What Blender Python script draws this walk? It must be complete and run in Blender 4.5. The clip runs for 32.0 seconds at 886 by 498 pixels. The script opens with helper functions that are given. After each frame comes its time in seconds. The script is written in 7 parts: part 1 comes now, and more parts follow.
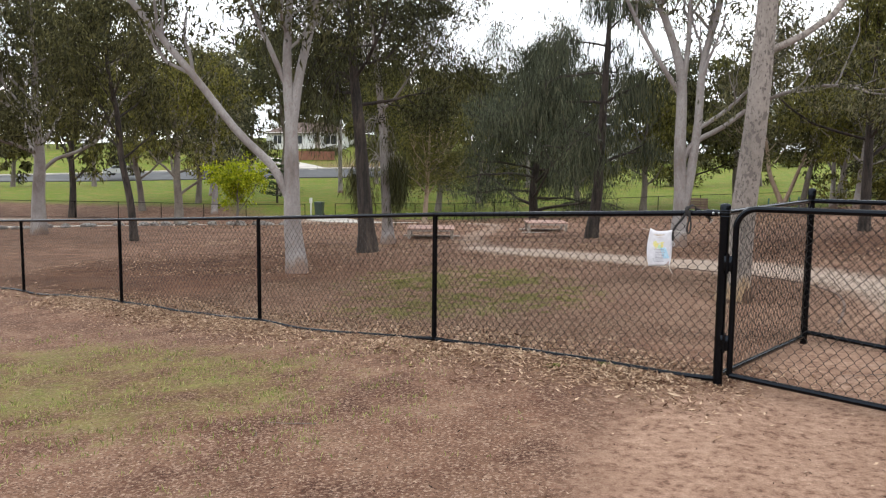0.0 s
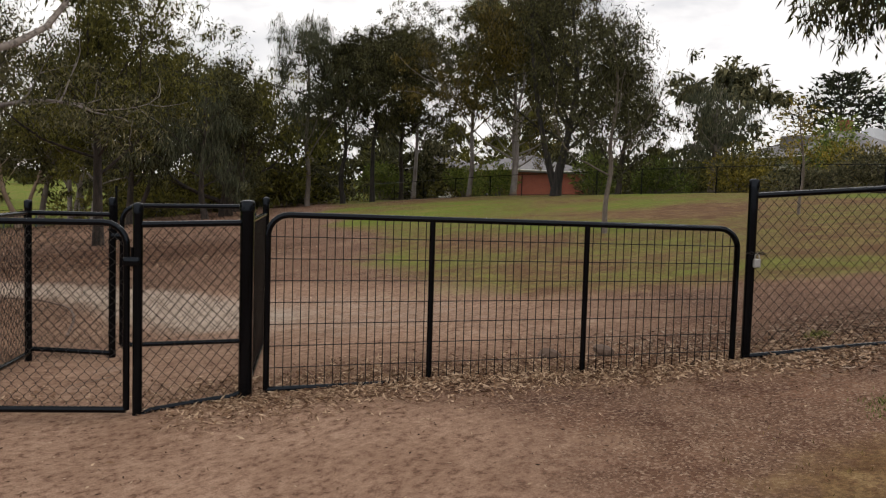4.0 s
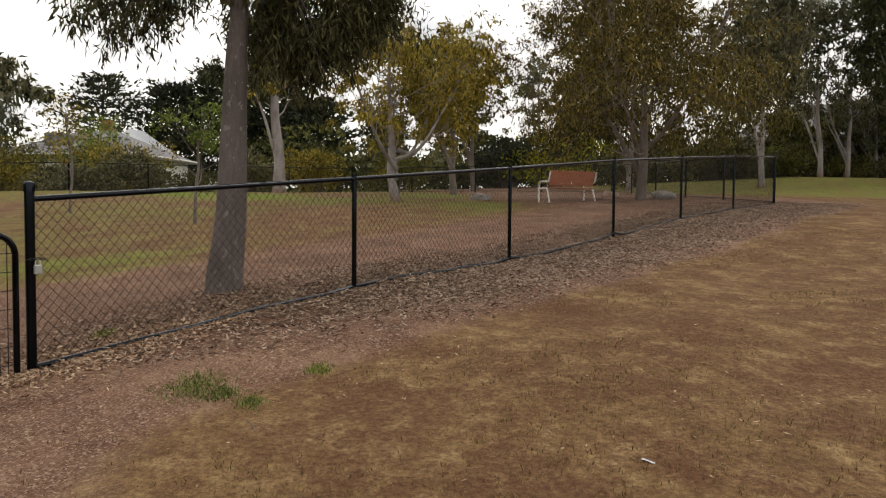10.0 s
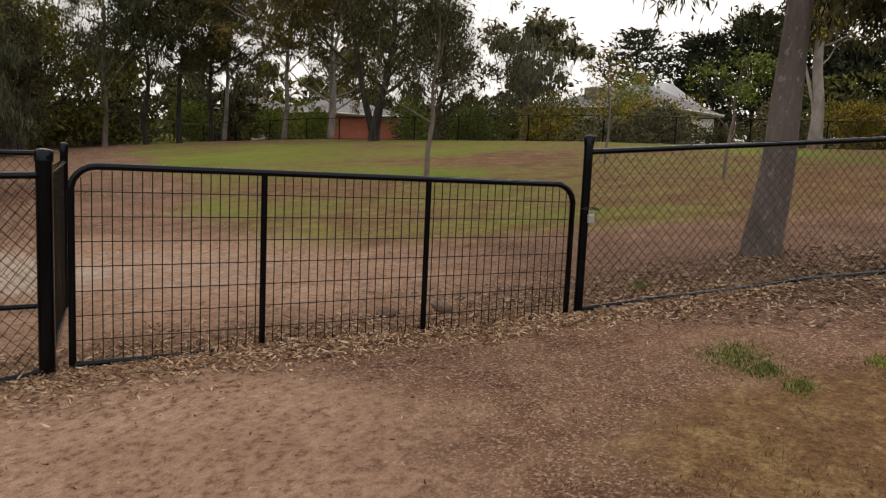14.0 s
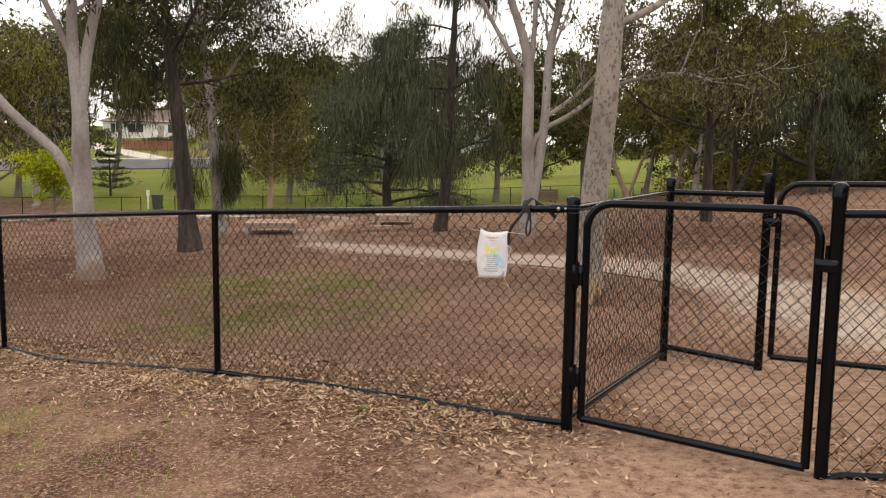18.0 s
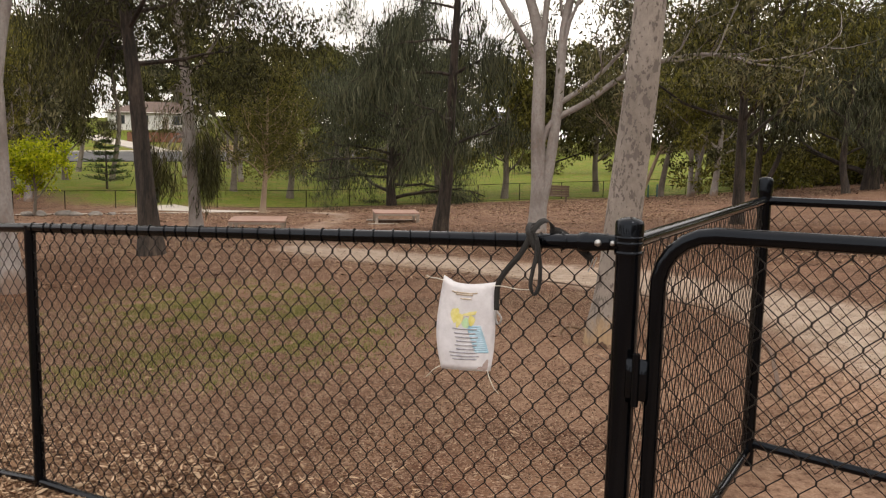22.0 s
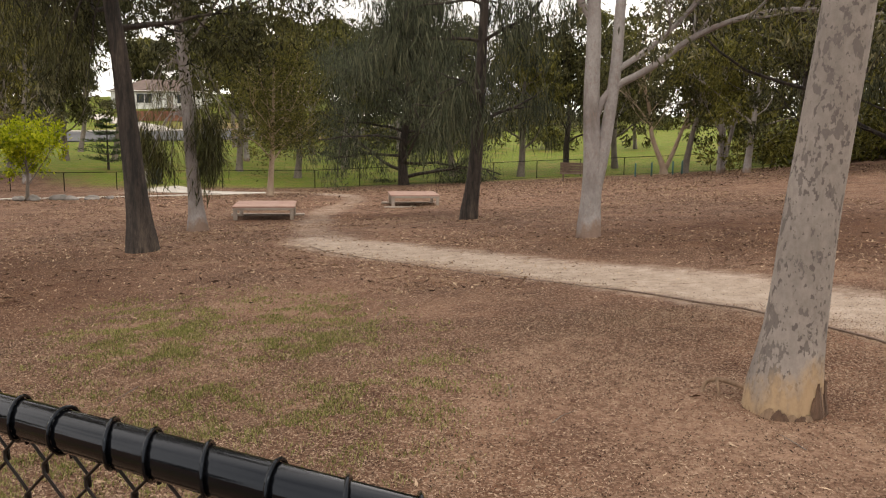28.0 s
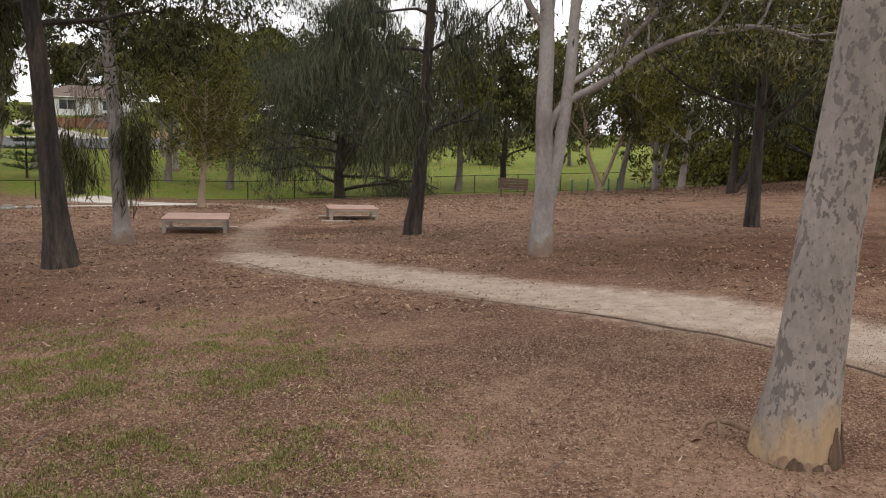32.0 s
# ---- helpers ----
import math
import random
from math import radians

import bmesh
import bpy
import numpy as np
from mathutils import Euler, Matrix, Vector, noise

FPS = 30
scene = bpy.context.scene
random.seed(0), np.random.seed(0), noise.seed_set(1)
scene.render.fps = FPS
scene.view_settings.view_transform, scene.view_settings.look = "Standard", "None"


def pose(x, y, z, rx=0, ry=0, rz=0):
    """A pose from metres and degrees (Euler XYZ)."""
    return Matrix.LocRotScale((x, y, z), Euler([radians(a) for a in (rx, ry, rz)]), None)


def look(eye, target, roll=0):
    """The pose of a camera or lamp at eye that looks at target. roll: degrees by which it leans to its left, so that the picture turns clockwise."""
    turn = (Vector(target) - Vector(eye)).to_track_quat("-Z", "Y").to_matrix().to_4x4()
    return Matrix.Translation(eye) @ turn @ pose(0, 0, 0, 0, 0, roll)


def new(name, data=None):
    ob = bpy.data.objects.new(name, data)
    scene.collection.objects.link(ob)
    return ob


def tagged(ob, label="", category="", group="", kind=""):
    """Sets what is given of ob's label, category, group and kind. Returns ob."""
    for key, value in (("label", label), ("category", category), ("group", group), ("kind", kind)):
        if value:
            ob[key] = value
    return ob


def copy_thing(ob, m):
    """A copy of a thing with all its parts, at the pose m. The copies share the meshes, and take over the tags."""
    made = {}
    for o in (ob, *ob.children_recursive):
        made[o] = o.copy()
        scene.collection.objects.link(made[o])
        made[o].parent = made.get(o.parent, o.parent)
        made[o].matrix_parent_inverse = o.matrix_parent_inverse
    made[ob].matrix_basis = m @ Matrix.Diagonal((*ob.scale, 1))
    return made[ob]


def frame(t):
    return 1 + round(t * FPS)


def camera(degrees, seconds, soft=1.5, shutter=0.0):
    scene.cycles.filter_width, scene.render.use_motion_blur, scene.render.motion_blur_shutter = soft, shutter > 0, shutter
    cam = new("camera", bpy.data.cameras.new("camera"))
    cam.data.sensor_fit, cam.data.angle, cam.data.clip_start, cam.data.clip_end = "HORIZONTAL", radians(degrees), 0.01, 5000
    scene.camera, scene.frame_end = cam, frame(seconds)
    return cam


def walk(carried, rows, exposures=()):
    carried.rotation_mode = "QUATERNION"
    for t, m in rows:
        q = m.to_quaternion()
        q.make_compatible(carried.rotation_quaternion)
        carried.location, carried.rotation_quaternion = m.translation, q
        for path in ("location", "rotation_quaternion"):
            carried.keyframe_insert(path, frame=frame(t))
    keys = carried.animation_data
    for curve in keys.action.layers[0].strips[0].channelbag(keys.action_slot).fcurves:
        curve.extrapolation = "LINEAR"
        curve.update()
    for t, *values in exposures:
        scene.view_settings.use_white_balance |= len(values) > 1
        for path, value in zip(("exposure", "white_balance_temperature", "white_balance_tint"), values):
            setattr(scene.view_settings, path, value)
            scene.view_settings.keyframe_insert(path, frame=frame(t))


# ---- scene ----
cam = camera(59.3, 32.0, soft=1.2)
PATH = [
    (0, (0.623, 0.215, 1.622), (0.472, 2.198, 1.415), 0.6),
    (0.5, (0.636, 0.224, 1.622), (0.691, 2.21, 1.395), 0.5),
    (1, (0.639, 0.229, 1.619), (0.771, 2.212, 1.391), 0.4),
    (1.5, (0.643, 0.231, 1.634), (0.787, 2.213, 1.408), 0.2),
    (2, (0.705, 0.209, 1.674), (0.942, 2.181, 1.439), 0.0),
    (2.5, (0.79, 0.15, 1.665), (1.367, 2.051, 1.431), 0.4),
    (3, (0.798, 0.181, 1.631), (1.863, 1.86, 1.415), 1.4),
    (3.5, (0.813, 0.153, 1.596), (2.104, 1.669, 1.421), 1.5),
    (4, (0.821, 0.203, 1.569), (2.295, 1.549, 1.447), 1.7),
    (4.5, (0.802, 0.233, 1.577), (2.472, 1.326, 1.452), 0.2),
    (6.5, (0.834, 0.363, 1.59), (2.832, 0.389, 1.505), 0.8),
    (7, (0.782, 0.308, 1.615), (2.773, 0.142, 1.532), 1.4),
    (7.5, (0.778, 0.288, 1.623), (2.748, -0.046, 1.55), 1.4),
    (8, (0.767, 0.284, 1.624), (2.716, -0.158, 1.556), 1.4),
    (8.5, (0.755, 0.284, 1.636), (2.707, -0.146, 1.568), 1.3),
    (9, (0.749, 0.274, 1.634), (2.709, -0.118, 1.57), 0.9),
    (9.5, (0.742, 0.267, 1.623), (2.708, -0.098, 1.557), 0.6),
    (10, (0.772, 0.254, 1.606), (2.752, -0.017, 1.513), 0.5),
    (10.5, (0.811, 0.24, 1.615), (2.795, 0.009, 1.52), 0.4),
    (11, (0.832, 0.247, 1.612), (2.83, 0.231, 1.527), 0.1),
    (11.5, (0.819, 0.271, 1.597), (2.802, 0.515, 1.507), 0.1),
    (12, (0.813, 0.309, 1.582), (2.764, 0.728, 1.449), 1.2),
    (12.5, (0.815, 0.367, 1.604), (2.738, 0.897, 1.453), 2.0),
    (13, (0.865, 0.451, 1.614), (2.765, 1.055, 1.454), 2.1),
    (13.5, (0.883, 0.532, 1.603), (2.731, 1.265, 1.386), 2.1),
    (15.5, (1.241, 0.331, 1.751), (2.33, 1.992, 1.516), 4.1),
    (16, (1.174, 0.616, 1.702), (2.015, 2.415, 1.467), 2.6),
    (16.5, (1.148, 0.904, 1.627), (1.678, 2.818, 1.395), 1.3),
    (17, (1.149, 1.195, 1.601), (1.452, 3.16, 1.383), 1.8),
    (17.5, (1.071, 1.466, 1.578), (1.257, 3.444, 1.351), 1.7),
    (18, (1.042, 1.704, 1.573), (1.251, 3.68, 1.349), 0.8),
    (18.5, (1.129, 1.97, 1.568), (1.339, 3.947, 1.346), 0.8),
    (19, (1.155, 2.219, 1.564), (1.322, 4.199, 1.337), 1.2),
    (19.5, (1.14, 2.489, 1.575), (1.325, 4.467, 1.35), 0.6),
    (20, (1.195, 2.726, 1.559), (1.395, 4.703, 1.336), 0.3),
    (20.5, (1.283, 2.989, 1.572), (1.493, 4.966, 1.347), 0.9),
    (21, (1.313, 3.266, 1.537), (1.503, 5.244, 1.308), 1.0),
    (21.5, (1.386, 3.546, 1.542), (1.565, 5.524, 1.306), 1.0),
    (22, (1.504, 3.818, 1.546), (1.689, 5.795, 1.308), 1.2),
    (22.5, (1.515, 4.068, 1.527), (1.69, 6.045, 1.284), 1.4),
    (23, (1.523, 4.345, 1.539), (1.696, 6.321, 1.287), 0.5),
    (23.5, (1.625, 4.592, 1.535), (1.809, 6.567, 1.275), 0.5),
    (24, (1.698, 4.796, 1.534), (1.888, 6.769, 1.265), 0.8),
    (24.5, (1.7, 5.017, 1.533), (1.892, 6.989, 1.264), 0.4),
    (25, (1.744, 5.205, 1.518), (1.955, 7.173, 1.235), -0.3),
    (25.5, (1.804, 5.404, 1.523), (2.037, 7.369, 1.234), 0.7),
    (27.5, (1.335, 5.872, 1.558), (1.536, 7.841, 1.265), 1.1),
    (28, (1.198, 5.960, 1.551), (1.365, 7.931, 1.254), 0.7),
    (28.5, (1.063, 6.064, 1.534), (1.242, 8.031, 1.221), 0.7),
    (29, (1.028, 6.163, 1.532), (1.235, 8.123, 1.193), 0.7),
    (29.5, (1.051, 6.311, 1.545), (1.286, 8.268, 1.204), 1.5),
    (30, (1.09, 6.424, 1.544), (1.331, 8.382, 1.21), 1.7),
    (30.5, (1.081, 6.485, 1.536), (1.332, 8.446, 1.231), 0.8),
    (31, (1.064, 6.553, 1.53), (1.334, 8.513, 1.234), 1.3),
    (31.5, (1.05, 6.582, 1.526), (1.333, 8.544, 1.264), 1.6),
    (32, (1.054, 6.589, 1.515), (1.39, 8.544, 1.257), 1.8),
]
walk(cam, [(t, look(eye, target, roll)) for t, eye, target, roll in PATH],
     [(0, -0.44, 6100, 10), (2, -0.50, 6250, 10), (3, -0.72, 6650, 12), (4, -1.31, 6700, 12), (7, -0.95, 6850, 11), (8, -0.86, 6850, 11), (10, -1.05, 6850, 11), (13, -1.20, 7100, 13), (16, -0.85, 6850, 13), (17, -0.60, 7150, 15), (18, -0.58, 7050, 14), (19, -0.30, 6900, 14), (20, -0.63, 6950, 14), (22, -0.71, 7150, 14), (23, -0.50, 7200, 14), (25.5, -0.35, 6950, 12), (28, -0.58, 7050, 13), (29, 0.17, 6200, 9), (30, -0.01, 6250, 9), (31, -0.32, 6150, 10), (32, -0.79, 6500, 12)])

# ---- world, sun, exposure ----
world = bpy.data.worlds.new("sky")
scene.world = world
world.use_nodes = True
wn, wl = world.node_tree.nodes, world.node_tree.links
wn.clear()
w_out = wn.new("ShaderNodeOutputWorld")
w_bg = wn.new("ShaderNodeBackground")
w_bg.inputs["Strength"].default_value = 0.15
sky = wn.new("ShaderNodeTexSky")
sky.sky_type, sky.sun_disc = "NISHITA", False
sky.sun_elevation, sky.sun_rotation = radians(60), radians(160)
w_tc = wn.new("ShaderNodeTexCoord")
w_map = wn.new("ShaderNodeMapping")
w_map.inputs["Scale"].default_value = (1.0, 1.0, 2.6)
w_no = wn.new("ShaderNodeTexNoise")
w_no.inputs["Scale"].default_value, w_no.inputs["Detail"].default_value, w_no.inputs["Roughness"].default_value = 2.6, 7.0, 0.55
w_ra = wn.new("ShaderNodeValToRGB")
w_ra.color_ramp.elements[0].position, w_ra.color_ramp.elements[1].position = 0.28, 0.42
w_ra.color_ramp.elements[0].color = (0.45, 0.45, 0.45, 1)
w_no2 = wn.new("ShaderNodeTexNoise")
w_no2.inputs["Scale"].default_value, w_no2.inputs["Detail"].default_value = 5.0, 5.0
w_cl = wn.new("ShaderNodeValToRGB")
w_cl.color_ramp.elements[0].position, w_cl.color_ramp.elements[0].color = 0.32, (16.8, 16.9, 17.2, 1)
w_cl.color_ramp.elements[1].position, w_cl.color_ramp.elements[1].color = 0.55, (20.5, 20.5, 20.4, 1)
w_mix = wn.new("ShaderNodeMix")
w_mix.data_type = "RGBA"
wl.new(w_tc.outputs["Generated"], w_map.inputs["Vector"])
wl.new(w_map.outputs["Vector"], w_no.inputs["Vector"])
wl.new(w_map.outputs["Vector"], w_no2.inputs["Vector"])
wl.new(w_no.outputs["Fac"], w_ra.inputs["Fac"])
wl.new(w_no2.outputs["Fac"], w_cl.inputs["Fac"])
wl.new(w_ra.outputs["Color"], w_mix.inputs["Factor"])
wl.new(sky.outputs["Color"], w_mix.inputs["A"])
wl.new(w_cl.outputs["Color"], w_mix.inputs["B"])
wl.new(w_mix.outputs["Result"], w_bg.inputs["Color"])
wl.new(w_bg.outputs["Background"], w_out.inputs["Surface"])

sun_data = bpy.data.lights.new("sun", "SUN")
sun_data.energy, sun_data.angle, sun_data.color = 1.05, radians(14), (1.0, 0.95, 0.87)
sun = new("sun", sun_data)
sun.matrix_world = look((0, 0, 30), (-6, 16, 0))

# ---- small maths: terrain, tubes, leaf clouds ----
CTRL = [
    (-7,12,-.42),(-4.6,10.5,-.3),(-2.2,9.1,-.22),(0,7.4,0),(2.18,5.8,.12),(3.16,4.95,.12),(3.75,4.6,.24),(6.39,2.3,.5),
 (8.38,.09,.86),(10.6,-1.95,1.01),(14.8,-6.2,1.52),(18.9,-10.5,1.9),
 (-3.2,14.4,-.36),(-2.65,19,-.44),(-2.88,24,-.73),(3.33,24,-.44),(4.66,18.5,-.12),(3.5,10.07,.03),(9.96,20.9,.1),(3.33,7.29,.1),(5.5,1.05,.57),
 (-2,29.2,-.95),(2.4,32.6,-.95),(-3,36.8,-1.05),(.5,.2,.14),(-4,3,-.1),(-16,33,-1.1),(-3,57,-2.2),(-18,57,-2.4),(-18,65.5,-1.9),(-34,58,-2.2),(9,56,-1.6),(25,60,-.9),
 (-2,90,-.8),(0,125,1.6),(-40,125,1.6),(40,125,2.2),(0,165,4.5),(44,50,1.3),(35.1,18.7,2.2),(38.1,30.4,2.0),(39.6,46,1.38),(36,11.6,2.4),(39.8,53.4,1.1),(60,40,1.8),(60,10,2.6),
 (35,-20.3,3.0),(42,-28,3.9),(9.7,12.3,.3),(40.7,-.5,2.6),(34.5,-12,2.6),(80,60,2.6),(80,0,4),(60,-45,3.5),(25,-25,2.3),
 (0,-12,.4),(-15,-10,-.4),(-20,12,-.9),(-60,40,-2)
]
GP = np.array(CTRL, float)
_n = len(GP)
_a = np.zeros((_n + 3, _n + 3))
_a[:_n, :_n] = np.sqrt(((GP[:, None, :2] - GP[None, :, :2]) ** 2).sum(-1) + 4.0) - 0.02 * np.eye(_n)
_a[:_n, _n], _a[:_n, _n + 1:] = 1, GP[:, :2]
_a[_n:, :_n] = _a[:_n, _n:].T
GW = np.linalg.solve(_a, np.r_[GP[:, 2], 0, 0, 0])


def gz(x, y):
    """Height of the ground."""
    x, y = np.asarray(x, float), np.asarray(y, float)
    r2 = (x[..., None] - GP[:, 0]) ** 2 + (y[..., None] - GP[:, 1]) ** 2
    return np.sqrt(r2 + 4.0) @ GW[:_n] + GW[-3] + GW[-2] * x + GW[-1] * y


class Acc:
    """Gathers vertices and faces for one mesh."""

    def __init__(self):
        self.v, self.f, self.n = [], [], 0

    def add(self, v, f):
        v = np.asarray(v, float)
        f = np.asarray(f, int)
        self.v.append(v)
        self.f.append(f + self.n)
        self.n += len(v)
        return self

    def mesh(self, name, smooth=True):
        me = bpy.data.meshes.new(name)
        v = np.concatenate(self.v)
        sizes = np.concatenate([np.full(len(f), f.shape[1]) for f in self.f])
        loops = np.concatenate([f.ravel() for f in self.f])
        me.vertices.add(len(v))
        me.vertices.foreach_set("co", v.ravel())
        me.loops.add(len(loops))
        me.loops.foreach_set("vertex_index", loops.astype(np.int32))
        me.polygons.add(len(sizes))
        me.polygons.foreach_set("loop_start", np.r_[0, np.cumsum(sizes)[:-1]].astype(np.int32))
        me.polygons.foreach_set("use_smooth", np.full(len(sizes), smooth))
        me.update(calc_edges=True)
        return me


def ob_from(acc, name, material, parent=None, label="", smooth=True):
    me = acc if isinstance(acc, bpy.types.Mesh) else acc.mesh(name, smooth)
    if material is not None and not me.materials:
        me.materials.append(material)
    ob = new(name, me)
    if parent is not None:
        ob.parent = parent
    if label:
        ob["label"] = label
    return ob


def empty(name, x=0, y=0, z=0, rz=0, **tags):
    ob = new(name)
    ob.matrix_world = pose(x, y, z, 0, 0, rz)
    return tagged(ob, **tags)


def sweep(acc, pts, radii, sides=8, cap=True):
    """A tube along points."""
    pts = np.asarray(pts, float)
    n = len(pts)
    radii = np.broadcast_to(np.asarray(radii, float), (n,))
    tan = np.gradient(pts, axis=0)
    tan /= np.linalg.norm(tan, axis=1)[:, None] + 1e-12
    ref = np.array([1.0, 0, 0]) if abs(tan[0] @ [1.0, 0, 0]) < 0.8 else np.array([0, 1.0, 0])
    rings = []
    a = np.arange(sides) * 2 * np.pi / sides
    for i in range(n):
        u = ref - tan[i] * (ref @ tan[i])
        u /= np.linalg.norm(u) + 1e-12
        w = np.cross(tan[i], u)
        ref = u
        rings.append(pts[i] + radii[i] * (np.cos(a)[:, None] * u + np.sin(a)[:, None] * w))
    v = np.concatenate(rings)
    i, j = np.meshgrid(np.arange(n - 1), np.arange(sides), indexing="ij")
    k = (j + 1) % sides
    f = np.stack([i * sides + j, i * sides + k, (i + 1) * sides + k, (i + 1) * sides + j], -1).reshape(-1, 4)
    acc.add(v, f)
    if cap:
        for ring, c, flip in ((np.arange(sides), pts[0], 1), (np.arange(sides) + (n - 1) * sides, pts[-1], 0)):
            vv = np.vstack([v[ring], c])
            ff = np.array([(x, (x + 1) % sides, sides) if not flip else ((x + 1) % sides, x, sides) for x in range(sides)])
            acc.add(vv, ff)
    return acc


def smooth_line(pts, n):
    """Catmull-Rom through points."""
    p = np.asarray(pts, float)
    p = np.vstack([2 * p[0] - p[1], p, 2 * p[-1] - p[-2]])
    out = []
    m = len(p) - 3
    for t in np.linspace(0, m - 1e-6, n):
        i = int(t)
        u = t - i
        a, b, c, d = p[i], p[i + 1], p[i + 2], p[i + 3]
        out.append(0.5 * (2 * b + (c - a) * u + (2 * a - 5 * b + 4 * c - d) * u * u + (3 * b - a - 3 * c + d) * u ** 3))
    return np.array(out)


def box(acc, lo, hi, m=None, bevel=0.0):
    """A box, its edges chamfered by bevel."""
    lo, hi = np.asarray(lo, float), np.asarray(hi, float)
    b = min(bevel, 0.45 * float((hi - lo).min()))
    if b <= 0:
        v = np.array([[(lo, hi)[i][0], (lo, hi)[j][1], (lo, hi)[k][2]] for i in (0, 1) for j in (0, 1) for k in (0, 1)])
        f = [(0, 1, 3, 2), (4, 6, 7, 5), (0, 4, 5, 1), (2, 3, 7, 6), (0, 2, 6, 4), (1, 5, 7, 3)]
    else:
        bm = bmesh.new()
        bmesh.ops.create_cube(bm, size=1)
        for q in bm.verts:
            q.co = Vector([lo[i] + (q.co[i] + 0.5) * (hi[i] - lo[i]) for i in range(3)])
        bmesh.ops.bevel(bm, geom=list(bm.edges), offset=b, segments=1, affect="EDGES")
        bm.verts.index_update()
        v = np.array([q.co[:] for q in bm.verts])
        faces = {}
        for q in bm.faces:
            faces.setdefault(len(q.verts), []).append([x.index for x in q.verts])
        bm.free()
        if m is not None:
            v = v @ np.array(m.to_3x3()).T + np.array(m.translation)
        base = acc.n
        acc.v.append(v)
        acc.n += len(v)
        for fs in faces.values():
            acc.f.append(np.array(fs) + base)
        return acc
    if m is not None:
        v = v @ np.array(m.to_3x3()).T + np.array(m.translation)
    return acc.add(v, f)


def unit(v):
    return v / (np.linalg.norm(v, axis=-1, keepdims=True) + 1e-9)


def leaf_cloud(acc, centres, dirs, length, width, rng, fold=0.25):
    """One folded diamond a leaf."""
    n = len(centres)
    d = unit(dirs)
    side = unit(np.cross(d, unit(rng.normal(size=(n, 3)))))
    up = np.cross(side, d)
    ln = length * rng.uniform(0.6, 1.25, (n, 1))
    wd = width * rng.uniform(0.7, 1.3, (n, 1))
    a = centres
    tip = centres + d * ln + up * ln * 0.08
    mid = centres + d * ln * 0.45
    l, r = mid + side * wd * 0.5 - up * wd * fold, mid - side * wd * 0.5 - up * wd * fold
    v = np.stack([a, l, tip, r], 1).reshape(-1, 3)
    return acc.add(v, np.arange(n * 4).reshape(-1, 4))

# ---- materials ----
def node_mat(name):
    m = bpy.data.materials.new(name)
    m.use_nodes = True
    nt = m.node_tree
    return m, nt.nodes, nt.links, nt.nodes["Principled BSDF"]


def noise_node(nodes, links, coord, scale, detail=6.0, rough=0.6, stretch=None):
    t = nodes.new("ShaderNodeTexNoise")
    t.inputs["Scale"].default_value, t.inputs["Detail"].default_value, t.inputs["Roughness"].default_value = scale, detail, rough
    if stretch:
        mp = nodes.new("ShaderNodeMapping")
        mp.inputs["Scale"].default_value = stretch
        links.new(coord, mp.inputs["Vector"])
        coord = mp.outputs["Vector"]
    links.new(coord, t.inputs["Vector"])
    return t.outputs["Fac"]


def ramp(nodes, links, fac, stops):
    r = nodes.new("ShaderNodeValToRGB")
    el = r.color_ramp.elements
    while len(el) < len(stops):
        el.new(0.5)
    for e, (p, c) in zip(el, stops):
        e.position, e.color = p, (*c, 1) if len(c) == 3 else c
    links.new(fac, r.inputs["Fac"])
    return r.outputs["Color"]


def mix(nodes, links, fac, a, b, kind="MIX"):
    x = nodes.new("ShaderNodeMix")
    x.data_type, x.blend_type = "RGBA", kind
    for sock, val in (("Factor", fac), ("A", a), ("B", b)):
        if isinstance(val, (int, float)):
            x.inputs[sock].default_value = val
        elif isinstance(val, tuple):
            x.inputs[sock].default_value = (*val, 1)
        else:
            links.new(val, x.inputs[sock])
    return x.outputs["Result"]


def math_node(nodes, links, op, a, b=0.0, c=0.0):
    x = nodes.new("ShaderNodeMath")
    x.operation = op
    for i, val in enumerate((a, b, c)):
        if isinstance(val, (int, float)):
            x.inputs[i].default_value = val
        else:
            links.new(val, x.inputs[i])
    return x.outputs[0]


def bump(nodes, links, bsdf, height, strength, distance=0.01):
    b = nodes.new("ShaderNodeBump")
    b.inputs["Strength"].default_value, b.inputs["Distance"].default_value = strength, distance
    links.new(height, b.inputs["Height"])
    links.new(b.outputs["Normal"], bsdf.inputs["Normal"])


def plain(name, c1, c2, scale=4.0, rough=0.8, bscale=60.0, bstr=0.3, metal=0.0, stretch=None, vary=0.0):
    """A surface that wavers between two colours, with fine grain and relief."""
    m, n, l, p = node_mat(name)
    tc = n.new("ShaderNodeTexCoord").outputs["Object"]
    big = noise_node(n, l, tc, scale, stretch=stretch)
    fine = noise_node(n, l, tc, bscale, 4.0, 0.65, stretch)
    col = ramp(n, l, big, [(0.3, c1), (0.7, c2)])
    col = mix(n, l, 0.35, col, ramp(n, l, fine, [(0.25, (0.35, 0.35, 0.35)), (0.75, (1, 1, 1))]), "MULTIPLY")
    if vary:
        info = n.new("ShaderNodeObjectInfo")
        col = mix(n, l, vary, col, ramp(n, l, info.outputs["Random"], [(0.0, (0.45, 0.45, 0.45)), (1.0, (1, 1, 1))]), "MULTIPLY")
    l.new(col, p.inputs["Base Color"])
    p.inputs["Roughness"].default_value, p.inputs["Metallic"].default_value = rough, metal
    bump(n, l, p, fine, bstr)
    return m


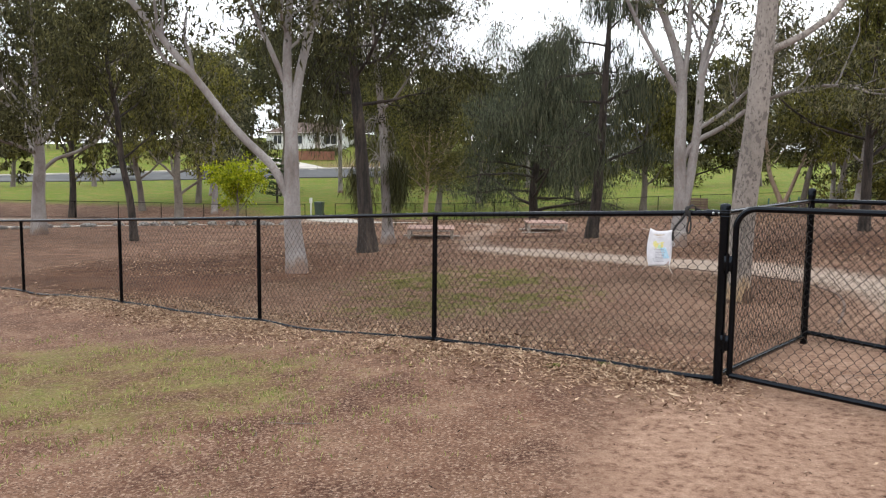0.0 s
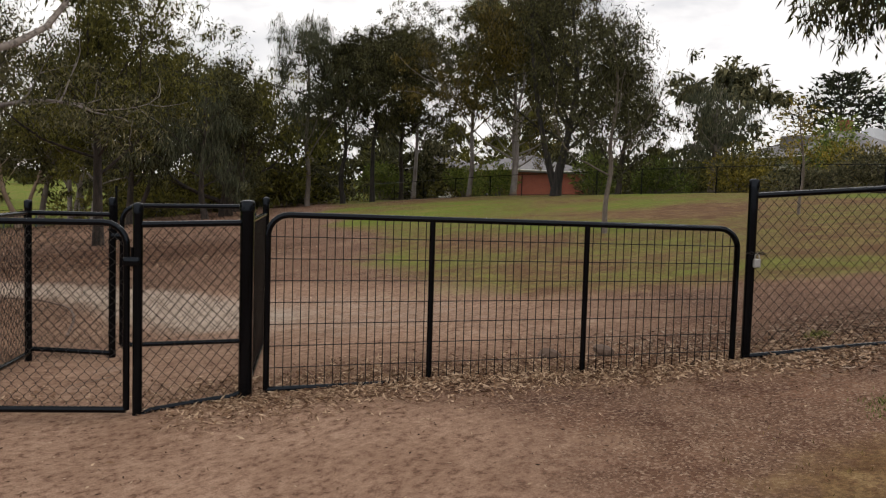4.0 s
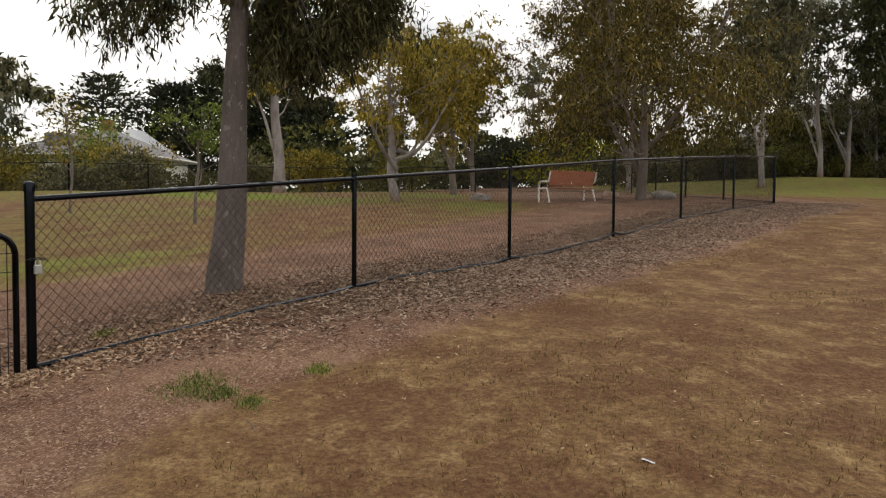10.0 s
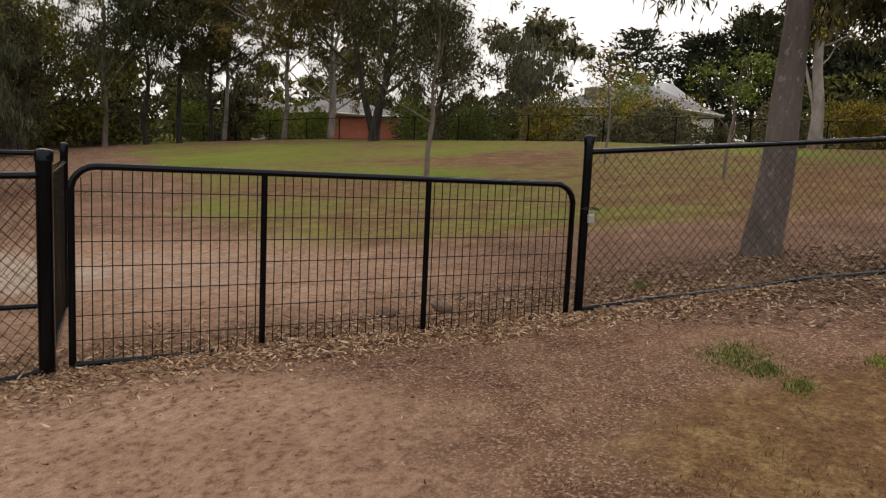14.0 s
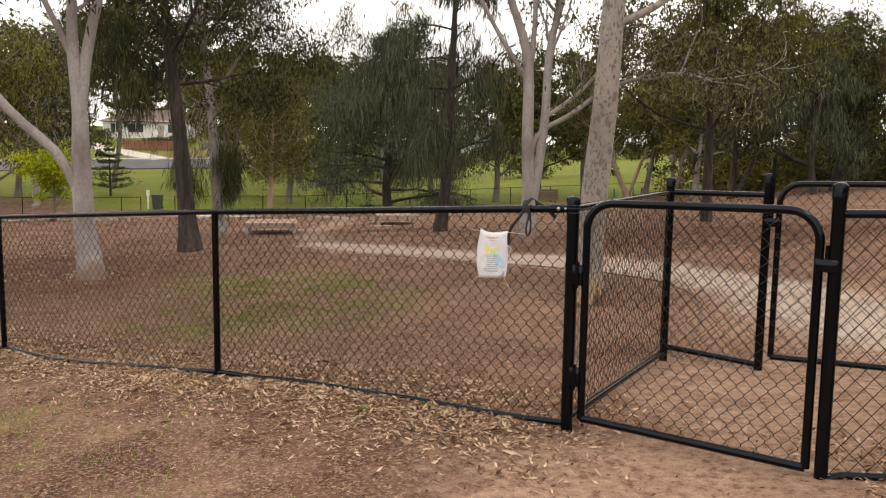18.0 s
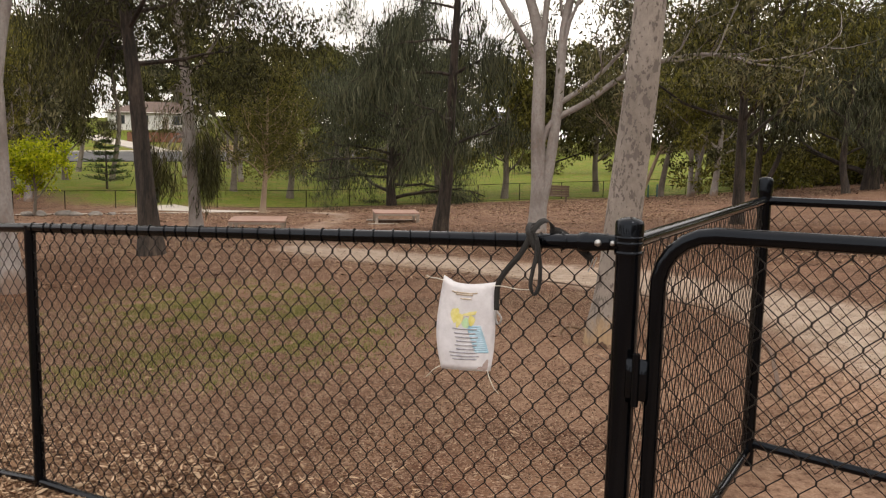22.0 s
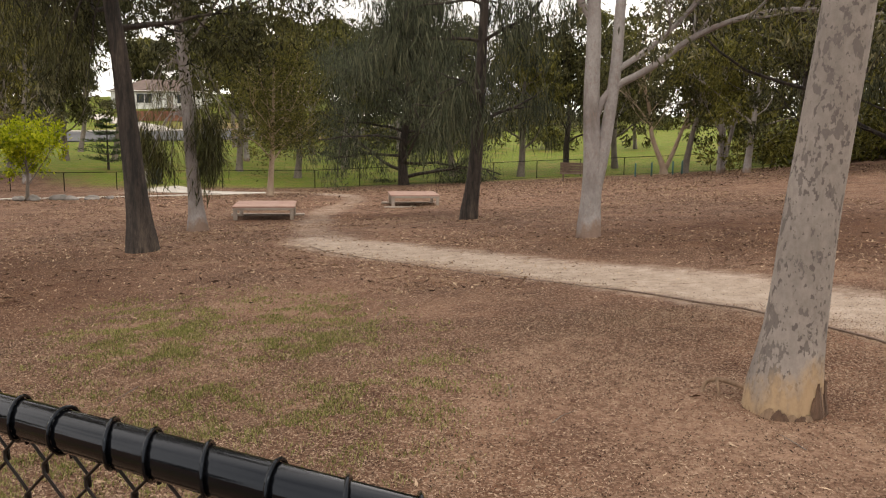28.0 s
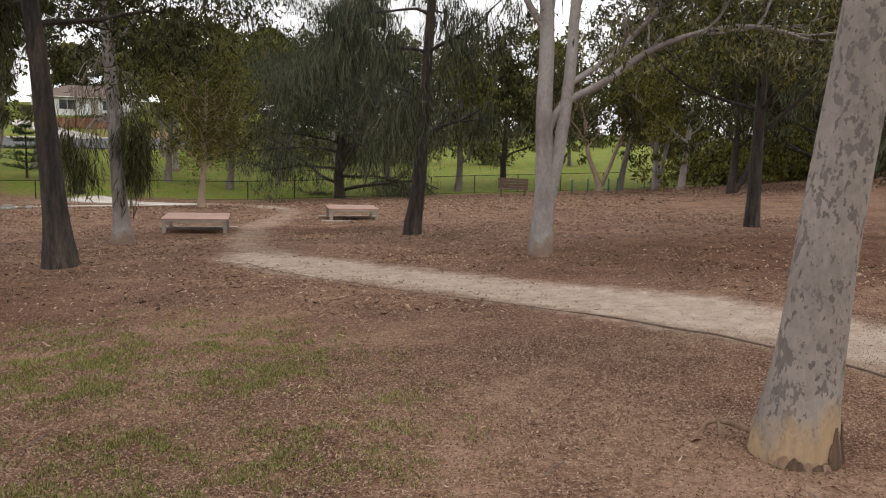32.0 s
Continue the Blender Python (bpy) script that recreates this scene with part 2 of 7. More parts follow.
def leaf_mat(name, c1, c2, c3, rough=0.55, glow=0.2, tint=True):
    """Leaves: each its own shade, a little light coming through."""
    m, n, l, p = node_mat(name)
    geo = n.new("ShaderNodeNewGeometry")
    tc = n.new("ShaderNodeTexCoord").outputs["Object"]
    col = ramp(n, l, geo.outputs["Random Per Island"], [(0.0, tuple(v * 0.6 for v in c1)), (0.5, tuple(v * 0.9 for v in c2)), (1.0, tuple(v * 1.12 for v in c3))])
    patch = noise_node(n, l, tc, 0.5, 3.0)
    col = mix(n, l, 0.5, col, ramp(n, l, patch, [(0.3, (0.55, 0.55, 0.5)), (0.7, (1, 1, 1))]), "MULTIPLY")
    if tint:
        info = n.new("ShaderNodeObjectInfo")
        col = mix(n, l, 1.0, col, ramp(n, l, info.outputs["Random"], [(0.0, (0.74, 0.78, 0.8)), (0.5, (0.95, 0.95, 0.95)), (1.0, (1.14, 1.12, 1.0))]), "MULTIPLY")
    l.new(col, p.inputs["Base Color"])
    p.inputs["Roughness"].default_value = rough
    p.inputs["Specular IOR Level"].default_value = 0.12
    tr = n.new("ShaderNodeBsdfTranslucent")
    l.new(col, tr.inputs["Color"])
    ms = n.new("ShaderNodeMixShader")
    ms.inputs["Fac"].default_value = glow
    l.new(p.outputs["BSDF"], ms.inputs[1])
    l.new(tr.outputs["BSDF"], ms.inputs[2])
    l.new(ms.outputs["Shader"], n["Material Output"].inputs["Surface"])
    return m


M = {}
M["black"] = plain("black_coated_steel", (0.0015, 0.0017, 0.0024), (0.0035, 0.0038, 0.0048), 6, 0.09, 120, 0.012)
M["black"].node_tree.nodes["Principled BSDF"].inputs["Specular IOR Level"].default_value = 0.22
M["black"].node_tree.nodes["Principled BSDF"].inputs["Specular Tint"].default_value = (0.72, 0.84, 1.0, 1.0)
M["wire"] = plain("black_coated_wire", (0.005, 0.0036, 0.0028), (0.016, 0.0105, 0.0078), 14, 0.45, 160, 0.1)
M["wire"].node_tree.nodes["Principled BSDF"].inputs["Specular IOR Level"].default_value = 0.25
M["galv"] = plain("galvanised_steel", (0.32, 0.33, 0.33), (0.5, 0.5, 0.5), 20, 0.4, 150, 0.2, 0.8)
M["platform"] = plain("reddish_decking", (0.33, 0.19, 0.14), (0.45, 0.28, 0.22), 3, 0.7, 90, 0.3, vary=0.35)
M["grey_wood"] = plain("weathered_timber", (0.34, 0.28, 0.23), (0.48, 0.41, 0.35), 5, 0.8, 80, 0.4, vary=0.3)
M["edging"] = plain("dark_timber_edging", (0.09, 0.055, 0.038), (0.16, 0.105, 0.075), 6, 0.85, 70, 0.4)
M["bench_slat"] = plain("orange_bench_slats", (0.36, 0.11, 0.05), (0.46, 0.16, 0.08), 3, 0.6, 60, 0.2, vary=0.25)
M["white_metal"] = plain("pale_painted_metal", (0.6, 0.58, 0.54), (0.72, 0.7, 0.66), 5, 0.5, 60, 0.1)
M["stone"] = plain("grey_rock", (0.14, 0.13, 0.12), (0.36, 0.33, 0.3), 3, 0.9, 20, 0.7, vary=0.3)
M["white_wall"] = plain("white_weatherboard", (0.62, 0.62, 0.6), (0.75, 0.75, 0.73), 0.6, 0.7, 12, 0.1)
M["brick"] = plain("red_brick_wall", (0.26, 0.07, 0.045), (0.36, 0.11, 0.07), 1.2, 0.85, 25, 0.3)
M["roof_grey"] = plain("grey_tile_roof", (0.13, 0.125, 0.13), (0.22, 0.21, 0.21), 1.5, 0.8, 20, 0.4)
M["roof_brown"] = plain("brown_tile_roof", (0.09, 0.06, 0.046), (0.15, 0.1, 0.08), 1.5, 0.8, 20, 0.4)
M["roof_white"] = plain("pale_metal_roof", (0.4, 0.42, 0.45), (0.52, 0.53, 0.56), 0.7, 0.45, 20, 0.1)
M["dark_glass"] = plain("dark_window_glass", (0.02, 0.025, 0.03), (0.05, 0.055, 0.06), 1, 0.1, 10, 0.02)
M["asphalt"] = plain("asphalt", (0.05, 0.05, 0.052), (0.1, 0.1, 0.1), 0.3, 0.9, 30, 0.3)
M["concrete"] = plain("pale_concrete", (0.4, 0.37, 0.33), (0.52, 0.48, 0.43), 0.7, 0.9, 25, 0.3)
M["path_pale"] = plain("pale_crushed_rock", (0.4, 0.36, 0.31), (0.58, 0.54, 0.48), 0.8, 0.9, 25, 0.4)
M["old_brick"] = plain("brown_brick_wall", (0.17, 0.07, 0.045), (0.25, 0.11, 0.07), 1.2, 0.85, 25, 0.3)
M["sign"] = plain("laminated_paper", (0.62, 0.62, 0.66), (0.74, 0.74, 0.77), 9, 0.3, 30, 0.15)
M["yellow"] = plain("yellow_print", (0.74, 0.66, 0.12), (0.78, 0.74, 0.4), 30, 0.35, 60, 0.05)
M["blue"] = plain("pale_blue_print", (0.28, 0.55, 0.74), (0.48, 0.68, 0.8), 30, 0.35, 60, 0.05)
M["ink"] = plain("faded_grey_ink", (0.3, 0.31, 0.36), (0.48, 0.48, 0.52), 60, 0.5, 60, 0.05)
M["ink_brown"] = plain("faded_brown_ink", (0.44, 0.35, 0.25), (0.62, 0.55, 0.46), 60, 0.5, 60, 0.05)
M["strap"] = plain("black_webbing", (0.006, 0.0055, 0.0055), (0.015, 0.014, 0.013), 20, 0.75, 300, 0.5)
M["cable_tie"] = plain("white_cable_tie", (0.6, 0.58, 0.5), (0.72, 0.7, 0.62), 30, 0.4, 60, 0.1)
M["bin_green"] = plain("dark_green_plastic", (0.02, 0.035, 0.025), (0.04, 0.06, 0.045), 3, 0.5, 40, 0.1)
M["car_silver"] = plain("silver_car_paint", (0.5, 0.51, 0.53), (0.6, 0.6, 0.62), 1, 0.3, 30, 0.02, 0.3)
M["rubber"] = plain("black_rubber", (0.01, 0.01, 0.01), (0.025, 0.025, 0.025), 8, 0.8, 50, 0.2)

M["gum_dark"] = leaf_mat("dark_gum_leaves", (0.022, 0.0225, 0.0085), (0.07, 0.067, 0.025), (0.145, 0.138, 0.058))
M["gum_olive"] = leaf_mat("olive_gum_leaves", (0.036, 0.039, 0.01), (0.115, 0.112, 0.026), (0.205, 0.19, 0.048))
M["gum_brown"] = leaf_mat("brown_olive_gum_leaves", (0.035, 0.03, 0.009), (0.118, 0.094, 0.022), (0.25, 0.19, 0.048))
M["gum_gold"] = leaf_mat("golden_gum_leaves", (0.08, 0.07, 0.012), (0.25, 0.205, 0.034), (0.42, 0.32, 0.06))
M["gum_grey"] = leaf_mat("grey_green_gum_leaves", (0.042, 0.045, 0.0228), (0.125, 0.125, 0.065), (0.24, 0.215, 0.12))
M["needle"] = leaf_mat("she_oak_needles", (0.03, 0.036, 0.02), (0.09, 0.1, 0.058), (0.18, 0.18, 0.11), 0.6, 0.16)
M["lime"] = leaf_mat("lime_green_leaves", (0.3, 0.38, 0.012), (0.5, 0.56, 0.018), (0.66, 0.64, 0.04), 0.55, 0.5)
M["fresh"] = leaf_mat("fresh_green_leaves", (0.09, 0.13, 0.025), (0.17, 0.23, 0.04), (0.3, 0.33, 0.08))
M["conifer"] = leaf_mat("dark_conifer_needles", (0.018, 0.024, 0.015), (0.036, 0.044, 0.026), (0.075, 0.08, 0.045))
M["litter"] = leaf_mat("dry_leaf_litter", (0.1, 0.044, 0.023), (0.3, 0.185, 0.115), (0.56, 0.42, 0.295), 0.8, tint=False)
M["chips"] = leaf_mat("grey_bark_chips", (0.035, 0.018, 0.012), (0.185, 0.108, 0.07), (0.46, 0.34, 0.245), 0.85, 0.08, tint=False)
M["fine_litter"] = leaf_mat("small_broken_leaf_litter", (0.12, 0.058, 0.031), (0.32, 0.195, 0.122), (0.56, 0.41, 0.285), 0.85, 0.1, tint=False)
M["dark_litter"] = leaf_mat("dark_leaf_litter", (0.045, 0.024, 0.015), (0.1, 0.056, 0.036), (0.18, 0.11, 0.072), 0.9, tint=False)
M["strip_chips"] = leaf_mat("weathered_bark_chips", (0.055, 0.032, 0.022), (0.24, 0.163, 0.118), (0.45, 0.35, 0.275), 0.85, tint=False)
M["dry_grass"] = leaf_mat("dry_grass_blades", (0.12, 0.08, 0.03), (0.22, 0.15, 0.055), (0.36, 0.26, 0.11), 0.8)
M["thin_grass"] = leaf_mat("thin_grass_blades", (0.145, 0.15, 0.035), (0.275, 0.28, 0.075), (0.44, 0.39, 0.18), 0.7)
M["weed"] = leaf_mat("weed_leaves", (0.1, 0.125, 0.03), (0.2, 0.225, 0.06), (0.34, 0.33, 0.14), 0.6)
M["grass"] = leaf_mat("short_grass_blades", (0.13, 0.175, 0.028), (0.25, 0.31, 0.065), (0.42, 0.41, 0.16), 0.7)


def bark_mat(name, c1, c2, c3, spots=0.0, spot_col=(0.2, 0.2, 0.2), fissure=0.0, base_col=None, base_h=0.5, rare=0.575):
    m, n, l, p = node_mat(name)
    tc = n.new("ShaderNodeTexCoord").outputs["Object"]
    big = noise_node(n, l, tc, 1.6, 5.0, 0.6, (1, 1, 0.45))
    fine = noise_node(n, l, tc, 26.0, 6.0, 0.7, (1, 1, 0.22 if fissure else 0.6))
    col = ramp(n, l, big, [(0.3, c1), (0.5, c2), (0.72, c3)])
    col = mix(n, l, 0.4 + 0.4 * fissure, col, ramp(n, l, fine, [(0.3, (0.3, 0.3, 0.3)), (0.62, (1, 1, 1))]), "MULTIPLY")
    if fissure > 0.9:
        coarse = noise_node(n, l, tc, 11.0, 5.0, 0.7, (1, 1, 0.16))
        col = mix(n, l, 0.9, col, ramp(n, l, coarse, [(0.4, (0.22, 0.2, 0.19)), (0.58, (1.25, 1.2, 1.15))]), "MULTIPLY")
        fine = mix(n, l, 0.6, fine, coarse)
    if spots:
        s1 = noise_node(n, l, tc, 13.0, 5.0, 0.6, (1, 1, 0.55))
        s2 = noise_node(n, l, tc, 30.0, 4.0, 0.6, (1, 1, 0.6))
        k1 = ramp(n, l, s1, [(rare, (0, 0, 0)), (rare + 0.02, (0.8, 0.8, 0.8))])
        k2 = ramp(n, l, s2, [(rare, (0, 0, 0)), (rare + 0.025, (1, 1, 1))])
        k = math_node(n, l, "MAXIMUM", k1, k2)
        col = mix(n, l, math_node(n, l, "MULTIPLY", k, spots), col, spot_col)
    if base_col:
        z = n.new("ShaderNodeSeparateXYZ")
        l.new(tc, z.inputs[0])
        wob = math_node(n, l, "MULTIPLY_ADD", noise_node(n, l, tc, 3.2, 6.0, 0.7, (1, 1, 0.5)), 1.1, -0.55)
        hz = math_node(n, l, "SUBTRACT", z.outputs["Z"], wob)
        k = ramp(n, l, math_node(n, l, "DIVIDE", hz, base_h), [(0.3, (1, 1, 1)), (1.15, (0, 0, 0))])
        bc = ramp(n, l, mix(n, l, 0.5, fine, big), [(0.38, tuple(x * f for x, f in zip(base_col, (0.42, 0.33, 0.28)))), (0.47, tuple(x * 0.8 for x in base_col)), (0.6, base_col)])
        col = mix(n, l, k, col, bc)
    l.new(col, p.inputs["Base Color"])
    p.inputs["Roughness"].default_value = 0.85
    bump(n, l, p, fine, 0.35 + 0.6 * fissure, 0.015 + 0.03 * fissure)
    return m


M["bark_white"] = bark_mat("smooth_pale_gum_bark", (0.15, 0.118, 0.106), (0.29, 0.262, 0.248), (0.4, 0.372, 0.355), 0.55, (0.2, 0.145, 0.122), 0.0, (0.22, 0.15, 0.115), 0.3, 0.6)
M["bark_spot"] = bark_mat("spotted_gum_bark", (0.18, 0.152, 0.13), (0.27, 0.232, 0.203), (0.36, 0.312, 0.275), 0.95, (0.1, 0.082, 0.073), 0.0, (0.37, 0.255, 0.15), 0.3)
M["bark_pink"] = bark_mat("pinkish_grey_gum_bark", (0.075, 0.06, 0.053), (0.115, 0.092, 0.083), (0.165, 0.137, 0.127), 0.5, (0.27, 0.245, 0.225), 0.3, None, 0.5, 0.635)
M["bark_dark"] = bark_mat("dark_furrowed_bark", (0.027, 0.02, 0.016), (0.052, 0.039, 0.031), (0.095, 0.073, 0.058), 0.0, (0, 0, 0), 1.0)
M["bark_brown"] = bark_mat("grey_brown_bark", (0.11, 0.085, 0.07), (0.18, 0.15, 0.125), (0.26, 0.22, 0.19), 0.2, (0.1, 0.08, 0.07), 0.5)
M["root"] = bark_mat("tan_split_bark", (0.16, 0.095, 0.055), (0.25, 0.16, 0.1), (0.34, 0.23, 0.15), 0.0, (0, 0, 0), 0.7)
M["hollow"] = bark_mat("dark_rotted_bark", (0.045, 0.022, 0.013), (0.09, 0.048, 0.029), (0.16, 0.092, 0.056), 0.0, (0, 0, 0), 0.8)
M["bark_tan"] = bark_mat("tan_smooth_bark", (0.24, 0.17, 0.12), (0.34, 0.25, 0.18), (0.42, 0.33, 0.25), 0.2, (0.2, 0.14, 0.1))
M["pine"] = leaf_mat("young_pine_needles", (0.025, 0.045, 0.015), (0.05, 0.085, 0.03), (0.1, 0.14, 0.06))
M["bark_black"] = bark_mat("blackened_rough_bark", (0.012, 0.01, 0.009), (0.028, 0.023, 0.02), (0.06, 0.05, 0.043), 0.0, (0, 0, 0), 1.0)

# ---- ground ----
def seg_dist(x, y, line):
    """Distance to a polyline."""
    best = np.full(np.shape(x), 1e9)
    for (ax, ay), (bx, by) in zip(line[:-1], line[1:]):
        t = np.clip(((x - ax) * (bx - ax) + (y - ay) * (by - ay)) / ((bx - ax) ** 2 + (by - ay) ** 2), 0, 1)
        best = np.minimum(best, np.hypot(x - ax - t * (bx - ax), y - ay - t * (by - ay)))
    return best


def blob(x, y, cx, cy, rx, ry, turn=0.0):
    """1 in the middle of an ellipse, 0 outside, soft."""
    c, s = math.cos(radians(turn)), math.sin(radians(turn))
    u, v = ((x - cx) * c + (y - cy) * s) / rx, (-(x - cx) * s + (y - cy) * c) / ry
    return np.clip(1.5 - 1.2 * np.hypot(u, v), 0, 1)


PATH_LINE = [(-3.5, 50), (-0.8, 41), (0.5, 36), (-0.5, 30), (-0.35, 23.6), (0.3, 19.5), (1.65, 17.2), (3.2, 15.5), (4.6, 13.8), (5.45, 12.1), (5.7, 10.6), (5.7, 9.2), (5.6, 7.6)]
FENCE_W = [(-20, 20.6), (-9.35, 13.5), (-7.0, 12.0), (-4.63, 10.52), (-2.22, 9.1), (0, 7.4), (2.17, 5.78), (3.16, 4.97), (3.75, 4.64), (6.39, 2.32), (8.47, 0.18), (18.91, -10.54)]


def inside(x, y):
    """Which side of the front fence: positive inside the park."""
    fx = np.array([p[0] for p in FENCE_W])
    fy = np.array([p[1] for p in FENCE_W])
    return y - np.interp(x, fx, fy)


def value_noise(x, y, cell, seed):
    r = np.random.default_rng(seed).random((64, 64))
    u, v = x / cell, y / cell
    i, j = np.floor(u).astype(int), np.floor(v).astype(int)
    a, b = u - i, v - j
    a, b = a * a * (3 - 2 * a), b * b * (3 - 2 * b)
    q = lambda p, s: r[p % 64, s % 64]
    return (q(i, j) * (1 - a) + q(i + 1, j) * a) * (1 - b) + (q(i, j + 1) * (1 - a) + q(i + 1, j + 1) * a) * b


def zones(x, y):
    """Grass, pale gravel, litter, dry turf at a place."""
    s = inside(x, y)
    wav = value_noise(x, y, 2.2, 21) - 0.5
    g = np.clip((y - 57 + 0.12 * x + wav) / 1.5, 0, 1) * np.clip(1 - (y - 0.09 * x - 112) / 3, 0, 1)
    g = np.maximum(g, np.clip((y - 0.09 * x - 118) / 3, 0, 1) * 0.85)
    g = np.maximum(g, 0.9 * np.clip((x - 6) / 4, 0, 1) * np.clip((y - 60) / 3, 0, 1))
    g = np.maximum(g, 0.26 * blob(x, y, 0.0, 12.0, 1.6, 2.6, 20))
    g = np.maximum(g, 0.46 * blob(x, y, -2.6, 6.1, 3.3, 2.2, -25))
    line = x - 0.75 * (y - 11) - 9 + wav * 2
    g = np.maximum(g, (0.56 + 0.8 * (value_noise(x, y, 3.6, 23) - 0.5)) * np.clip(line / 3.0, 0, 1) * np.clip((s - 3.7 + wav) / 3.0, 0, 1))
    g = np.maximum(g, 0.6 * np.clip((15 - np.hypot((x - 36) * 0.8, y + 24)) / 4, 0, 1))
    g = np.maximum(g, 0.7 * np.clip((x - 45) / 6, 0, 1))
    p = np.clip(1.22 - seg_dist(x, y, PATH_LINE) / 1.0 + 0.25 * wav, 0, 1)
    p = p * (1 - 0.55 * np.clip((y - 18.5) / 2.5, 0, 1) * np.clip((44 - y) / 8, 0.35, 1))
    p = np.maximum(p, 0.4 * blob(x, y, 6.3, 7.0, 2.3, 3.2, 10) * (s > 0))
    p = np.maximum(p, 0.3 * blob(x, y, 6.6, 4.6, 1.2, 2.0, 40) * (s > 0.1))
    p = np.maximum(p, 0.3 * blob(x, y, 3.6, 6.0, 1.0, 1.5, 0))
    p = np.maximum(p, np.clip(1.3 - seg_dist(x, y, [(-45, 36), (-24, 38.5), (-14, 42), (-8, 46), (-5, 52)]) / 2.6, 0, 1))
    p = np.maximum(p, np.clip(1.3 - seg_dist(x, y, [(-13, 55), (-12, 62), (-6, 90), (-4, 117)]) / 1.0, 0, 1))
    p = np.maximum(p, np.clip(1.3 - seg_dist(x, y, [(-60, 45.5), (-33, 49.5), (-15, 53), (-9, 53)]) / 1.9, 0, 1))
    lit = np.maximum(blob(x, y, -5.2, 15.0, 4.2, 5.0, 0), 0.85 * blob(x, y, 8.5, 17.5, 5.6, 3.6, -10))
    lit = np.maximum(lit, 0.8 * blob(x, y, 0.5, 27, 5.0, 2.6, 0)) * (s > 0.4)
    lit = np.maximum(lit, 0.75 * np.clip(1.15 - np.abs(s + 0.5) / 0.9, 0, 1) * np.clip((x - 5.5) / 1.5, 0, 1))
    dry = np.clip((x - 2.0) / 2.0, 0, 1) * np.clip((-s - 2.1 + wav) / 1.2, 0, 1) * np.clip(1.0 - 0.9 * blob(x, y, 3.0, 2.6, 1.6, 2.4), 0, 1)
    dry = np.maximum(dry, 0.6 * np.clip(line / 3, 0, 1) * np.clip((s - 3) / 3, 0, 1))
    dry = np.maximum(dry, 0.4 * blob(x, y, -2.6, 6.1, 4.3, 3.0, -25))
    return g, p, lit, dry


def dusty(x, y):
    """Bare trodden earth, where few chips lie."""
    s = inside(x, y)
    d = blob(x, y, 2.7, 3.8, 2.0, 2.7, 0) * (s < 0.3)
    d = np.maximum(d, blob(x, y, 3.6, 6.0, 1.1, 1.6, 0))
    d = np.maximum(d, 0.9 * blob(x, y, 6.3, 7.0, 3.2, 4.2, 10) * (s > 0))
    d = np.maximum(d, 0.45 * blob(x, y, 2.6, 10.6, 1.6, 2.2, 30))
    d = np.maximum(d, 0.5 * blob(x, y, 3.0, 9.0, 1.4, 1.8, 0))
    return np.clip(d, 0, 1)


def axis(lo, f0, f1, hi, step):
    fine = np.arange(f0, f1 + 1e-6, step)
    def grow(a, b):
        out, s, x = [], step, a
        while x < b:
            s *= 1.18
            x += s
            out.append(x)
        return np.array(out)
    return np.concatenate([f0 - grow(0, f0 - lo)[::-1], fine, f1 + grow(0, hi - f1)])


gx, gy = axis(-700, -9, 20, 700, 0.16), axis(-600, -7, 27, 900, 0.16)
X, Y = np.meshgrid(gx, gy, indexing="ij")
rg = np.random.default_rng(3)


def relief(x, y):
    near = np.clip(1.5 - np.hypot(x - 4, y - 8) / 40, 0, 1)
    rise = np.interp(y, (56, 65, 80, 104, 115, 124, 136, 164), (0, 0.45, 0.2, -0.7, -0.1, 1.3, 2.6, 5.4)) * np.clip((-4 - x) / 8, 0, 1)
    return near * (0.05 * (value_noise(x, y, 1.3, 5) - 0.5) + 0.025 * (value_noise(x, y, 0.45, 6) - 0.5)) + rise


def ground_z(x, y):
    return gz(x, y) + relief(np.asarray(x, float), np.asarray(y, float))


Z = np.concatenate([ground_z(a, b) for a, b in zip(X, Y)]).reshape(X.shape)
R = np.hypot(X, Y)
Z = np.where(R > 170, Z * np.clip(1 - (R - 170) / 200, 0, 1) + 5 * np.clip((R - 170) / 200, 0, 1), Z)
nx, ny = len(gx), len(gy)
I, J = np.meshgrid(np.arange(nx - 1), np.arange(ny - 1), indexing="ij")
quad = np.stack([I * ny + J, (I + 1) * ny + J, (I + 1) * ny + J + 1, I * ny + J + 1], -1).reshape(-1, 4)
acc = Acc().add(np.stack([X, Y, Z], -1).reshape(-1, 3), quad)
gm = acc.mesh("ground")
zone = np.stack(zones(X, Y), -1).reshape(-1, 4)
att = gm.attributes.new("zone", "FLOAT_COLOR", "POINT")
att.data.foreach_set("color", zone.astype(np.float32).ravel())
att2 = gm.attributes.new("dust", "FLOAT", "POINT")
att2.data.foreach_set("value", dusty(X, Y).astype(np.float32).ravel())


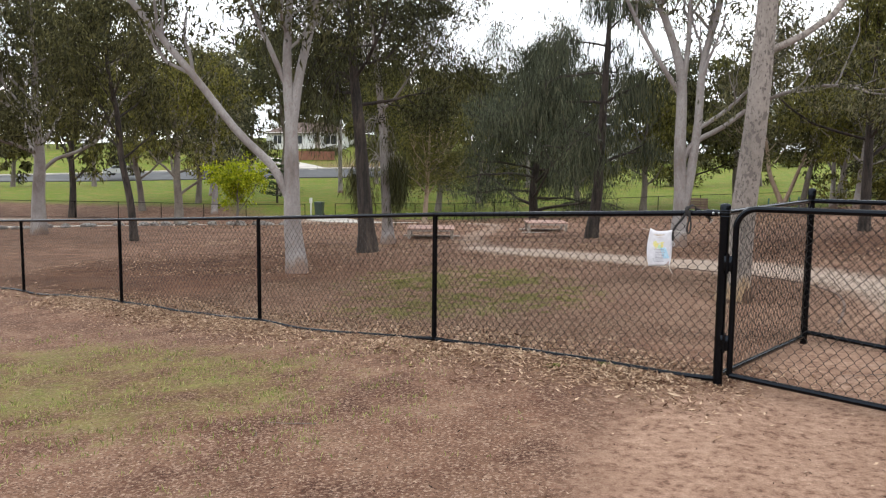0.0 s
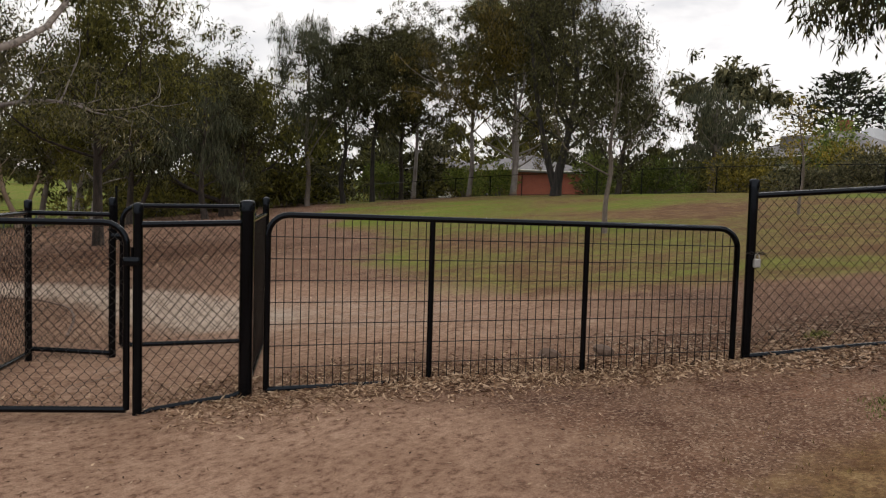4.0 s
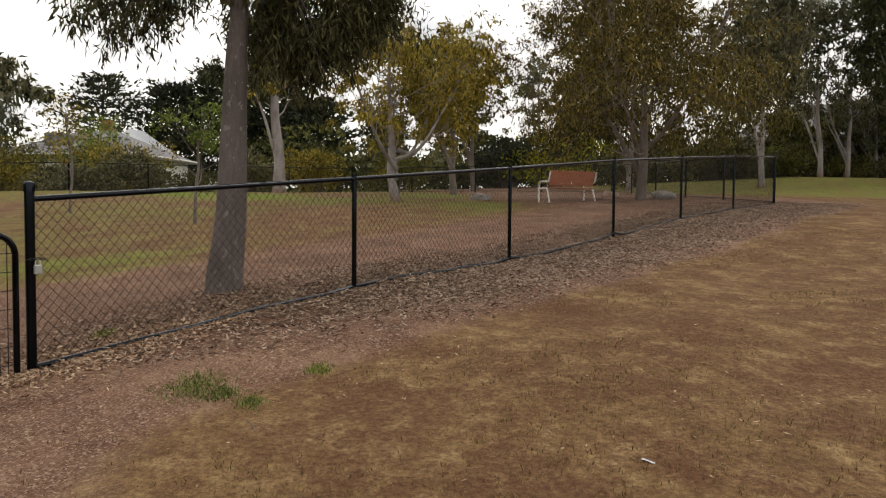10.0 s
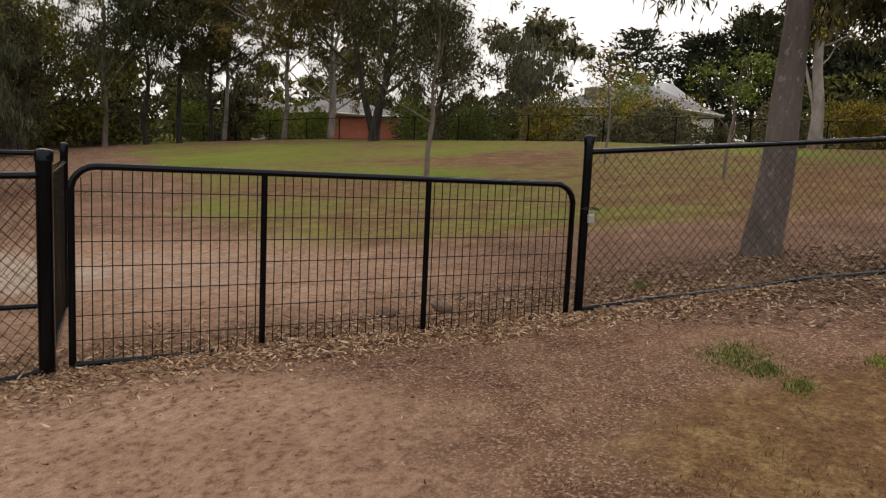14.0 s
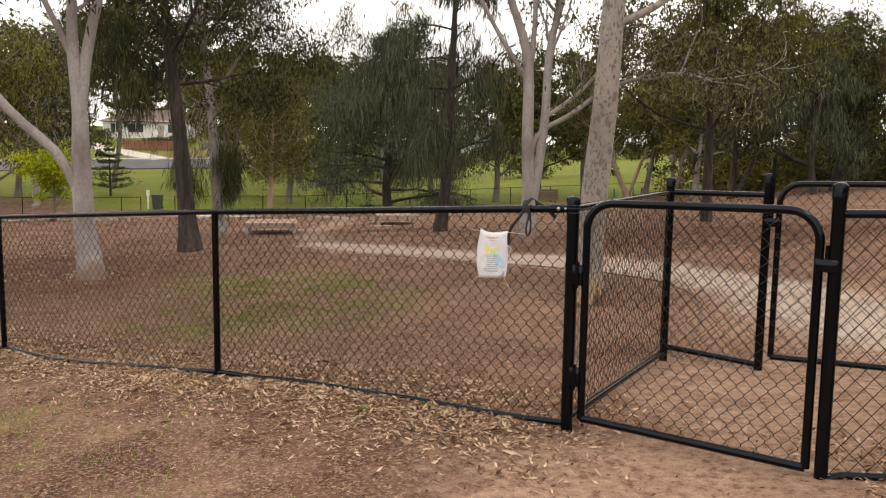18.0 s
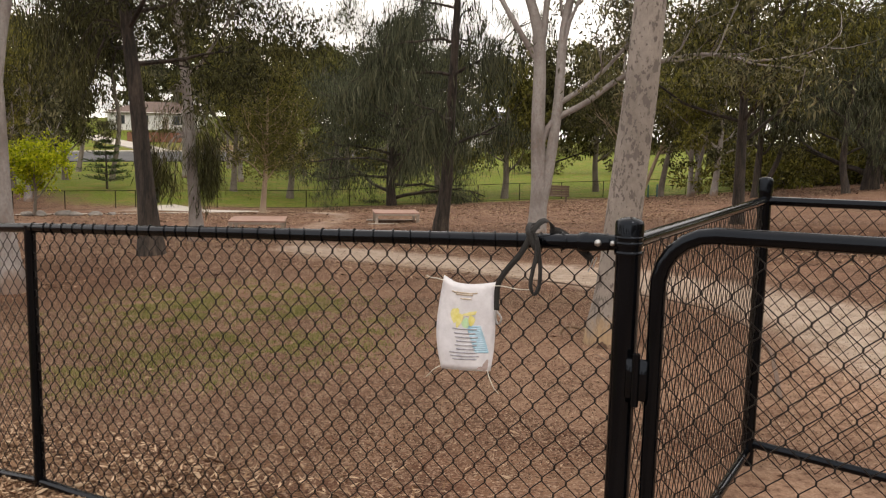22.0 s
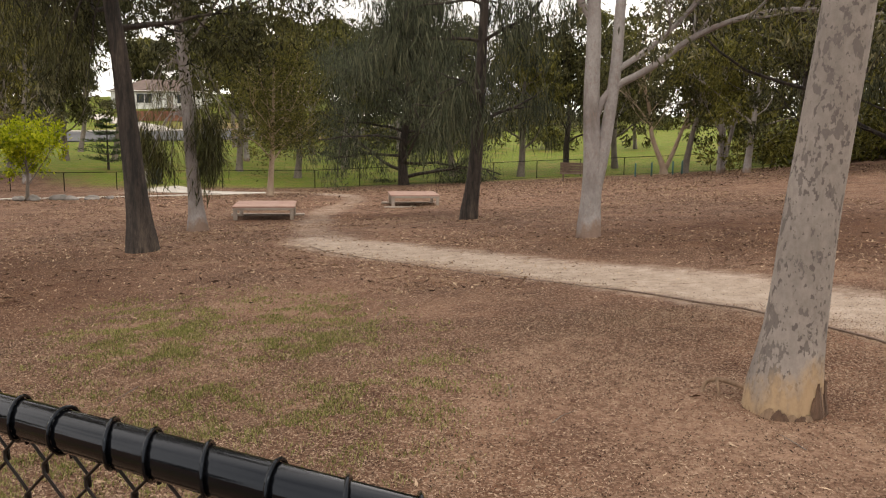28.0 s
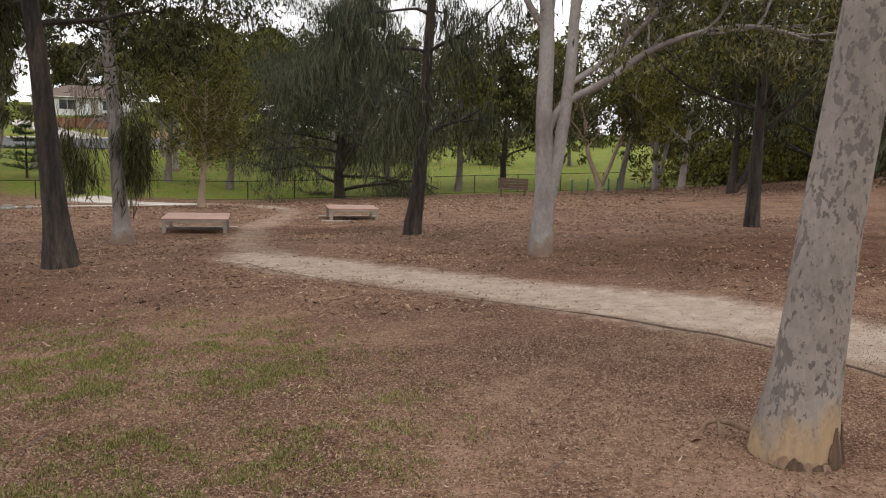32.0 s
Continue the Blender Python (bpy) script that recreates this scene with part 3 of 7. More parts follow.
def ground_mat():
    m, n, l, p = node_mat("park_ground")
    tc = n.new("ShaderNodeTexCoord").outputs["Object"]
    za = n.new("ShaderNodeAttribute")
    za.attribute_name = "zone"
    sep = n.new("ShaderNodeSeparateColor")
    l.new(za.outputs["Color"], sep.inputs["Color"])
    n1 = noise_node(n, l, tc, 0.55, 6, 0.6)
    n2 = noise_node(n, l, tc, 4.5, 7, 0.7)
    n3 = noise_node(n, l, tc, 38.0, 6, 0.75)
    n4 = noise_node(n, l, tc, 130.0, 3, 0.7)
    vor = n.new("ShaderNodeTexVoronoi")
    vor.inputs["Scale"].default_value = 85.0
    l.new(tc, vor.inputs["Vector"])
    vcol = n.new("ShaderNodeSeparateColor")
    l.new(vor.outputs["Color"], vcol.inputs["Color"])
    da = n.new("ShaderNodeAttribute")
    da.attribute_name = "dust"
    n5 = noise_node(n, l, tc, 1.5, 7, 0.65)
    n6 = noise_node(n, l, tc, 16.0, 7, 0.75)
    def mask(src, lo, hi, amount, by):
        k = math_node(n, l, "MULTIPLY_ADD", by, amount, math_node(n, l, "SUBTRACT", src, amount * 0.5))
        return ramp(n, l, k, [(lo, (0, 0, 0)), (hi, (1, 1, 1))])
    grit = ramp(n, l, n4, [(0.3, (0.42, 0.4, 0.38)), (0.6, (1, 1, 1))])
    soil = ramp(n, l, n5, [(0.39, (0.095, 0.04, 0.023)), (0.5, (0.195, 0.105, 0.066)), (0.61, (0.285, 0.178, 0.118))])
    soil = mix(n, l, 0.8, soil, ramp(n, l, n1, [(0.35, (0.55, 0.5, 0.47)), (0.6, (1.1, 1.1, 1.1))]), "MULTIPLY")
    soil = mix(n, l, 0.75, soil, ramp(n, l, n2, [(0.3, (0.45, 0.41, 0.38)), (0.68, (1, 1, 1))]), "MULTIPLY")
    chips = ramp(n, l, vcol.outputs[0], [(0.0, (0.05, 0.024, 0.016)), (0.45, (0.2, 0.122, 0.085)), (0.8, (0.31, 0.215, 0.155)), (1.0, (0.44, 0.34, 0.26))])
    chipped = mix(n, l, ramp(n, l, n3, [(0.42, (0, 0, 0)), (0.56, (0.85, 0.85, 0.85))]), soil, chips)
    dust = ramp(n, l, n6, [(0.36, (0.17, 0.098, 0.067)), (0.47, (0.35, 0.228, 0.163)), (0.62, (0.48, 0.338, 0.25))])
    dust = mix(n, l, 0.7, dust, ramp(n, l, n5, [(0.3, (0.6, 0.54, 0.5)), (0.62, (1, 1, 1))]), "MULTIPLY")
    dust = mix(n, l, 0.7, dust, grit, "MULTIPLY")
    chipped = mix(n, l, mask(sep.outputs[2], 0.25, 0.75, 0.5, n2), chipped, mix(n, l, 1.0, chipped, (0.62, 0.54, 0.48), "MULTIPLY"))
    soil = mix(n, l, mask(da.outputs["Fac"], 0.3, 0.65, 0.6, n2), chipped, dust)
    gravel = ramp(n, l, n2, [(0.34, (0.34, 0.275, 0.222)), (0.66, (0.53, 0.448, 0.378))])
    gravel = mix(n, l, 0.5, gravel, grit, "MULTIPLY")
    gravel = mix(n, l, 0.5, gravel, ramp(n, l, n6, [(0.3, (0.55, 0.5, 0.46)), (0.5, (1, 1, 1))]), "MULTIPLY")
    dry = ramp(n, l, n2, [(0.34, (0.14, 0.08, 0.037)), (0.5, (0.235, 0.15, 0.07)), (0.66, (0.36, 0.255, 0.13))])
    bare = mix(n, l, 0.5, n5, n6)
    dry = mix(n, l, ramp(n, l, bare, [(0.44, (0.9, 0.9, 0.9)), (0.55, (0, 0, 0))]), dry, (0.14, 0.07, 0.036))
    dry = mix(n, l, 0.85, dry, ramp(n, l, n3, [(0.34, (0.4, 0.36, 0.32)), (0.6, (1.1, 1.1, 1.1))]), "MULTIPLY")
    dry = mix(n, l, 0.6, dry, grit, "MULTIPLY")
    turf = ramp(n, l, n2, [(0.28, (0.12, 0.143, 0.024)), (0.55, (0.155, 0.222, 0.028)), (0.75, (0.2, 0.258, 0.045))])
    turf = mix(n, l, 0.6, turf, ramp(n, l, n3, [(0.3, (0.45, 0.5, 0.4)), (0.6, (1, 1, 1))]), "MULTIPLY")
    turf = mix(n, l, 0.8, turf, ramp(n, l, n6, [(0.34, (0.5, 0.5, 0.45)), (0.6, (1.15, 1.12, 1.0))]), "MULTIPLY")
    turf = mix(n, l, ramp(n, l, mix(n, l, 0.5, n5, n1), [(0.4, (0.6, 0.6, 0.6)), (0.52, (0, 0, 0))]), turf, mix(n, l, 0.6, (0.27, 0.2, 0.075), ramp(n, l, n3, [(0.3, (0.45, 0.45, 0.4)), (0.6, (1, 1, 1))]), "MULTIPLY"))
    col = mix(n, l, mask(za.outputs["Alpha"], 0.35, 0.65, 0.5, n2), soil, dry)
    col = mix(n, l, mask(sep.outputs[1], 0.3, 0.75, 0.7, n2), col, gravel)
    col = mix(n, l, mask(sep.outputs[0], 0.34, 0.8, 1.3, mix(n, l, 0.5, n5, n6)), col, turf)
    col = mix(n, l, 1.0, col, (0.932, 0.89, 0.855), "MULTIPLY")
    l.new(col, p.inputs["Base Color"])
    p.inputs["Roughness"].default_value = 0.95
    p.inputs["Specular IOR Level"].default_value = 0.15
    h = math_node(n, l, "ADD", n3, math_node(n, l, "MULTIPLY", vcol.outputs[0], 0.6))
    bump(n, l, p, h, 0.7, 0.02)
    return m


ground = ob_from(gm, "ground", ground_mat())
tagged(ground, "brown leaf-strewn park ground with worn grass and pale gravel", "ground", kind="structure")


# ---- fences ----
def line_pts(a, b, n):
    t = np.linspace(0, 1, n)[:, None]
    return np.asarray(a, float) * (1 - t) + np.asarray(b, float) * t


def chain_link(acc, a, b, h0, h1, w=0.0367, r=0.0022, sides=3, drop=0.0, top_cut=None):
    """Woven wire between two uprights: a, b at the bottom, heights h0, h1."""
    a, b = np.asarray(a, float), np.asarray(b, float)
    run = b - a
    flat = np.array([run[0], run[1], 0])
    length = np.linalg.norm(flat)
    u = flat / length
    nrm = np.array([-u[1], u[0], 0])
    k = max(2, int(round(length / w)))
    w = length / k
    st = w * 1.1415
    rows = int(math.ceil(max(h0, h1) / st)) + 1
    for i in range(k):
        j = np.arange(rows)
        side = (j + i) % 2
        s = i * w + side * w
        t = np.clip(s / length, 0, 1)
        z0 = a[2] + run[2] * t
        top = h0 + (h1 - h0) * t
        if top_cut is not None:
            top = np.array([top_cut(q) for q in s])
        z = z0 + np.minimum(j * st, top)
        keep = (j * st) < top + st
        p = a[None, :] * [1, 1, 0] + u * s[:, None] + nrm * (np.where(side == 0, -1, 1) * r * 0.9)[:, None]
        p[:, 2] = z
        p = p[keep]
        if sides >= 4:
            p = np.repeat(p, 2, 0)
            p[0::2, 2] -= 0.005
            p[1::2, 2] += 0.005
        if len(p) < 2:
            continue
        ang = np.arange(sides) * 2 * np.pi / sides
        off = r * (np.cos(ang)[:, None] * nrm + np.sin(ang)[:, None] * u * 1.35)
        v = (p[:, None, :] + off[None]).reshape(-1, 3)
        m = len(p)
        ii, jj = np.meshgrid(np.arange(m - 1), np.arange(sides), indexing="ij")
        kk = (jj + 1) % sides
        acc.add(v, np.stack([ii * sides + jj, ii * sides + kk, (ii + 1) * sides + kk, (ii + 1) * sides + jj], -1).reshape(-1, 4))
    return acc


def tube_ob(name, pts, r, parent, material=None, sides=10, label=""):
    return ob_from(sweep(Acc(), pts, r, sides), name, material or M["black"], parent, label)


def post(parent, x, y, z0, z1, r, cap=True, sides=12, lean=(0, 0), name="post"):
    """An upright pipe, with a domed cap over a collar."""
    a = Acc()
    dx, dy = lean
    zs = np.array([z0 - 0.25, z0, z0 + 0.02, (z0 + z1) / 2, z1])
    t = (zs - z0) / (z1 - z0)
    sweep(a, np.stack([x + dx * t, y + dy * t, zs], 1), [r, r, r, r, r], sides)
    ob = ob_from(a, name, M["black"], parent)
    if cap:
        c = Acc()
        prof = [(-0.045, 1.12), (0.012, 1.12), (0.02, 1.06), (0.026, 0.8), (0.03, 0.4), (0.031, 0.02)]
        sweep(c, [(x + dx, y + dy, z1 + q) for q, _ in prof], [r * k for _, k in prof], sides)
        ob_from(c, "cap", M["black"], ob)
    return ob


def tie_rings(parent, a, b, r_rail, step=0.071, r=0.0022):
    """Wire ties wound round a rail."""
    a, b = np.asarray(a, float), np.asarray(b, float)
    d = b - a
    length = np.linalg.norm(d)
    u = d / length
    s = np.cross(u, [0, 0, 1])
    s /= np.linalg.norm(s)
    q = np.cross(s, u)
    rng = np.random.default_rng(int(abs(a[0] * 100)) + 3)
    for x in np.arange(step * 0.6, length, step):
        x += rng.uniform(-0.012, 0.012)
        tilt = rng.uniform(0.1, 0.35)
        th = np.linspace(0, 2 * np.pi, 18)
        pts = a + u * (x + 0.02 * tilt * 3 * np.sin(th))[:, None] + (r_rail + r) * (np.cos(th)[:, None] * q + np.sin(th)[:, None] * s)
        end = pts[9] + np.array([[0, 0, -0.004], [0.001, 0.001, -0.008]])
        acc = Acc()
        sweep(acc, pts, r, 5, cap=False)
        sweep(acc, np.vstack([pts[9], end]), r, 5)
        ob_from(acc, "tie_wire", M["black"], parent)


POST = {  # x, y, foot, rail height
    "p0": (-9.35, 13.5, -0.55, 0.60), "p1": (-7.0, 12.0, -0.43, 0.74), "p2": (-4.63, 10.52, -0.30, 0.89), "p3": (-2.22, 9.1, -0.21, 1.04),
    "p4": (0.0, 7.4, 0.0, 1.213), "g1": (2.172, 5.775, 0.125, 1.352), "g2": (3.162, 4.97, 0.10, 1.385), "g3": (3.75, 4.638, 0.245, 1.41),
    "g4": (6.393, 2.32, 0.50, 1.695), "p5": (8.38, 0.085, 0.86, 1.95), "p6": (10.58, -1.95, 1.01, 2.205), "p7": (12.66, -4.1, 1.29, 2.48),
    "p8": (14.78, -6.2, 1.52, 2.705), "p9": (16.85, -8.36, 1.73, 2.92), "p10": (18.91, -10.54, 1.91, 3.09),
    "cl": (3.328, 7.29, 0.11, 1.39), "ci": (3.882, 6.907, 0.06, 1.39), "cr": (4.95, 6.16, 0.2, 1.43),
}
R_RAIL, R_POST, R_MAIN = 0.021, 0.024, 0.033


def fence_bay(fence, a, b, near=False, sides=3, bottom=True):
    (ax, ay, az, ar), (bx, by, bz, br) = POST[a], POST[b]
    tube_ob("top_rail", line_pts((ax, ay, ar - R_RAIL), (bx, by, br - R_RAIL), 6), R_RAIL, fence, sides=14 if near else 8)
    lo, hi = (ax, ay, az + 0.02), (bx, by, bz + 0.02)
    acc = chain_link(Acc(), lo, hi, ar - az - 0.045, br - bz - 0.045, r=0.002, sides=5 if near else sides)
    ob_from(acc, "chain_mesh", M["wire"], fence)
    if bottom:
        n = 9
        p = line_pts((ax, ay, az), (bx, by, bz), n)
        p[:, 2] = np.maximum(ground_z(p[:, 0], p[:, 1]) + 0.012, p[:, 2] - 0.03)
        p[0, 2], p[-1, 2] = az + 0.02, bz + 0.02
        tube_ob("bottom_rail", smooth_line(p, 25), 0.02, fence, sides=8)


wf = empty("chain_link_fence", *POST["p4"][:3], label="black chain-link fence with pipe rails, leaves at its foot", category="fence", group="park boundary fences")
wf.matrix_world = Matrix()
west = ["p0", "p1", "p2", "p3", "p4", "g1"]
for k in west[:-1]:
    x, y, z, top = POST[k]
    post(wf, x, y, z, top - 0.01, R_POST, cap=False)
x, y, z, top = POST["g1"]
post(wf, x, y, z, top + 0.016, R_MAIN, sides=20)
for a, b in zip(west[:-1], west[1:]):
    fence_bay(wf, a, b, near=(a == "p4"))
tie_rings(wf, (0.0, 7.4, 1.213 - R_RAIL), (2.172, 5.775, 1.352 - R_RAIL), R_RAIL)

ef = empty("chain_link_fence", label="black chain-link fence climbing a slope, bark mulch along it", category="fence", group="park boundary fences")
east = ["g4", "p5", "p6", "p7", "p8", "p9", "p10"]
for k in east:
    x, y, z, top = POST[k]
    main = k in ("g4", "p10")
    post(ef, x, y, z, top + (0.07 if k == "g4" else 0.02), R_MAIN if main else R_POST, cap=main)
for a, b in zip(east[:-1], east[1:]):
    fence_bay(ef, a, b)

cage = empty("entry_pen", label="black chain-link double-gate entry pen on bare earth", category="pen")
for k, r, up in (("g2", 0.03, 0.09), ("g3", 0.046, 0.1), ("cl", 0.03, 0.06), ("ci", 0.03, 0.1), ("cr", 0.03, 0.1)):
    x, y, z, top = POST[k]
    post(cage, x, y, z, top + up, r)
fence_bay(cage, "g1", "cl", bottom=False)
fence_bay(cage, "cl", "ci", bottom=False)
for ka, kb, up in (("g1", "cl", 0.05), ("cl", "ci", 0.09)):
    qa, qb = POST[ka], POST[kb]
    tube_ob("bottom_rail", [(qa[0], qa[1], qa[2] + up), (qb[0], qb[1], qb[2] + up)], 0.021, cage, sides=10)
fence_bay(cage, "g3", "cr")
fence_bay(cage, "g2", "g3")


def gate_frame(parent, a, b, z0a, z0b, z1a, z1b, r, rad=0.14):
    """Pipe frame with rounded upper corners; returns the clear line."""
    a, b = np.asarray(a, float), np.asarray(b, float)
    u = (b - a) / np.linalg.norm(b - a)
    length = np.linalg.norm(b - a)
    def at(s, h):
        t = s / length
        lo, hi = z0a + (z0b - z0a) * t, z1a + (z1b - z1a) * t
        q = a + u * s
        return (q[0], q[1], lo + (hi - lo) * h if h <= 1 else hi)
    hgt = z1a - z0a
    c = rad
    pts = [at(0, 0), at(0, 0.3), at(0, 1 - c / hgt)]
    for th in np.linspace(0.15, math.pi / 2, 6):
        q = a + u * (c - c * math.cos(th))
        pts.append((q[0], q[1], at(c, 1)[2] - c + c * math.sin(th)))
    pts += [at(length * 0.35, 1), at(length * 0.65, 1)]
    for th in np.linspace(math.pi / 2, 0.15, 6):
        q = a + u * (length - c + c * math.cos(th))
        pts.append((q[0], q[1], at(length - c, 1)[2] - c + c * math.sin(th)))
    pts += [at(length, 1 - c / hgt), at(length, 0.3), at(length, 0)]
    tube_ob("gate_frame", pts, r, parent, sides=12)
    tube_ob("bottom_rail", [at(0, 0), at(length / 2, 0), at(length, 0)], r, parent, sides=10)
    return at, length


ped = empty("pedestrian_gate", label="black pipe-framed chain-link gate, shut, in the pen's outer side", category="gate", group="pen gates")
at, ln = gate_frame(ped, (2.235, 5.72), (3.11, 5.015), 0.19, 0.17, 1.365, 1.375, 0.021)
lo, hi = at(0.0, 0), at(ln, 0)
ob_from(chain_link(Acc(), lo, hi, 1.16, 1.18, r=0.0018, sides=4), "chain_mesh", M["wire"], ped)
inner = empty("pedestrian_gate", label="black pipe-framed chain-link gate, shut, in the pen's inner side", category="gate", group="pen gates")
at, ln = gate_frame(inner, (3.945, 6.86), (4.88, 6.21), 0.22, 0.25, 1.45, 1.47, 0.021)
ob_from(chain_link(Acc(), at(0, 0), at(ln, 0), 1.2, 1.2, r=0.0018), "chain_mesh", M["wire"], inner)

wide = empty("vehicle_gate", label="wide black pipe gate with welded wire grid, chained shut", category="gate")
at, ln = gate_frame(wide, (3.85, 4.545), (6.31, 2.385), 0.27, 0.44, 1.45, 1.435, 0.021)
for s in (0.335, 0.665):
    tube_ob("upright", [at(ln * s, 0), at(ln * s, 1)], 0.02, wide, sides=8)
for s in np.arange(0.055, ln - 0.03, 0.0555):
    edge = min(s, ln - s)
    top = 0.98 if edge > 0.14 else 0.98 - 0.06 * (0.14 - edge) / 0.14
    tube_ob("grid_wire", [at(s, 0.0), at(s, top)], 0.0034, wide, M["wire"], 5)
for h in np.arange(0.125, 0.98, 0.125):
    tube_ob("grid_wire", [at(0, h), at(ln, h)], 0.0032, wide, M["wire"], 5)


# ---- trees ----
TREE_N = [0]


def grow(name, x, y, label, height, r0, bark, leaf, crown0=0.4, spread=2.5, limbs=9, leaves=6000, style="gum", trunk=None, extra=(),
         lsize=(0.16, 0.035), clump=0.32, seed=1, lean=(0, 0), lr=0.42, ts=1.0, category="tree", rise=0.55, sub=4, sides=10, z=None, flare=1.35, hang=1.0, density_top=1.0, tight=0.75, tufts=(), split=False, by_height=False):
    """A tree: tapered trunk, curved limbs, twigs, and leaves gathered round the twigs."""
    rng = np.random.default_rng(seed * 7919 + 13)
    base = np.array([x, y, float(ground_z(x, y)) if z is None else z])
    root = empty(name, *base, label=label, category=category)
    if trunk is None:
        zs = np.linspace(0, 1, 7)
        wob = np.cumsum(rng.normal(0, 0.012, (7, 2)), axis=0) * height
        wob -= wob[0]
        trunk = np.stack([lean[0] * zs ** 1.2 + wob[:, 0], lean[1] * zs ** 1.2 + wob[:, 1], zs * height * 0.88], 1)
    line = smooth_line(np.asarray(trunk, float) * ts, 26)
    t = np.clip(line[:, 2] / line[-1, 2], 0, 1) if by_height else np.linspace(0, 1, 26)
    rad = r0 * (1 - t) ** 0.75 + 0.012
    rad = rad * (1 + (flare - 1) * np.exp(-line[:, 2] / (r0 * 1.6 + 0.05)))
    bark_acc = Acc()
    cur = [bark_acc]
    pieces = []
    low = line.copy()
    low[0, 2] -= 0.3
    sweep(bark_acc, low, rad, max(sides, 8))
    tips = []

    def limb(start, direction, length, r, depth):
        n = 6
        p = [np.asarray(start, float)]
        d = unit(np.asarray(direction, float))
        for i in range(n):
            d = unit(d + rng.normal(0, 0.16, 3) + (np.array([0, 0, 0.12]) if style != "she_oak" else np.array([0, 0, -0.02])))
            p.append(p[-1] + d * length / n)
        p = np.array(p)
        sweep(cur[0], p, np.linspace(r, r * 0.3, n + 1), 6 if depth == 0 else 4, cap=False)
        if depth < 1:
            for _ in range(sub):
                k = rng.integers(2, n + 1)
                dd = unit(p[k] - p[k - 1]) + rng.normal(0, 0.55, 3)
                limb(p[k], dd, length * rng.uniform(0.35, 0.6), r * 0.4, depth + 1)
        else:
            tips.extend(p[2:])
        tips.extend(p[4:])

    for pts, ra, rb in extra:
        if split:
            cur[0] = Acc()
            pieces.append(cur[0])
        q = smooth_line(np.asarray(pts, float) * ts, 18)
        sweep(cur[0], q, np.linspace(ra, rb, 18), 8, cap=False)
        for k in (9, 12, 15, 17):
            for _ in range(2):
                limb(q[k], unit(q[k] - q[k - 1]) + rng.normal(0, 0.6, 3) + np.array([0, 0, 0.2]), spread * rng.uniform(0.35, 0.7), rb * 0.8, 0)
    for i in range(limbs):
        if split:
            cur[0] = Acc()
            pieces.append(cur[0])
        f = crown0 + (0.98 - crown0) * ((i + rng.uniform(0, 0.8)) / limbs) ** 0.9
        k = min(int(f * 25), 24)
        az = i * 2.4 + rng.uniform(-0.5, 0.5)
        reach = spread * (1.05 - 0.75 * max(0.0, (f - crown0) / (1 - crown0)) ** 1.6) * rng.uniform(0.5, 1.35)
        limb(line[k], (math.cos(az), math.sin(az), rise + rng.uniform(-0.2, 0.35)), reach, max(0.012, rad[k] * lr), 0)
    ob_from(bark_acc, "trunk", M[bark], root)
    for q in pieces:
        ob_from(q, "limb", M[bark], root)
    if leaves and tips:
        tips = np.array(tips)
        if density_top != 1.0:
            wgt = 1 + (density_top - 1) * (tips[:, 2] / tips[:, 2].max())
            pick = rng.choice(len(tips), leaves, p=wgt / wgt.sum())
        else:
            pick = rng.integers(0, len(tips), leaves)
        per = 34 if style != "she_oak" else 26
        nc = max(8, leaves // per)
        centre = tips[rng.choice(pick, nc)] + rng.normal(0, clump, (nc, 3)) * [1, 1, 0.8]
        size = clump * rng.uniform(0.35, 1.0, (nc, 1)) * tight
        which = rng.integers(0, nc, leaves)
        c = centre[which] + rng.normal(0, 1, (leaves, 3)) * size[which] * [1, 1, 0.75] - [0, 0, clump * 0.5]
        c[:, 2] = np.maximum(c[:, 2], 0.15)
        if style == "she_oak":
            d = rng.normal(0, 0.28, (leaves, 3)) + [0, 0, -1.0]
        elif style == "conifer":
            d = rng.normal(0, 0.6, (leaves, 3)) + unit(c * [1, 1, 0]) * 0.8
        else:
            d = rng.normal(0, 0.6, (leaves, 3)) + [0, 0, -0.75 * hang]
        acc = leaf_cloud(Acc(), c, d, lsize[0], lsize[1], rng)
        ob_from(acc, "crown", M[leaf], root, smooth=False)
    for tx, ty, tz, tw, th, tn, tl in tufts:
        k = max(6, tn // 30)
        cc = rng.normal(0, 1, (k, 3)) * [tw * 0.42, tw * 0.42, th * 0.36] + [tx, ty, tz]
        tw_acc = Acc()
        near = line[np.argmin(np.abs(line[:, 2] - tz - 0.7))]
        for q in cc[:8]:
            mid = (near + q) / 2 + [0, 0, 0.5]
            sweep(tw_acc, smooth_line([near, mid, q], 8), np.linspace(0.016, 0.004, 8), 4, cap=False)
        ob_from(tw_acc, "twig", M[bark], root)
        c = cc[rng.integers(0, k, tn)] + rng.normal(0, 1, (tn, 3)) * [tw * 0.16, tw * 0.16, th * 0.2]
        d = rng.normal(0, 0.3 if tl[1] < 0.02 else 0.5, (tn, 3)) + [0, 0, -1.0]
        ob_from(leaf_cloud(Acc(), c, d, tl[0], tl[1], rng), "hanging_foliage", M[leaf], root, smooth=False)
    return root

GUM_L = (0.15, 0.034)
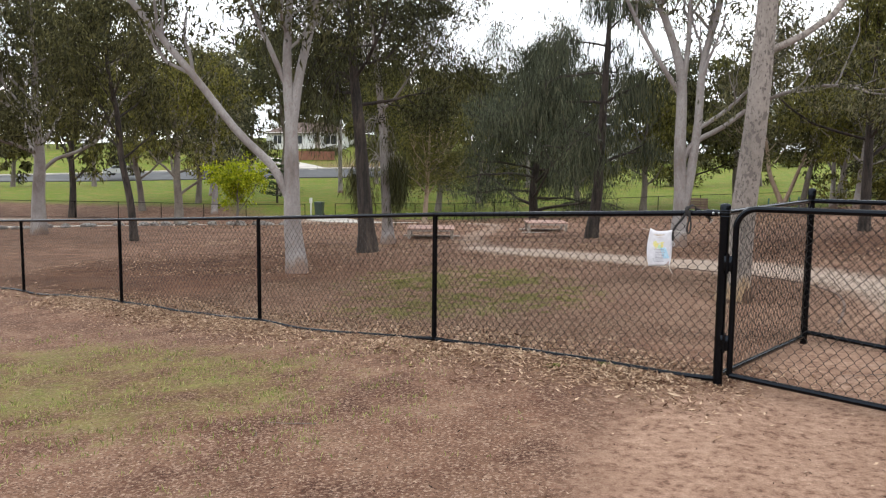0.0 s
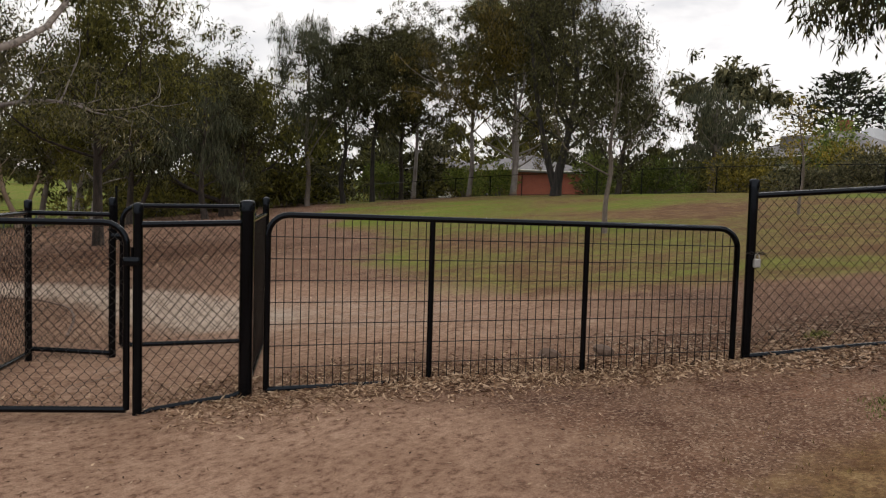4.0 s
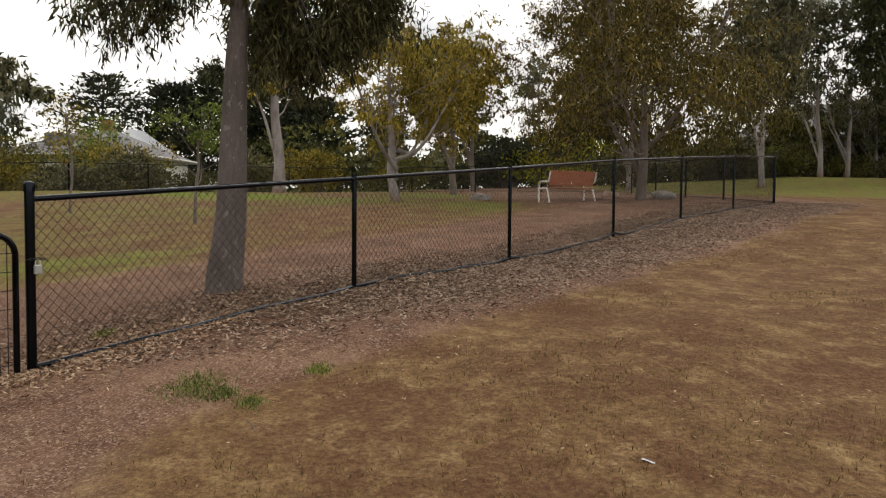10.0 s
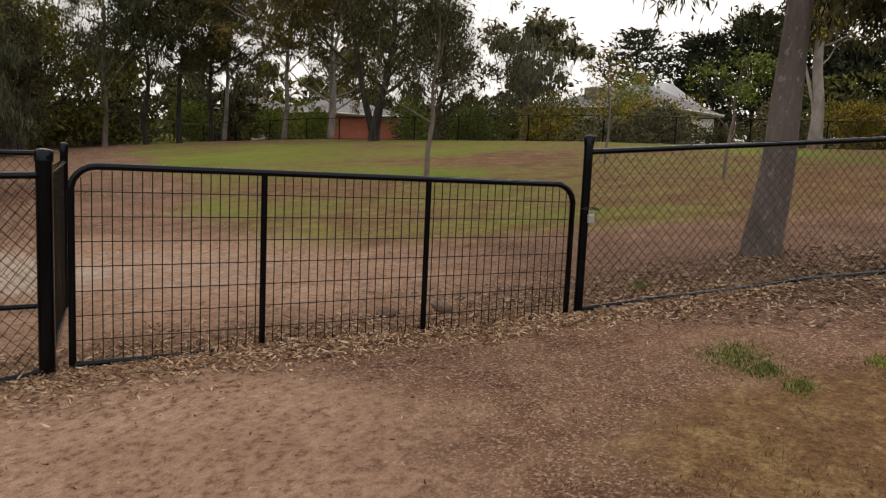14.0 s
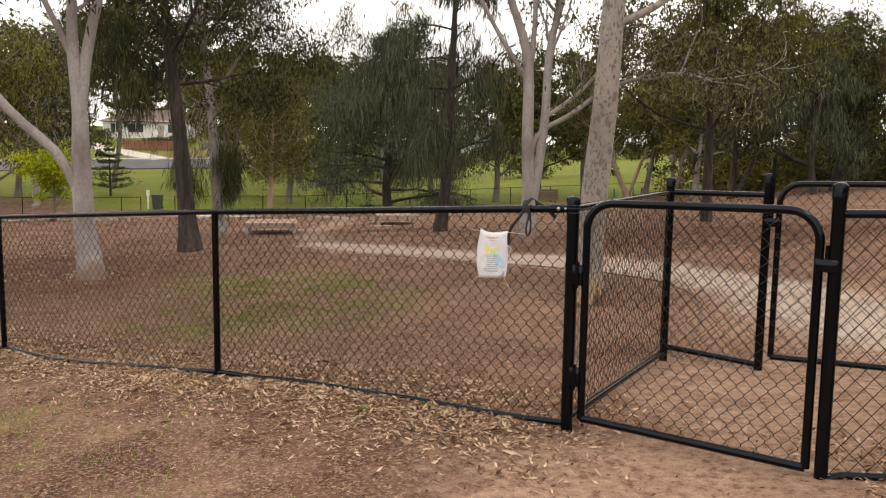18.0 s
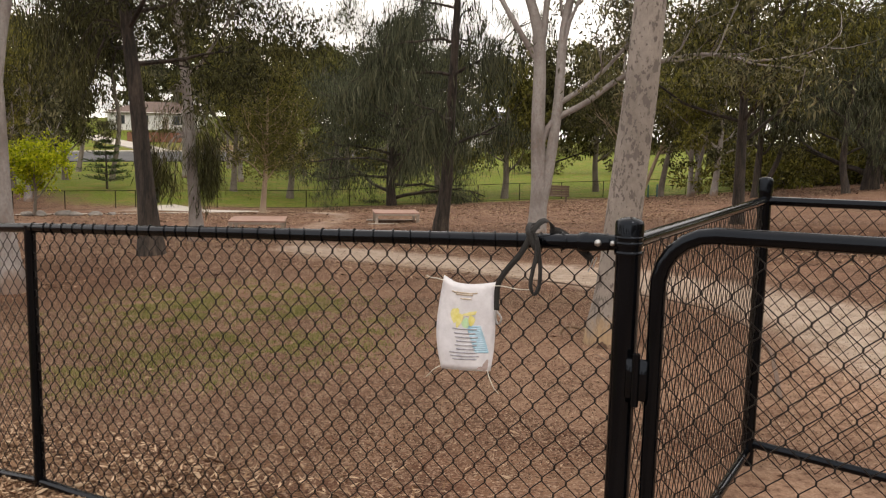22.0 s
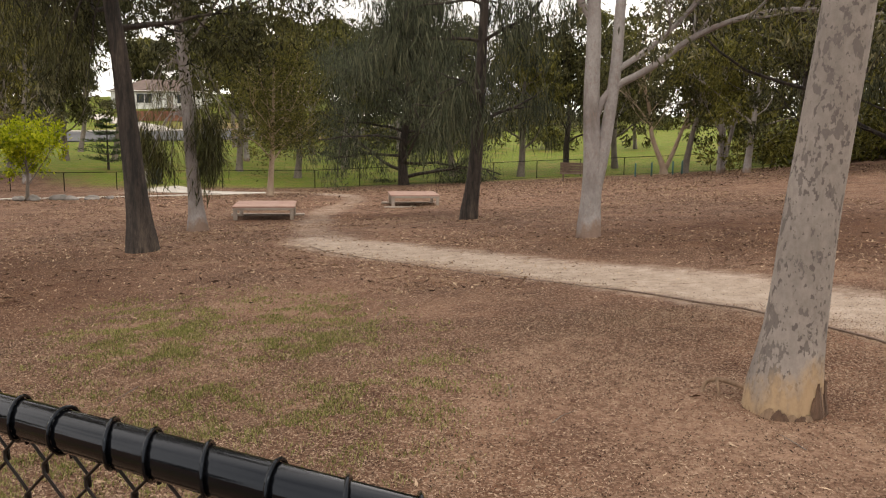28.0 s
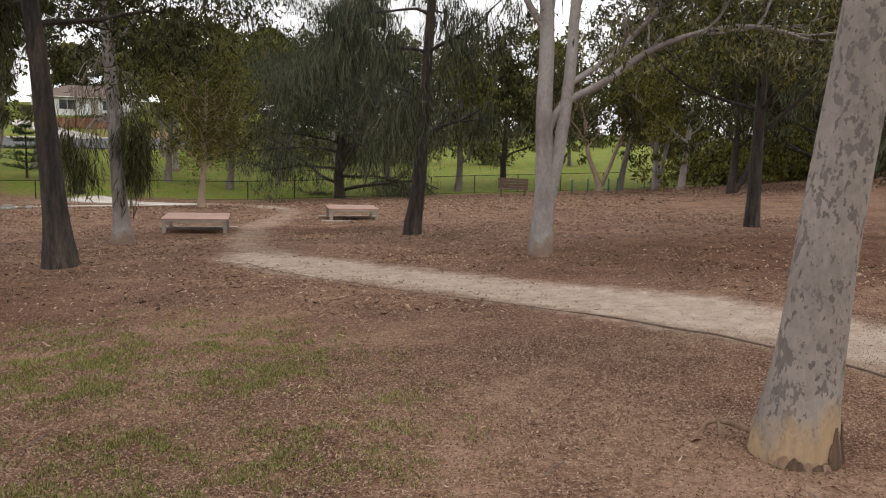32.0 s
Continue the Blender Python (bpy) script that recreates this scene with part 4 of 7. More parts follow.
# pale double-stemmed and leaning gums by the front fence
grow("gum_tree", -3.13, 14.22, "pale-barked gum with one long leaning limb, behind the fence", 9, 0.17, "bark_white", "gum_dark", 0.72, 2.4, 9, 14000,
     trunk=[(0, 0, 0), (-0.08, -0.02, 0.9), (-0.09, -0.02, 1.94), (-0.09, -0.02, 2.66), (-0.15, -0.04, 3.67), (-0.09, -0.02, 4.96), (0.1, 0.1, 7.5)],
     extra=[([(-0.12, -0.03, 1.3), (-0.41, -0.11, 1.94), (-0.98, -0.27, 2.54), (-1.63, -0.44, 3.42), (-2.08, -0.56, 3.99), (-2.6, -0.7, 4.65), (-3.4, -0.9, 5.7)], 0.085, 0.05),
            ([(-0.09, -0.03, 2.5), (0.04, 0.01, 3.47), (0.24, 0.07, 4.38), (0.41, 0.11, 4.99), (0.8, 0.3, 7)], 0.1, 0.05),
            ([(-0.12, -0.04, 3.3), (-0.44, -0.12, 4.06), (-0.76, -0.21, 4.83), (-1.2, -0.3, 6.2)], 0.055, 0.03)], lsize=GUM_L, seed=1, split=True)
grow("dark_trunked_tree", -2.645, 18.97, "dark rough-barked tree leaning slightly, on leaf-strewn ground", 11, 0.19, "bark_dark", "gum_dark", 0.46, 3.0, 13, 16000,
     trunk=[(0, 0, 0), (-0.08, -0.02, 1.2), (-0.2, -0.05, 3.0), (-0.36, -0.07, 4.6), (-0.42, -0.08, 6.2), (-0.3, 0, 9)], lsize=GUM_L, seed=2, split=True, ts=0.968, flare=1.6,
     tufts=[(-1.1, -0.1, 3.3, 0.6, 1.0, 1100, (0.3, 0.014)), (-1.9, 0.4, 3.9, 0.9, 1.0, 1300, (0.3, 0.014)), (-1.5, 0.2, 4.7, 1.2, 0.9, 1600, (0.26, 0.018)), (0.9, 0.1, 4.9, 1.2, 1.0, 700, (0.2, 0.03))])
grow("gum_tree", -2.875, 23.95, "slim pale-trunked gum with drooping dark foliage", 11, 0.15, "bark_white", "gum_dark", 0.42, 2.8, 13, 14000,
     trunk=[(0, 0, 0), (-0.1, -0.02, 1.8), (-0.2, -0.03, 3.8), (-0.39, -0.06, 5.8), (-0.56, -0.08, 7.2), (-0.6, 0, 9.5)], lsize=GUM_L, seed=3, split=True, ts=0.97, flare=1.9,
     tufts=[(-0.85, -0.2, 1.95, 0.5, 0.8, 1300, (0.36, 0.017)), (0.26, 0.06, 1.85, 0.48, 1.0, 1700, (0.36, 0.017)), (0.1, 0.0, 2.6, 0.5, 0.7, 500, (0.4, 0.013)), (-0.56, -0.12, 3.1, 0.9, 0.7, 400, (0.35, 0.013))]
     + [(tx, ty, tz, 1.5, 1.0, 1300, (0.19, 0.03)) for tx, ty, tz in ((1.7, 0.2, 4.9), (2.6, 0.4, 5.4), (1.1, 0.0, 5.8), (-1.8, 0.1, 5.2), (-2.6, 0.3, 5.9))])
grow("she_oak", 3.27, 23.7, "dark she-oak with weeping needle foliage", 11, 0.17, "bark_dark", "needle", 0.3, 2.0, 16, 11000, "she_oak",
     trunk=[(0, 0, 0), (0.15, -0.02, 1.3), (0.22, -0.03, 3.0), (0.3, -0.04, 5.0), (0.38, -0.04, 7.3), (0.4, 0, 10)], lsize=(0.5, 0.02), clump=0.3, seed=4, split=True, rise=0.3, ts=0.954)
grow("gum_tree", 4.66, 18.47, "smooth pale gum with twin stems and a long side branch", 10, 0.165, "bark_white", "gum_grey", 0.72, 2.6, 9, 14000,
     trunk=[(0, 0, 0), (0.03, -0.01, 1.16), (-0.03, 0.01, 2.31), (-0.07, 0.02, 4.1), (-0.44, 0.1, 5.35), (-0.65, 0.14, 5.9), (-0.9, 0.3, 8)],
     extra=[([(0.04, -0.01, 0.6), (0.2, -0.06, 1.55), (0.34, -0.09, 2.9), (0.41, -0.1, 4.4), (0.72, -0.16, 5.82), (1.0, 0, 8)], 0.12, 0.06),
            ([(-0.0, 0, 1.95), (0.25, -0.07, 2.5), (0.86, -0.24, 2.87), (1.45, -0.4, 3.33), (2.11, -0.59, 3.64), (2.93, -0.81, 3.8), (3.59, -1.0, 3.71)], 0.07, 0.03),
            ([(0.36, -0.1, 2.85), (0.84, -0.23, 3.2), (1.26, -0.35, 3.6), (1.9, -0.5, 4.4)], 0.055, 0.03),
            ([(-0.06, 0.01, 3.5), (0.06, -0.01, 4.81), (0.07, -0.02, 5.85), (0.2, 0, 7.6)], 0.07, 0.04),
            ([(-0.1, 0.02, 3.7), (-0.8, 0.18, 4.84), (-1.35, 0.3, 5.92), (-1.9, 0.4, 7.2)], 0.06, 0.03)], lsize=GUM_L, seed=5, split=True, ts=0.947)
grow("spotted_gum", 3.50, 10.07, "spotted gum trunk with a tan scarred foot", 12, 0.145, "bark_spot", "gum_olive", 0.66, 3.0, 9, 7000,
     trunk=[(0, 0, 0), (0.045, -0.02, 0.55), (0.075, -0.03, 1.1), (0.12, -0.055, 1.7), (0.165, -0.08, 2.35), (0.23, -0.1, 3.9), (0.32, -0.1, 6), (0.3, 0, 10)], lsize=GUM_L, seed=6, split=True, sides=28, flare=1.55, by_height=True)
grow("gum_tree", 8.88, 1.4, "tall pinkish-grey gum beside the fence, leaves hanging high", 12, 0.165, "bark_pink", "gum_dark", 0.62, 2.2, 10, 7000,
     trunk=[(0, 0, 0), (0.01, -0.08, 0.7), (0.01, -0.11, 1.5), (0.02, -0.14, 2.3), (0.03, -0.18, 3.05), (0.1, -0.2, 5), (0.2, 0, 10)], lsize=(0.16, 0.026), clump=0.26, seed=7, split=True, sides=20, flare=1.12, lr=0.25, rise=0.05,
     tufts=[(tx, ty, tz + (0.22 if ty > 0 else 0.1), 0.4, 0.5, 800 if ty > 0 else 1300, (0.13, 0.021)) for tx, ty, tz in ((0, 0.5, 2.72), (0.1, 0.85, 2.8), (-0.1, 1.1, 2.55), (0, 0.7, 3.15), (0.2, 0.3, 3.1), (0.1, -0.5, 2.65), (0.1, -0.85, 2.4), (0.2, -1.1, 2.45),
                                                                          (0.1, -1.35, 2.7), (0.2, -1.65, 2.95), (0, -0.7, 3.05), (0.3, -1.2, 3.2))])
grow("dark_trunked_tree", 10.15, 21.5, "slim dark-trunked tree with hanging leaves", 9, 0.13, "bark_dark", "gum_olive", 0.3, 3.4, 20, 24000,
     trunk=[(0, 0, 0), (-0.02, 0, 1.7), (-0.03, 0, 3.2), (0.0, 0, 4.5), (0.1, 0, 8)], lsize=GUM_L, seed=8, split=True)
grow("broadleaf_tree", -3.25, 38.6, "round leafy tree behind the low platform", 7.0, 0.12, "bark_tan", "gum_olive", 0.27, 3.0, 20, 17000,
     trunk=[(0, 0, 0), (0.12, 0, 1.6), (0.22, 0, 3.6), (0.3, 0, 6)], lsize=(0.13, 0.046), clump=0.4, seed=9, hang=0.3)
grow("she_oak", 2.9, 57.0, "broad weeping she-oak, grey-green, foliage near the ground", 14, 0.3, "bark_dark", "needle", 0.05, 6.0, 38, 80000, "she_oak", lsize=(0.38, 0.032), clump=0.6,  seed=10, rise=0.35)
grow("small_tree", -12.3, 37.2, "small lime-green leafy tree beside the rocks", 2.5, 0.06, "bark_brown", "lime", 0.3, 1.9, 14, 4200, lsize=(0.15, 0.085), clump=0.28, seed=11, hang=0.2)
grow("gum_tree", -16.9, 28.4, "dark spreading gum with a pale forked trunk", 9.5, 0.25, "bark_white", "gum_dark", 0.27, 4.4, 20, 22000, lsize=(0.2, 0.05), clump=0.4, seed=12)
grow("gum_tree", -11.5, 25.0, "thin dark tree leaning over leaf litter", 9.5, 0.12, "bark_dark", "gum_dark", 0.3, 3.0, 15, 15000, lsize=(0.2, 0.045), clump=0.4, seed=13, lean=(-0.6, 0))
grow("gum_tree", -18.1, 44, "mid-sized gum with a dense olive crown", 9.5, 0.25, "bark_brown", "gum_olive", 0.22, 4.4, 18, 14000, lsize=(0.26, 0.07), clump=0.45, seed=14)
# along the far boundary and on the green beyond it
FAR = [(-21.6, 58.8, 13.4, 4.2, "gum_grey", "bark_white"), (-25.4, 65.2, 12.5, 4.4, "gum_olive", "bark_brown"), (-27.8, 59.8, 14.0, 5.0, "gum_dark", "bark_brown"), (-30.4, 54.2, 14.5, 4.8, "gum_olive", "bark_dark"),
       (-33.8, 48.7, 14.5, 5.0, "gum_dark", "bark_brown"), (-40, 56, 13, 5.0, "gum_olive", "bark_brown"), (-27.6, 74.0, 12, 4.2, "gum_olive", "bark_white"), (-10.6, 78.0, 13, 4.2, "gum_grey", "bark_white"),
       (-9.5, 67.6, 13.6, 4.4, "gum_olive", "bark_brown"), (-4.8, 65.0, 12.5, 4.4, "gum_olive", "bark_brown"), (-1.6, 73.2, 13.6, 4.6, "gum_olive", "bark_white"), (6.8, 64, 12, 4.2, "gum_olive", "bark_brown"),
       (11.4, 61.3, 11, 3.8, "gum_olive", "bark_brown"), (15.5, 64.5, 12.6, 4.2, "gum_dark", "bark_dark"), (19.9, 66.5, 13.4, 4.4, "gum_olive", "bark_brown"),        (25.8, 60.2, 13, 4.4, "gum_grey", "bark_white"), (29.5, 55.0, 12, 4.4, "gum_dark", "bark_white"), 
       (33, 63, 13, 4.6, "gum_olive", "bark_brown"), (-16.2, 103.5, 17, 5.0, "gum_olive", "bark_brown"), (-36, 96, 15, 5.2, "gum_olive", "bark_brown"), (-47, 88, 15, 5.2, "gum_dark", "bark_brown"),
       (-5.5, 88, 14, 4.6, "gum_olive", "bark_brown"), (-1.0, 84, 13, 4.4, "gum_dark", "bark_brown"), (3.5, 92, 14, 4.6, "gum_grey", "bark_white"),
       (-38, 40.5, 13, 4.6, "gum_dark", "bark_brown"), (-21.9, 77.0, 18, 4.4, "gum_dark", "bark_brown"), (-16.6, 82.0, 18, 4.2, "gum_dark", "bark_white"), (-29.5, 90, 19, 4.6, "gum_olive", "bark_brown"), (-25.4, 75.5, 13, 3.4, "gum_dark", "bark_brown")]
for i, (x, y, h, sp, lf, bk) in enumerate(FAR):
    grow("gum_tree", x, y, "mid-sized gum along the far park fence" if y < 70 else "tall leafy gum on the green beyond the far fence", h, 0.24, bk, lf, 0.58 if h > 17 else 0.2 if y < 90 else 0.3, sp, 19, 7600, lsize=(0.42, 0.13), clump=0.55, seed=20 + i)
BACK_L = (0.3, 0.085)
grow("gum_tree", 19.9, 55.8, "forked pale gum with a dark foot by the far fence", 12, 0.2, "bark_tan", "gum_dark", 0.42, 4.2, 14, 9000, seed=110, lsize=BACK_L, clump=0.5, lr=0.25, flare=1.6,
     trunk=[(0, 0, 0), (-0.15, 0.05, 0.7), (-0.8, 0.3, 2.4), (-1.1, 0.4, 4.4), (-1.5, 0.5, 6.5), (-1.4, 0.5, 11)],
     extra=[([(0, 0, 0.2), (0.35, -0.15, 1.1), (0.9, -0.35, 2.8), (1.6, -0.6, 5.0), (2.2, -0.8, 7.6)], 0.17, 0.07), ([(-0.95, 0.35, 3.2), (-1.8, 0.7, 4.4), (-2.6, 1.0, 5.2)], 0.07, 0.03), ([(0.95, -0.35, 2.9), (1.9, -0.7, 3.7), (2.6, -1.0, 4.2)], 0.07, 0.03)])
grow("gum_tree", 20.9, 54.9, "small leaning gum with a dark foot by the bollards", 9, 0.2, "bark_brown", "gum_olive", 0.38, 2.8, 12, 6500, seed=111, lsize=BACK_L, clump=0.45, flare=1.5, lean=(0.9, -0.4))
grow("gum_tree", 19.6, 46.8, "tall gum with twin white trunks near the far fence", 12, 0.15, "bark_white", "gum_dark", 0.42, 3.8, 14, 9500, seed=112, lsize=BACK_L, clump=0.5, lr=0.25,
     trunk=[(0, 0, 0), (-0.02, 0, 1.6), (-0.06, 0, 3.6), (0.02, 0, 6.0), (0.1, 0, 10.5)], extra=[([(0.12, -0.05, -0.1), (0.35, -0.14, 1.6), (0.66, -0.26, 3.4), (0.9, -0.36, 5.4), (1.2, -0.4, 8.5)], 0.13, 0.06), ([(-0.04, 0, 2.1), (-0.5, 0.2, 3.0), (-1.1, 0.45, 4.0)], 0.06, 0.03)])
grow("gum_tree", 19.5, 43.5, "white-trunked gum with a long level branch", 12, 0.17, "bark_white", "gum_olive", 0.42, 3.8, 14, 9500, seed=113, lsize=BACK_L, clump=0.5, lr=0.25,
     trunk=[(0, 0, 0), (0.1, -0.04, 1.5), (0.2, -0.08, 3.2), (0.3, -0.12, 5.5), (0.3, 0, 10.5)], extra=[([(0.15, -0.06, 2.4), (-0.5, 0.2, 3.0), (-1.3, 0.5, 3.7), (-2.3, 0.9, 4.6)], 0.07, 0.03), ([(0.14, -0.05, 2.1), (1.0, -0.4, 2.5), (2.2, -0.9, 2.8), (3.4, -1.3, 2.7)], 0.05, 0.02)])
grow("dark_trunked_tree", 18.1, 36.2, "dark rough-barked tree with paired stems", 8.5, 0.17, "bark_dark", "gum_dark", 0.36, 3.2, 14, 10000, seed=114, lsize=(0.26, 0.07), clump=0.45, flare=1.5,
     trunk=[(0, 0, 0), (0.0, 0.0, 1.2), (0.06, 0, 2.6), (0.0, 0, 4.4), (0.1, 0, 7.5)], extra=[([(0.1, -0.05, 0.1), (0.45, -0.2, 0.9), (0.85, -0.38, 2.2), (1.1, -0.5, 4.2), (1.3, -0.5, 6.5)], 0.14, 0.05)])
grow("dark_trunked_tree", 20.5, 33.5, "short dark tree with hanging needles", 7, 0.14, "bark_dark", "needle", 0.25, 3.0, 16, 9000, "she_oak", seed=115, lsize=(0.45, 0.026), clump=0.45)
grow("evergreen_tree", 23.0, 35.8, "dense dark evergreen with foliage to the ground", 8.2, 0.3, "bark_dark", "gum_dark", 0.06, 3.2, 30, 22000, lsize=(0.2, 0.06), clump=0.4, seed=40, hang=0.6)
grow("gum_tree", 27.8, 42.3, "leafy gum with a round olive crown", 7.8, 0.24, "bark_dark", "gum_olive", 0.2, 4.0, 20, 10000, lsize=(0.32, 0.09), clump=0.5, seed=41)
EASTN = [(31.3, 39.8, 14, 2.6, "needle", "bark_brown", "she_oak", 0.3, 6500), (33.1, 38.4, 11, 2.4, "gum_dark", "bark_black", "gum", 0.5, 6500), (34.5, 37.2, 11.2, 2.6, "gum_dark", "bark_black", "gum", 0.5, 6500),
         (39.3, 39.5, 12, 3.0, "gum_olive", "bark_dark", "gum", 0.4, 6500), (41, 40, 12.5, 3.4, "gum_grey", "bark_white", "gum", 0.35, 7500), (40.3, 34.1, 15, 4.2, "gum_grey", "bark_white", "gum", 0.25, 8000),
         (41.0, 31.0, 12.5, 4.2, "gum_olive", "bark_white", "gum", 0.25, 9500), (38.0, 28.6, 11.5, 4.0, "gum_brown", "bark_white", "gum", 0.22, 11000)]
for i, (x, y, h, sp, lf, bk, st, c0, nl) in enumerate(EASTN):
    grow("gum_tree" if st == "gum" else "she_oak", x, y, "tall open-crowned tree near the back fence", h, 0.15, bk, lf, c0 * 0.8, sp * 1.4, 22, int(nl * 3.0), st, lsize=(0.23, 0.06) if st == "gum" else (0.45, 0.026), clump=0.42, seed=50 + i, tight=0.6)
grow("gum_tree", 35.5, 23.9, "tall dark gum with a forked black trunk", 14, 0.26, "bark_black", "gum_dark", 0.26, 4.8, 22, 30000, lsize=(0.22, 0.055), clump=0.42, seed=58,
     trunk=[(0, 0, 0), (0.1, -0.2, 1.6), (0.4, -0.5, 3.6), (0.6, -0.7, 6), (0.6, -0.4, 9), (0.4, 0, 13)], extra=[([(0, 0, 0.3), (-0.25, 0.35, 1.8), (-0.5, 0.8, 4), (-0.7, 1.2, 7), (-0.6, 1.6, 10.5)], 0.22, 0.06)])
grow("she_oak", 41.1, 17.8, "rounded grey-green tree behind the back fence", 6.0, 0.16, "bark_brown", "needle", 0.2, 2.4, 20, 6500, "she_oak", lsize=(0.4, 0.03), clump=0.4, seed=59)
grow("gum_tree", 37.0, 21.0, "small dense gum with hanging dark leaves", 7.0, 0.14, "bark_dark", "gum_dark", 0.15, 2.6, 18, 11000, lsize=(0.2, 0.055), clump=0.4, seed=61)
grow("sapling", 16.3, 9.4, "young thin-stemmed gum on the grass", 4.6, 0.05, "bark_brown", "gum_dark", 0.28, 1.7, 16, 4600, lsize=(0.15, 0.034), clump=0.26, seed=60)
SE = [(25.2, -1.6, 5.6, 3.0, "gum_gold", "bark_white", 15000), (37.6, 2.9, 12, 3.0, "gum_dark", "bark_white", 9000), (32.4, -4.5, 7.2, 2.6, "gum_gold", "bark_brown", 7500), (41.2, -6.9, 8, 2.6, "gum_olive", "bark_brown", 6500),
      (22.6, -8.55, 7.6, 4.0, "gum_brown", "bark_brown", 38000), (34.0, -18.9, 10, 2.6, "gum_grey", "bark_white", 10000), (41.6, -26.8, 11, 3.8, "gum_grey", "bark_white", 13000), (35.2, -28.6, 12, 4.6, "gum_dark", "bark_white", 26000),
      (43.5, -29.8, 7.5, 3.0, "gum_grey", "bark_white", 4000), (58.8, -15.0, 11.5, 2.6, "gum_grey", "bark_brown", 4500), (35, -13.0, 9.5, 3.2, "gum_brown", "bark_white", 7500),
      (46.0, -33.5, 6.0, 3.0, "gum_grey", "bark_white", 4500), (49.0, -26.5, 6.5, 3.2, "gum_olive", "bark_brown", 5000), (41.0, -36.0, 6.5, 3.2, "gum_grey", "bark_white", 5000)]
for i, (x, y, h, sp, lf, bk, nl) in enumerate(SE):
    q = np.random.default_rng(900 + i)
    forks = []
    skirt = [(math.cos(k * 0.75) * q.uniform(2.2, 3.6), math.sin(k * 0.75) * q.uniform(2.2, 3.6), q.uniform(1.9, 3.1), 1.5, 1.3, 1000, (0.15, 0.042)) for k in range(9)]
    for k in range(4 if i in (0, 4) else 2):
        az = k * 1.7 + q.uniform(0, 1)
        c, sn = math.cos(az) * sp, math.sin(az) * sp
        forks.append(([(0, 0, 0.7 + 0.3 * k), (c * 0.22, sn * 0.22, 0.28 * h), (c * 0.42, sn * 0.42, 0.42 * h), (c * 0.66, sn * 0.66, 0.66 * h)], 0.075, 0.025))
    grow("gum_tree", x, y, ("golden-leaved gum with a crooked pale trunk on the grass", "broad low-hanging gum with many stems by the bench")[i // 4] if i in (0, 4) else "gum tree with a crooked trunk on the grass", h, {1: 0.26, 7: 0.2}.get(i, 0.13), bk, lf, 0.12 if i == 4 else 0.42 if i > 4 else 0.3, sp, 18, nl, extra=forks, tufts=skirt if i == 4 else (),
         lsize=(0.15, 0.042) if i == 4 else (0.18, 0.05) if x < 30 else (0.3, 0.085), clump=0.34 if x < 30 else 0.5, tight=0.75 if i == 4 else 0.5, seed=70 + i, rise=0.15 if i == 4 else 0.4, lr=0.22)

# ---- background woods ----
WOODS = []
for i, (h, sp, lf, bk, st) in enumerate(((12, 4.2, "gum_dark", "bark_brown", "gum"), (13, 4.0, "gum_olive", "bark_white", "gum"), (11, 4.4, "gum_olive", "bark_brown", "gum"),
                                         (13, 4.2, "gum_grey", "bark_white", "gum"), (9, 4.4, "gum_dark", "bark_dark", "gum"), (10, 3.6, "needle", "bark_dark", "she_oak"))):
    spot = ((-52, 150), (30, 148), (62, 78), (70, 30), (62, -20), (-30, 142))[i]
    WOODS.append(grow("background_tree", *spot, "distant leafy gum closing the view", h, 0.26, bk, lf, 0.12, sp, 12, 3400, st, lsize=(0.8, 0.28) if st == "gum" else (1.2, 0.12), clump=0.75, seed=100 + i, sub=3, lr=0.3))
    tagged(WOODS[-1], group="background trees")
rw = np.random.default_rng(11)
belt = []
for x in np.arange(-120, 125, 8.5):
    belt.append((x + rw.uniform(-3, 3), 143 + rw.uniform(-7, 26), rw.uniform(0.8, 1.15)))
for x in np.arange(-80, 60, 16):
    belt.append((x + rw.uniform(-4, 4), 178 + rw.uniform(-6, 12), rw.uniform(1.0, 1.3)))
for k in range(6):
    a = radians(34 + k * 4.4)
    r = 72 + rw.uniform(-7, 20)
    belt.append((r * math.sin(a), r * math.cos(a), rw.uniform(0.4, 0.6)))
for k in range(13):
    a = radians(58 + k * 4.4)
    r = 84 + rw.uniform(-6, 20)
    belt.append((r * math.sin(a), r * math.cos(a), rw.uniform(0.38, 0.58) * (1.0 if k < 8 else 1.45)))
for k in range(16):
    a = radians(122 + k * 4.0)
    r = (84 if k < 5 else 50) + rw.uniform(-5, 20)
    belt.append((r * math.sin(a), r * math.cos(a), rw.uniform(0.75, 1.05) * (0.8 if k < 5 else 1.0)))
# unseen trees behind the camera, added only for light and reflections
for k in range(8):
    a = radians(195 + k * 15.0)
    r = 52 + rw.uniform(-8, 18)
    belt.append((r * math.sin(a), r * math.cos(a), rw.uniform(0.8, 1.1)))
belt += [(-55, 85, 0.9), (36, 78, 0.5), (48, 70, 0.45), (28, 86, 0.75), (44, 92, 0.6), (-64, 62, 0.9), (-50, 48, 0.8), (40, 62, 0.45)]
belt += [(58 * math.sin(radians(a)), 58 * math.cos(radians(a)), 0.42 + 0.06 * (a % 3)) for a in (114, 117, 121, 125, 128, 131, 134)]
belt += [(62, 66, 0.8), (69, 61, 0.7), (76, 55, 0.85), (82, 50, 0.75)]
belt += [(-42, 157, 1.0), (-36, 163, 1.2), (-30, 158, 1.05), (-24, 162, 1.15)]
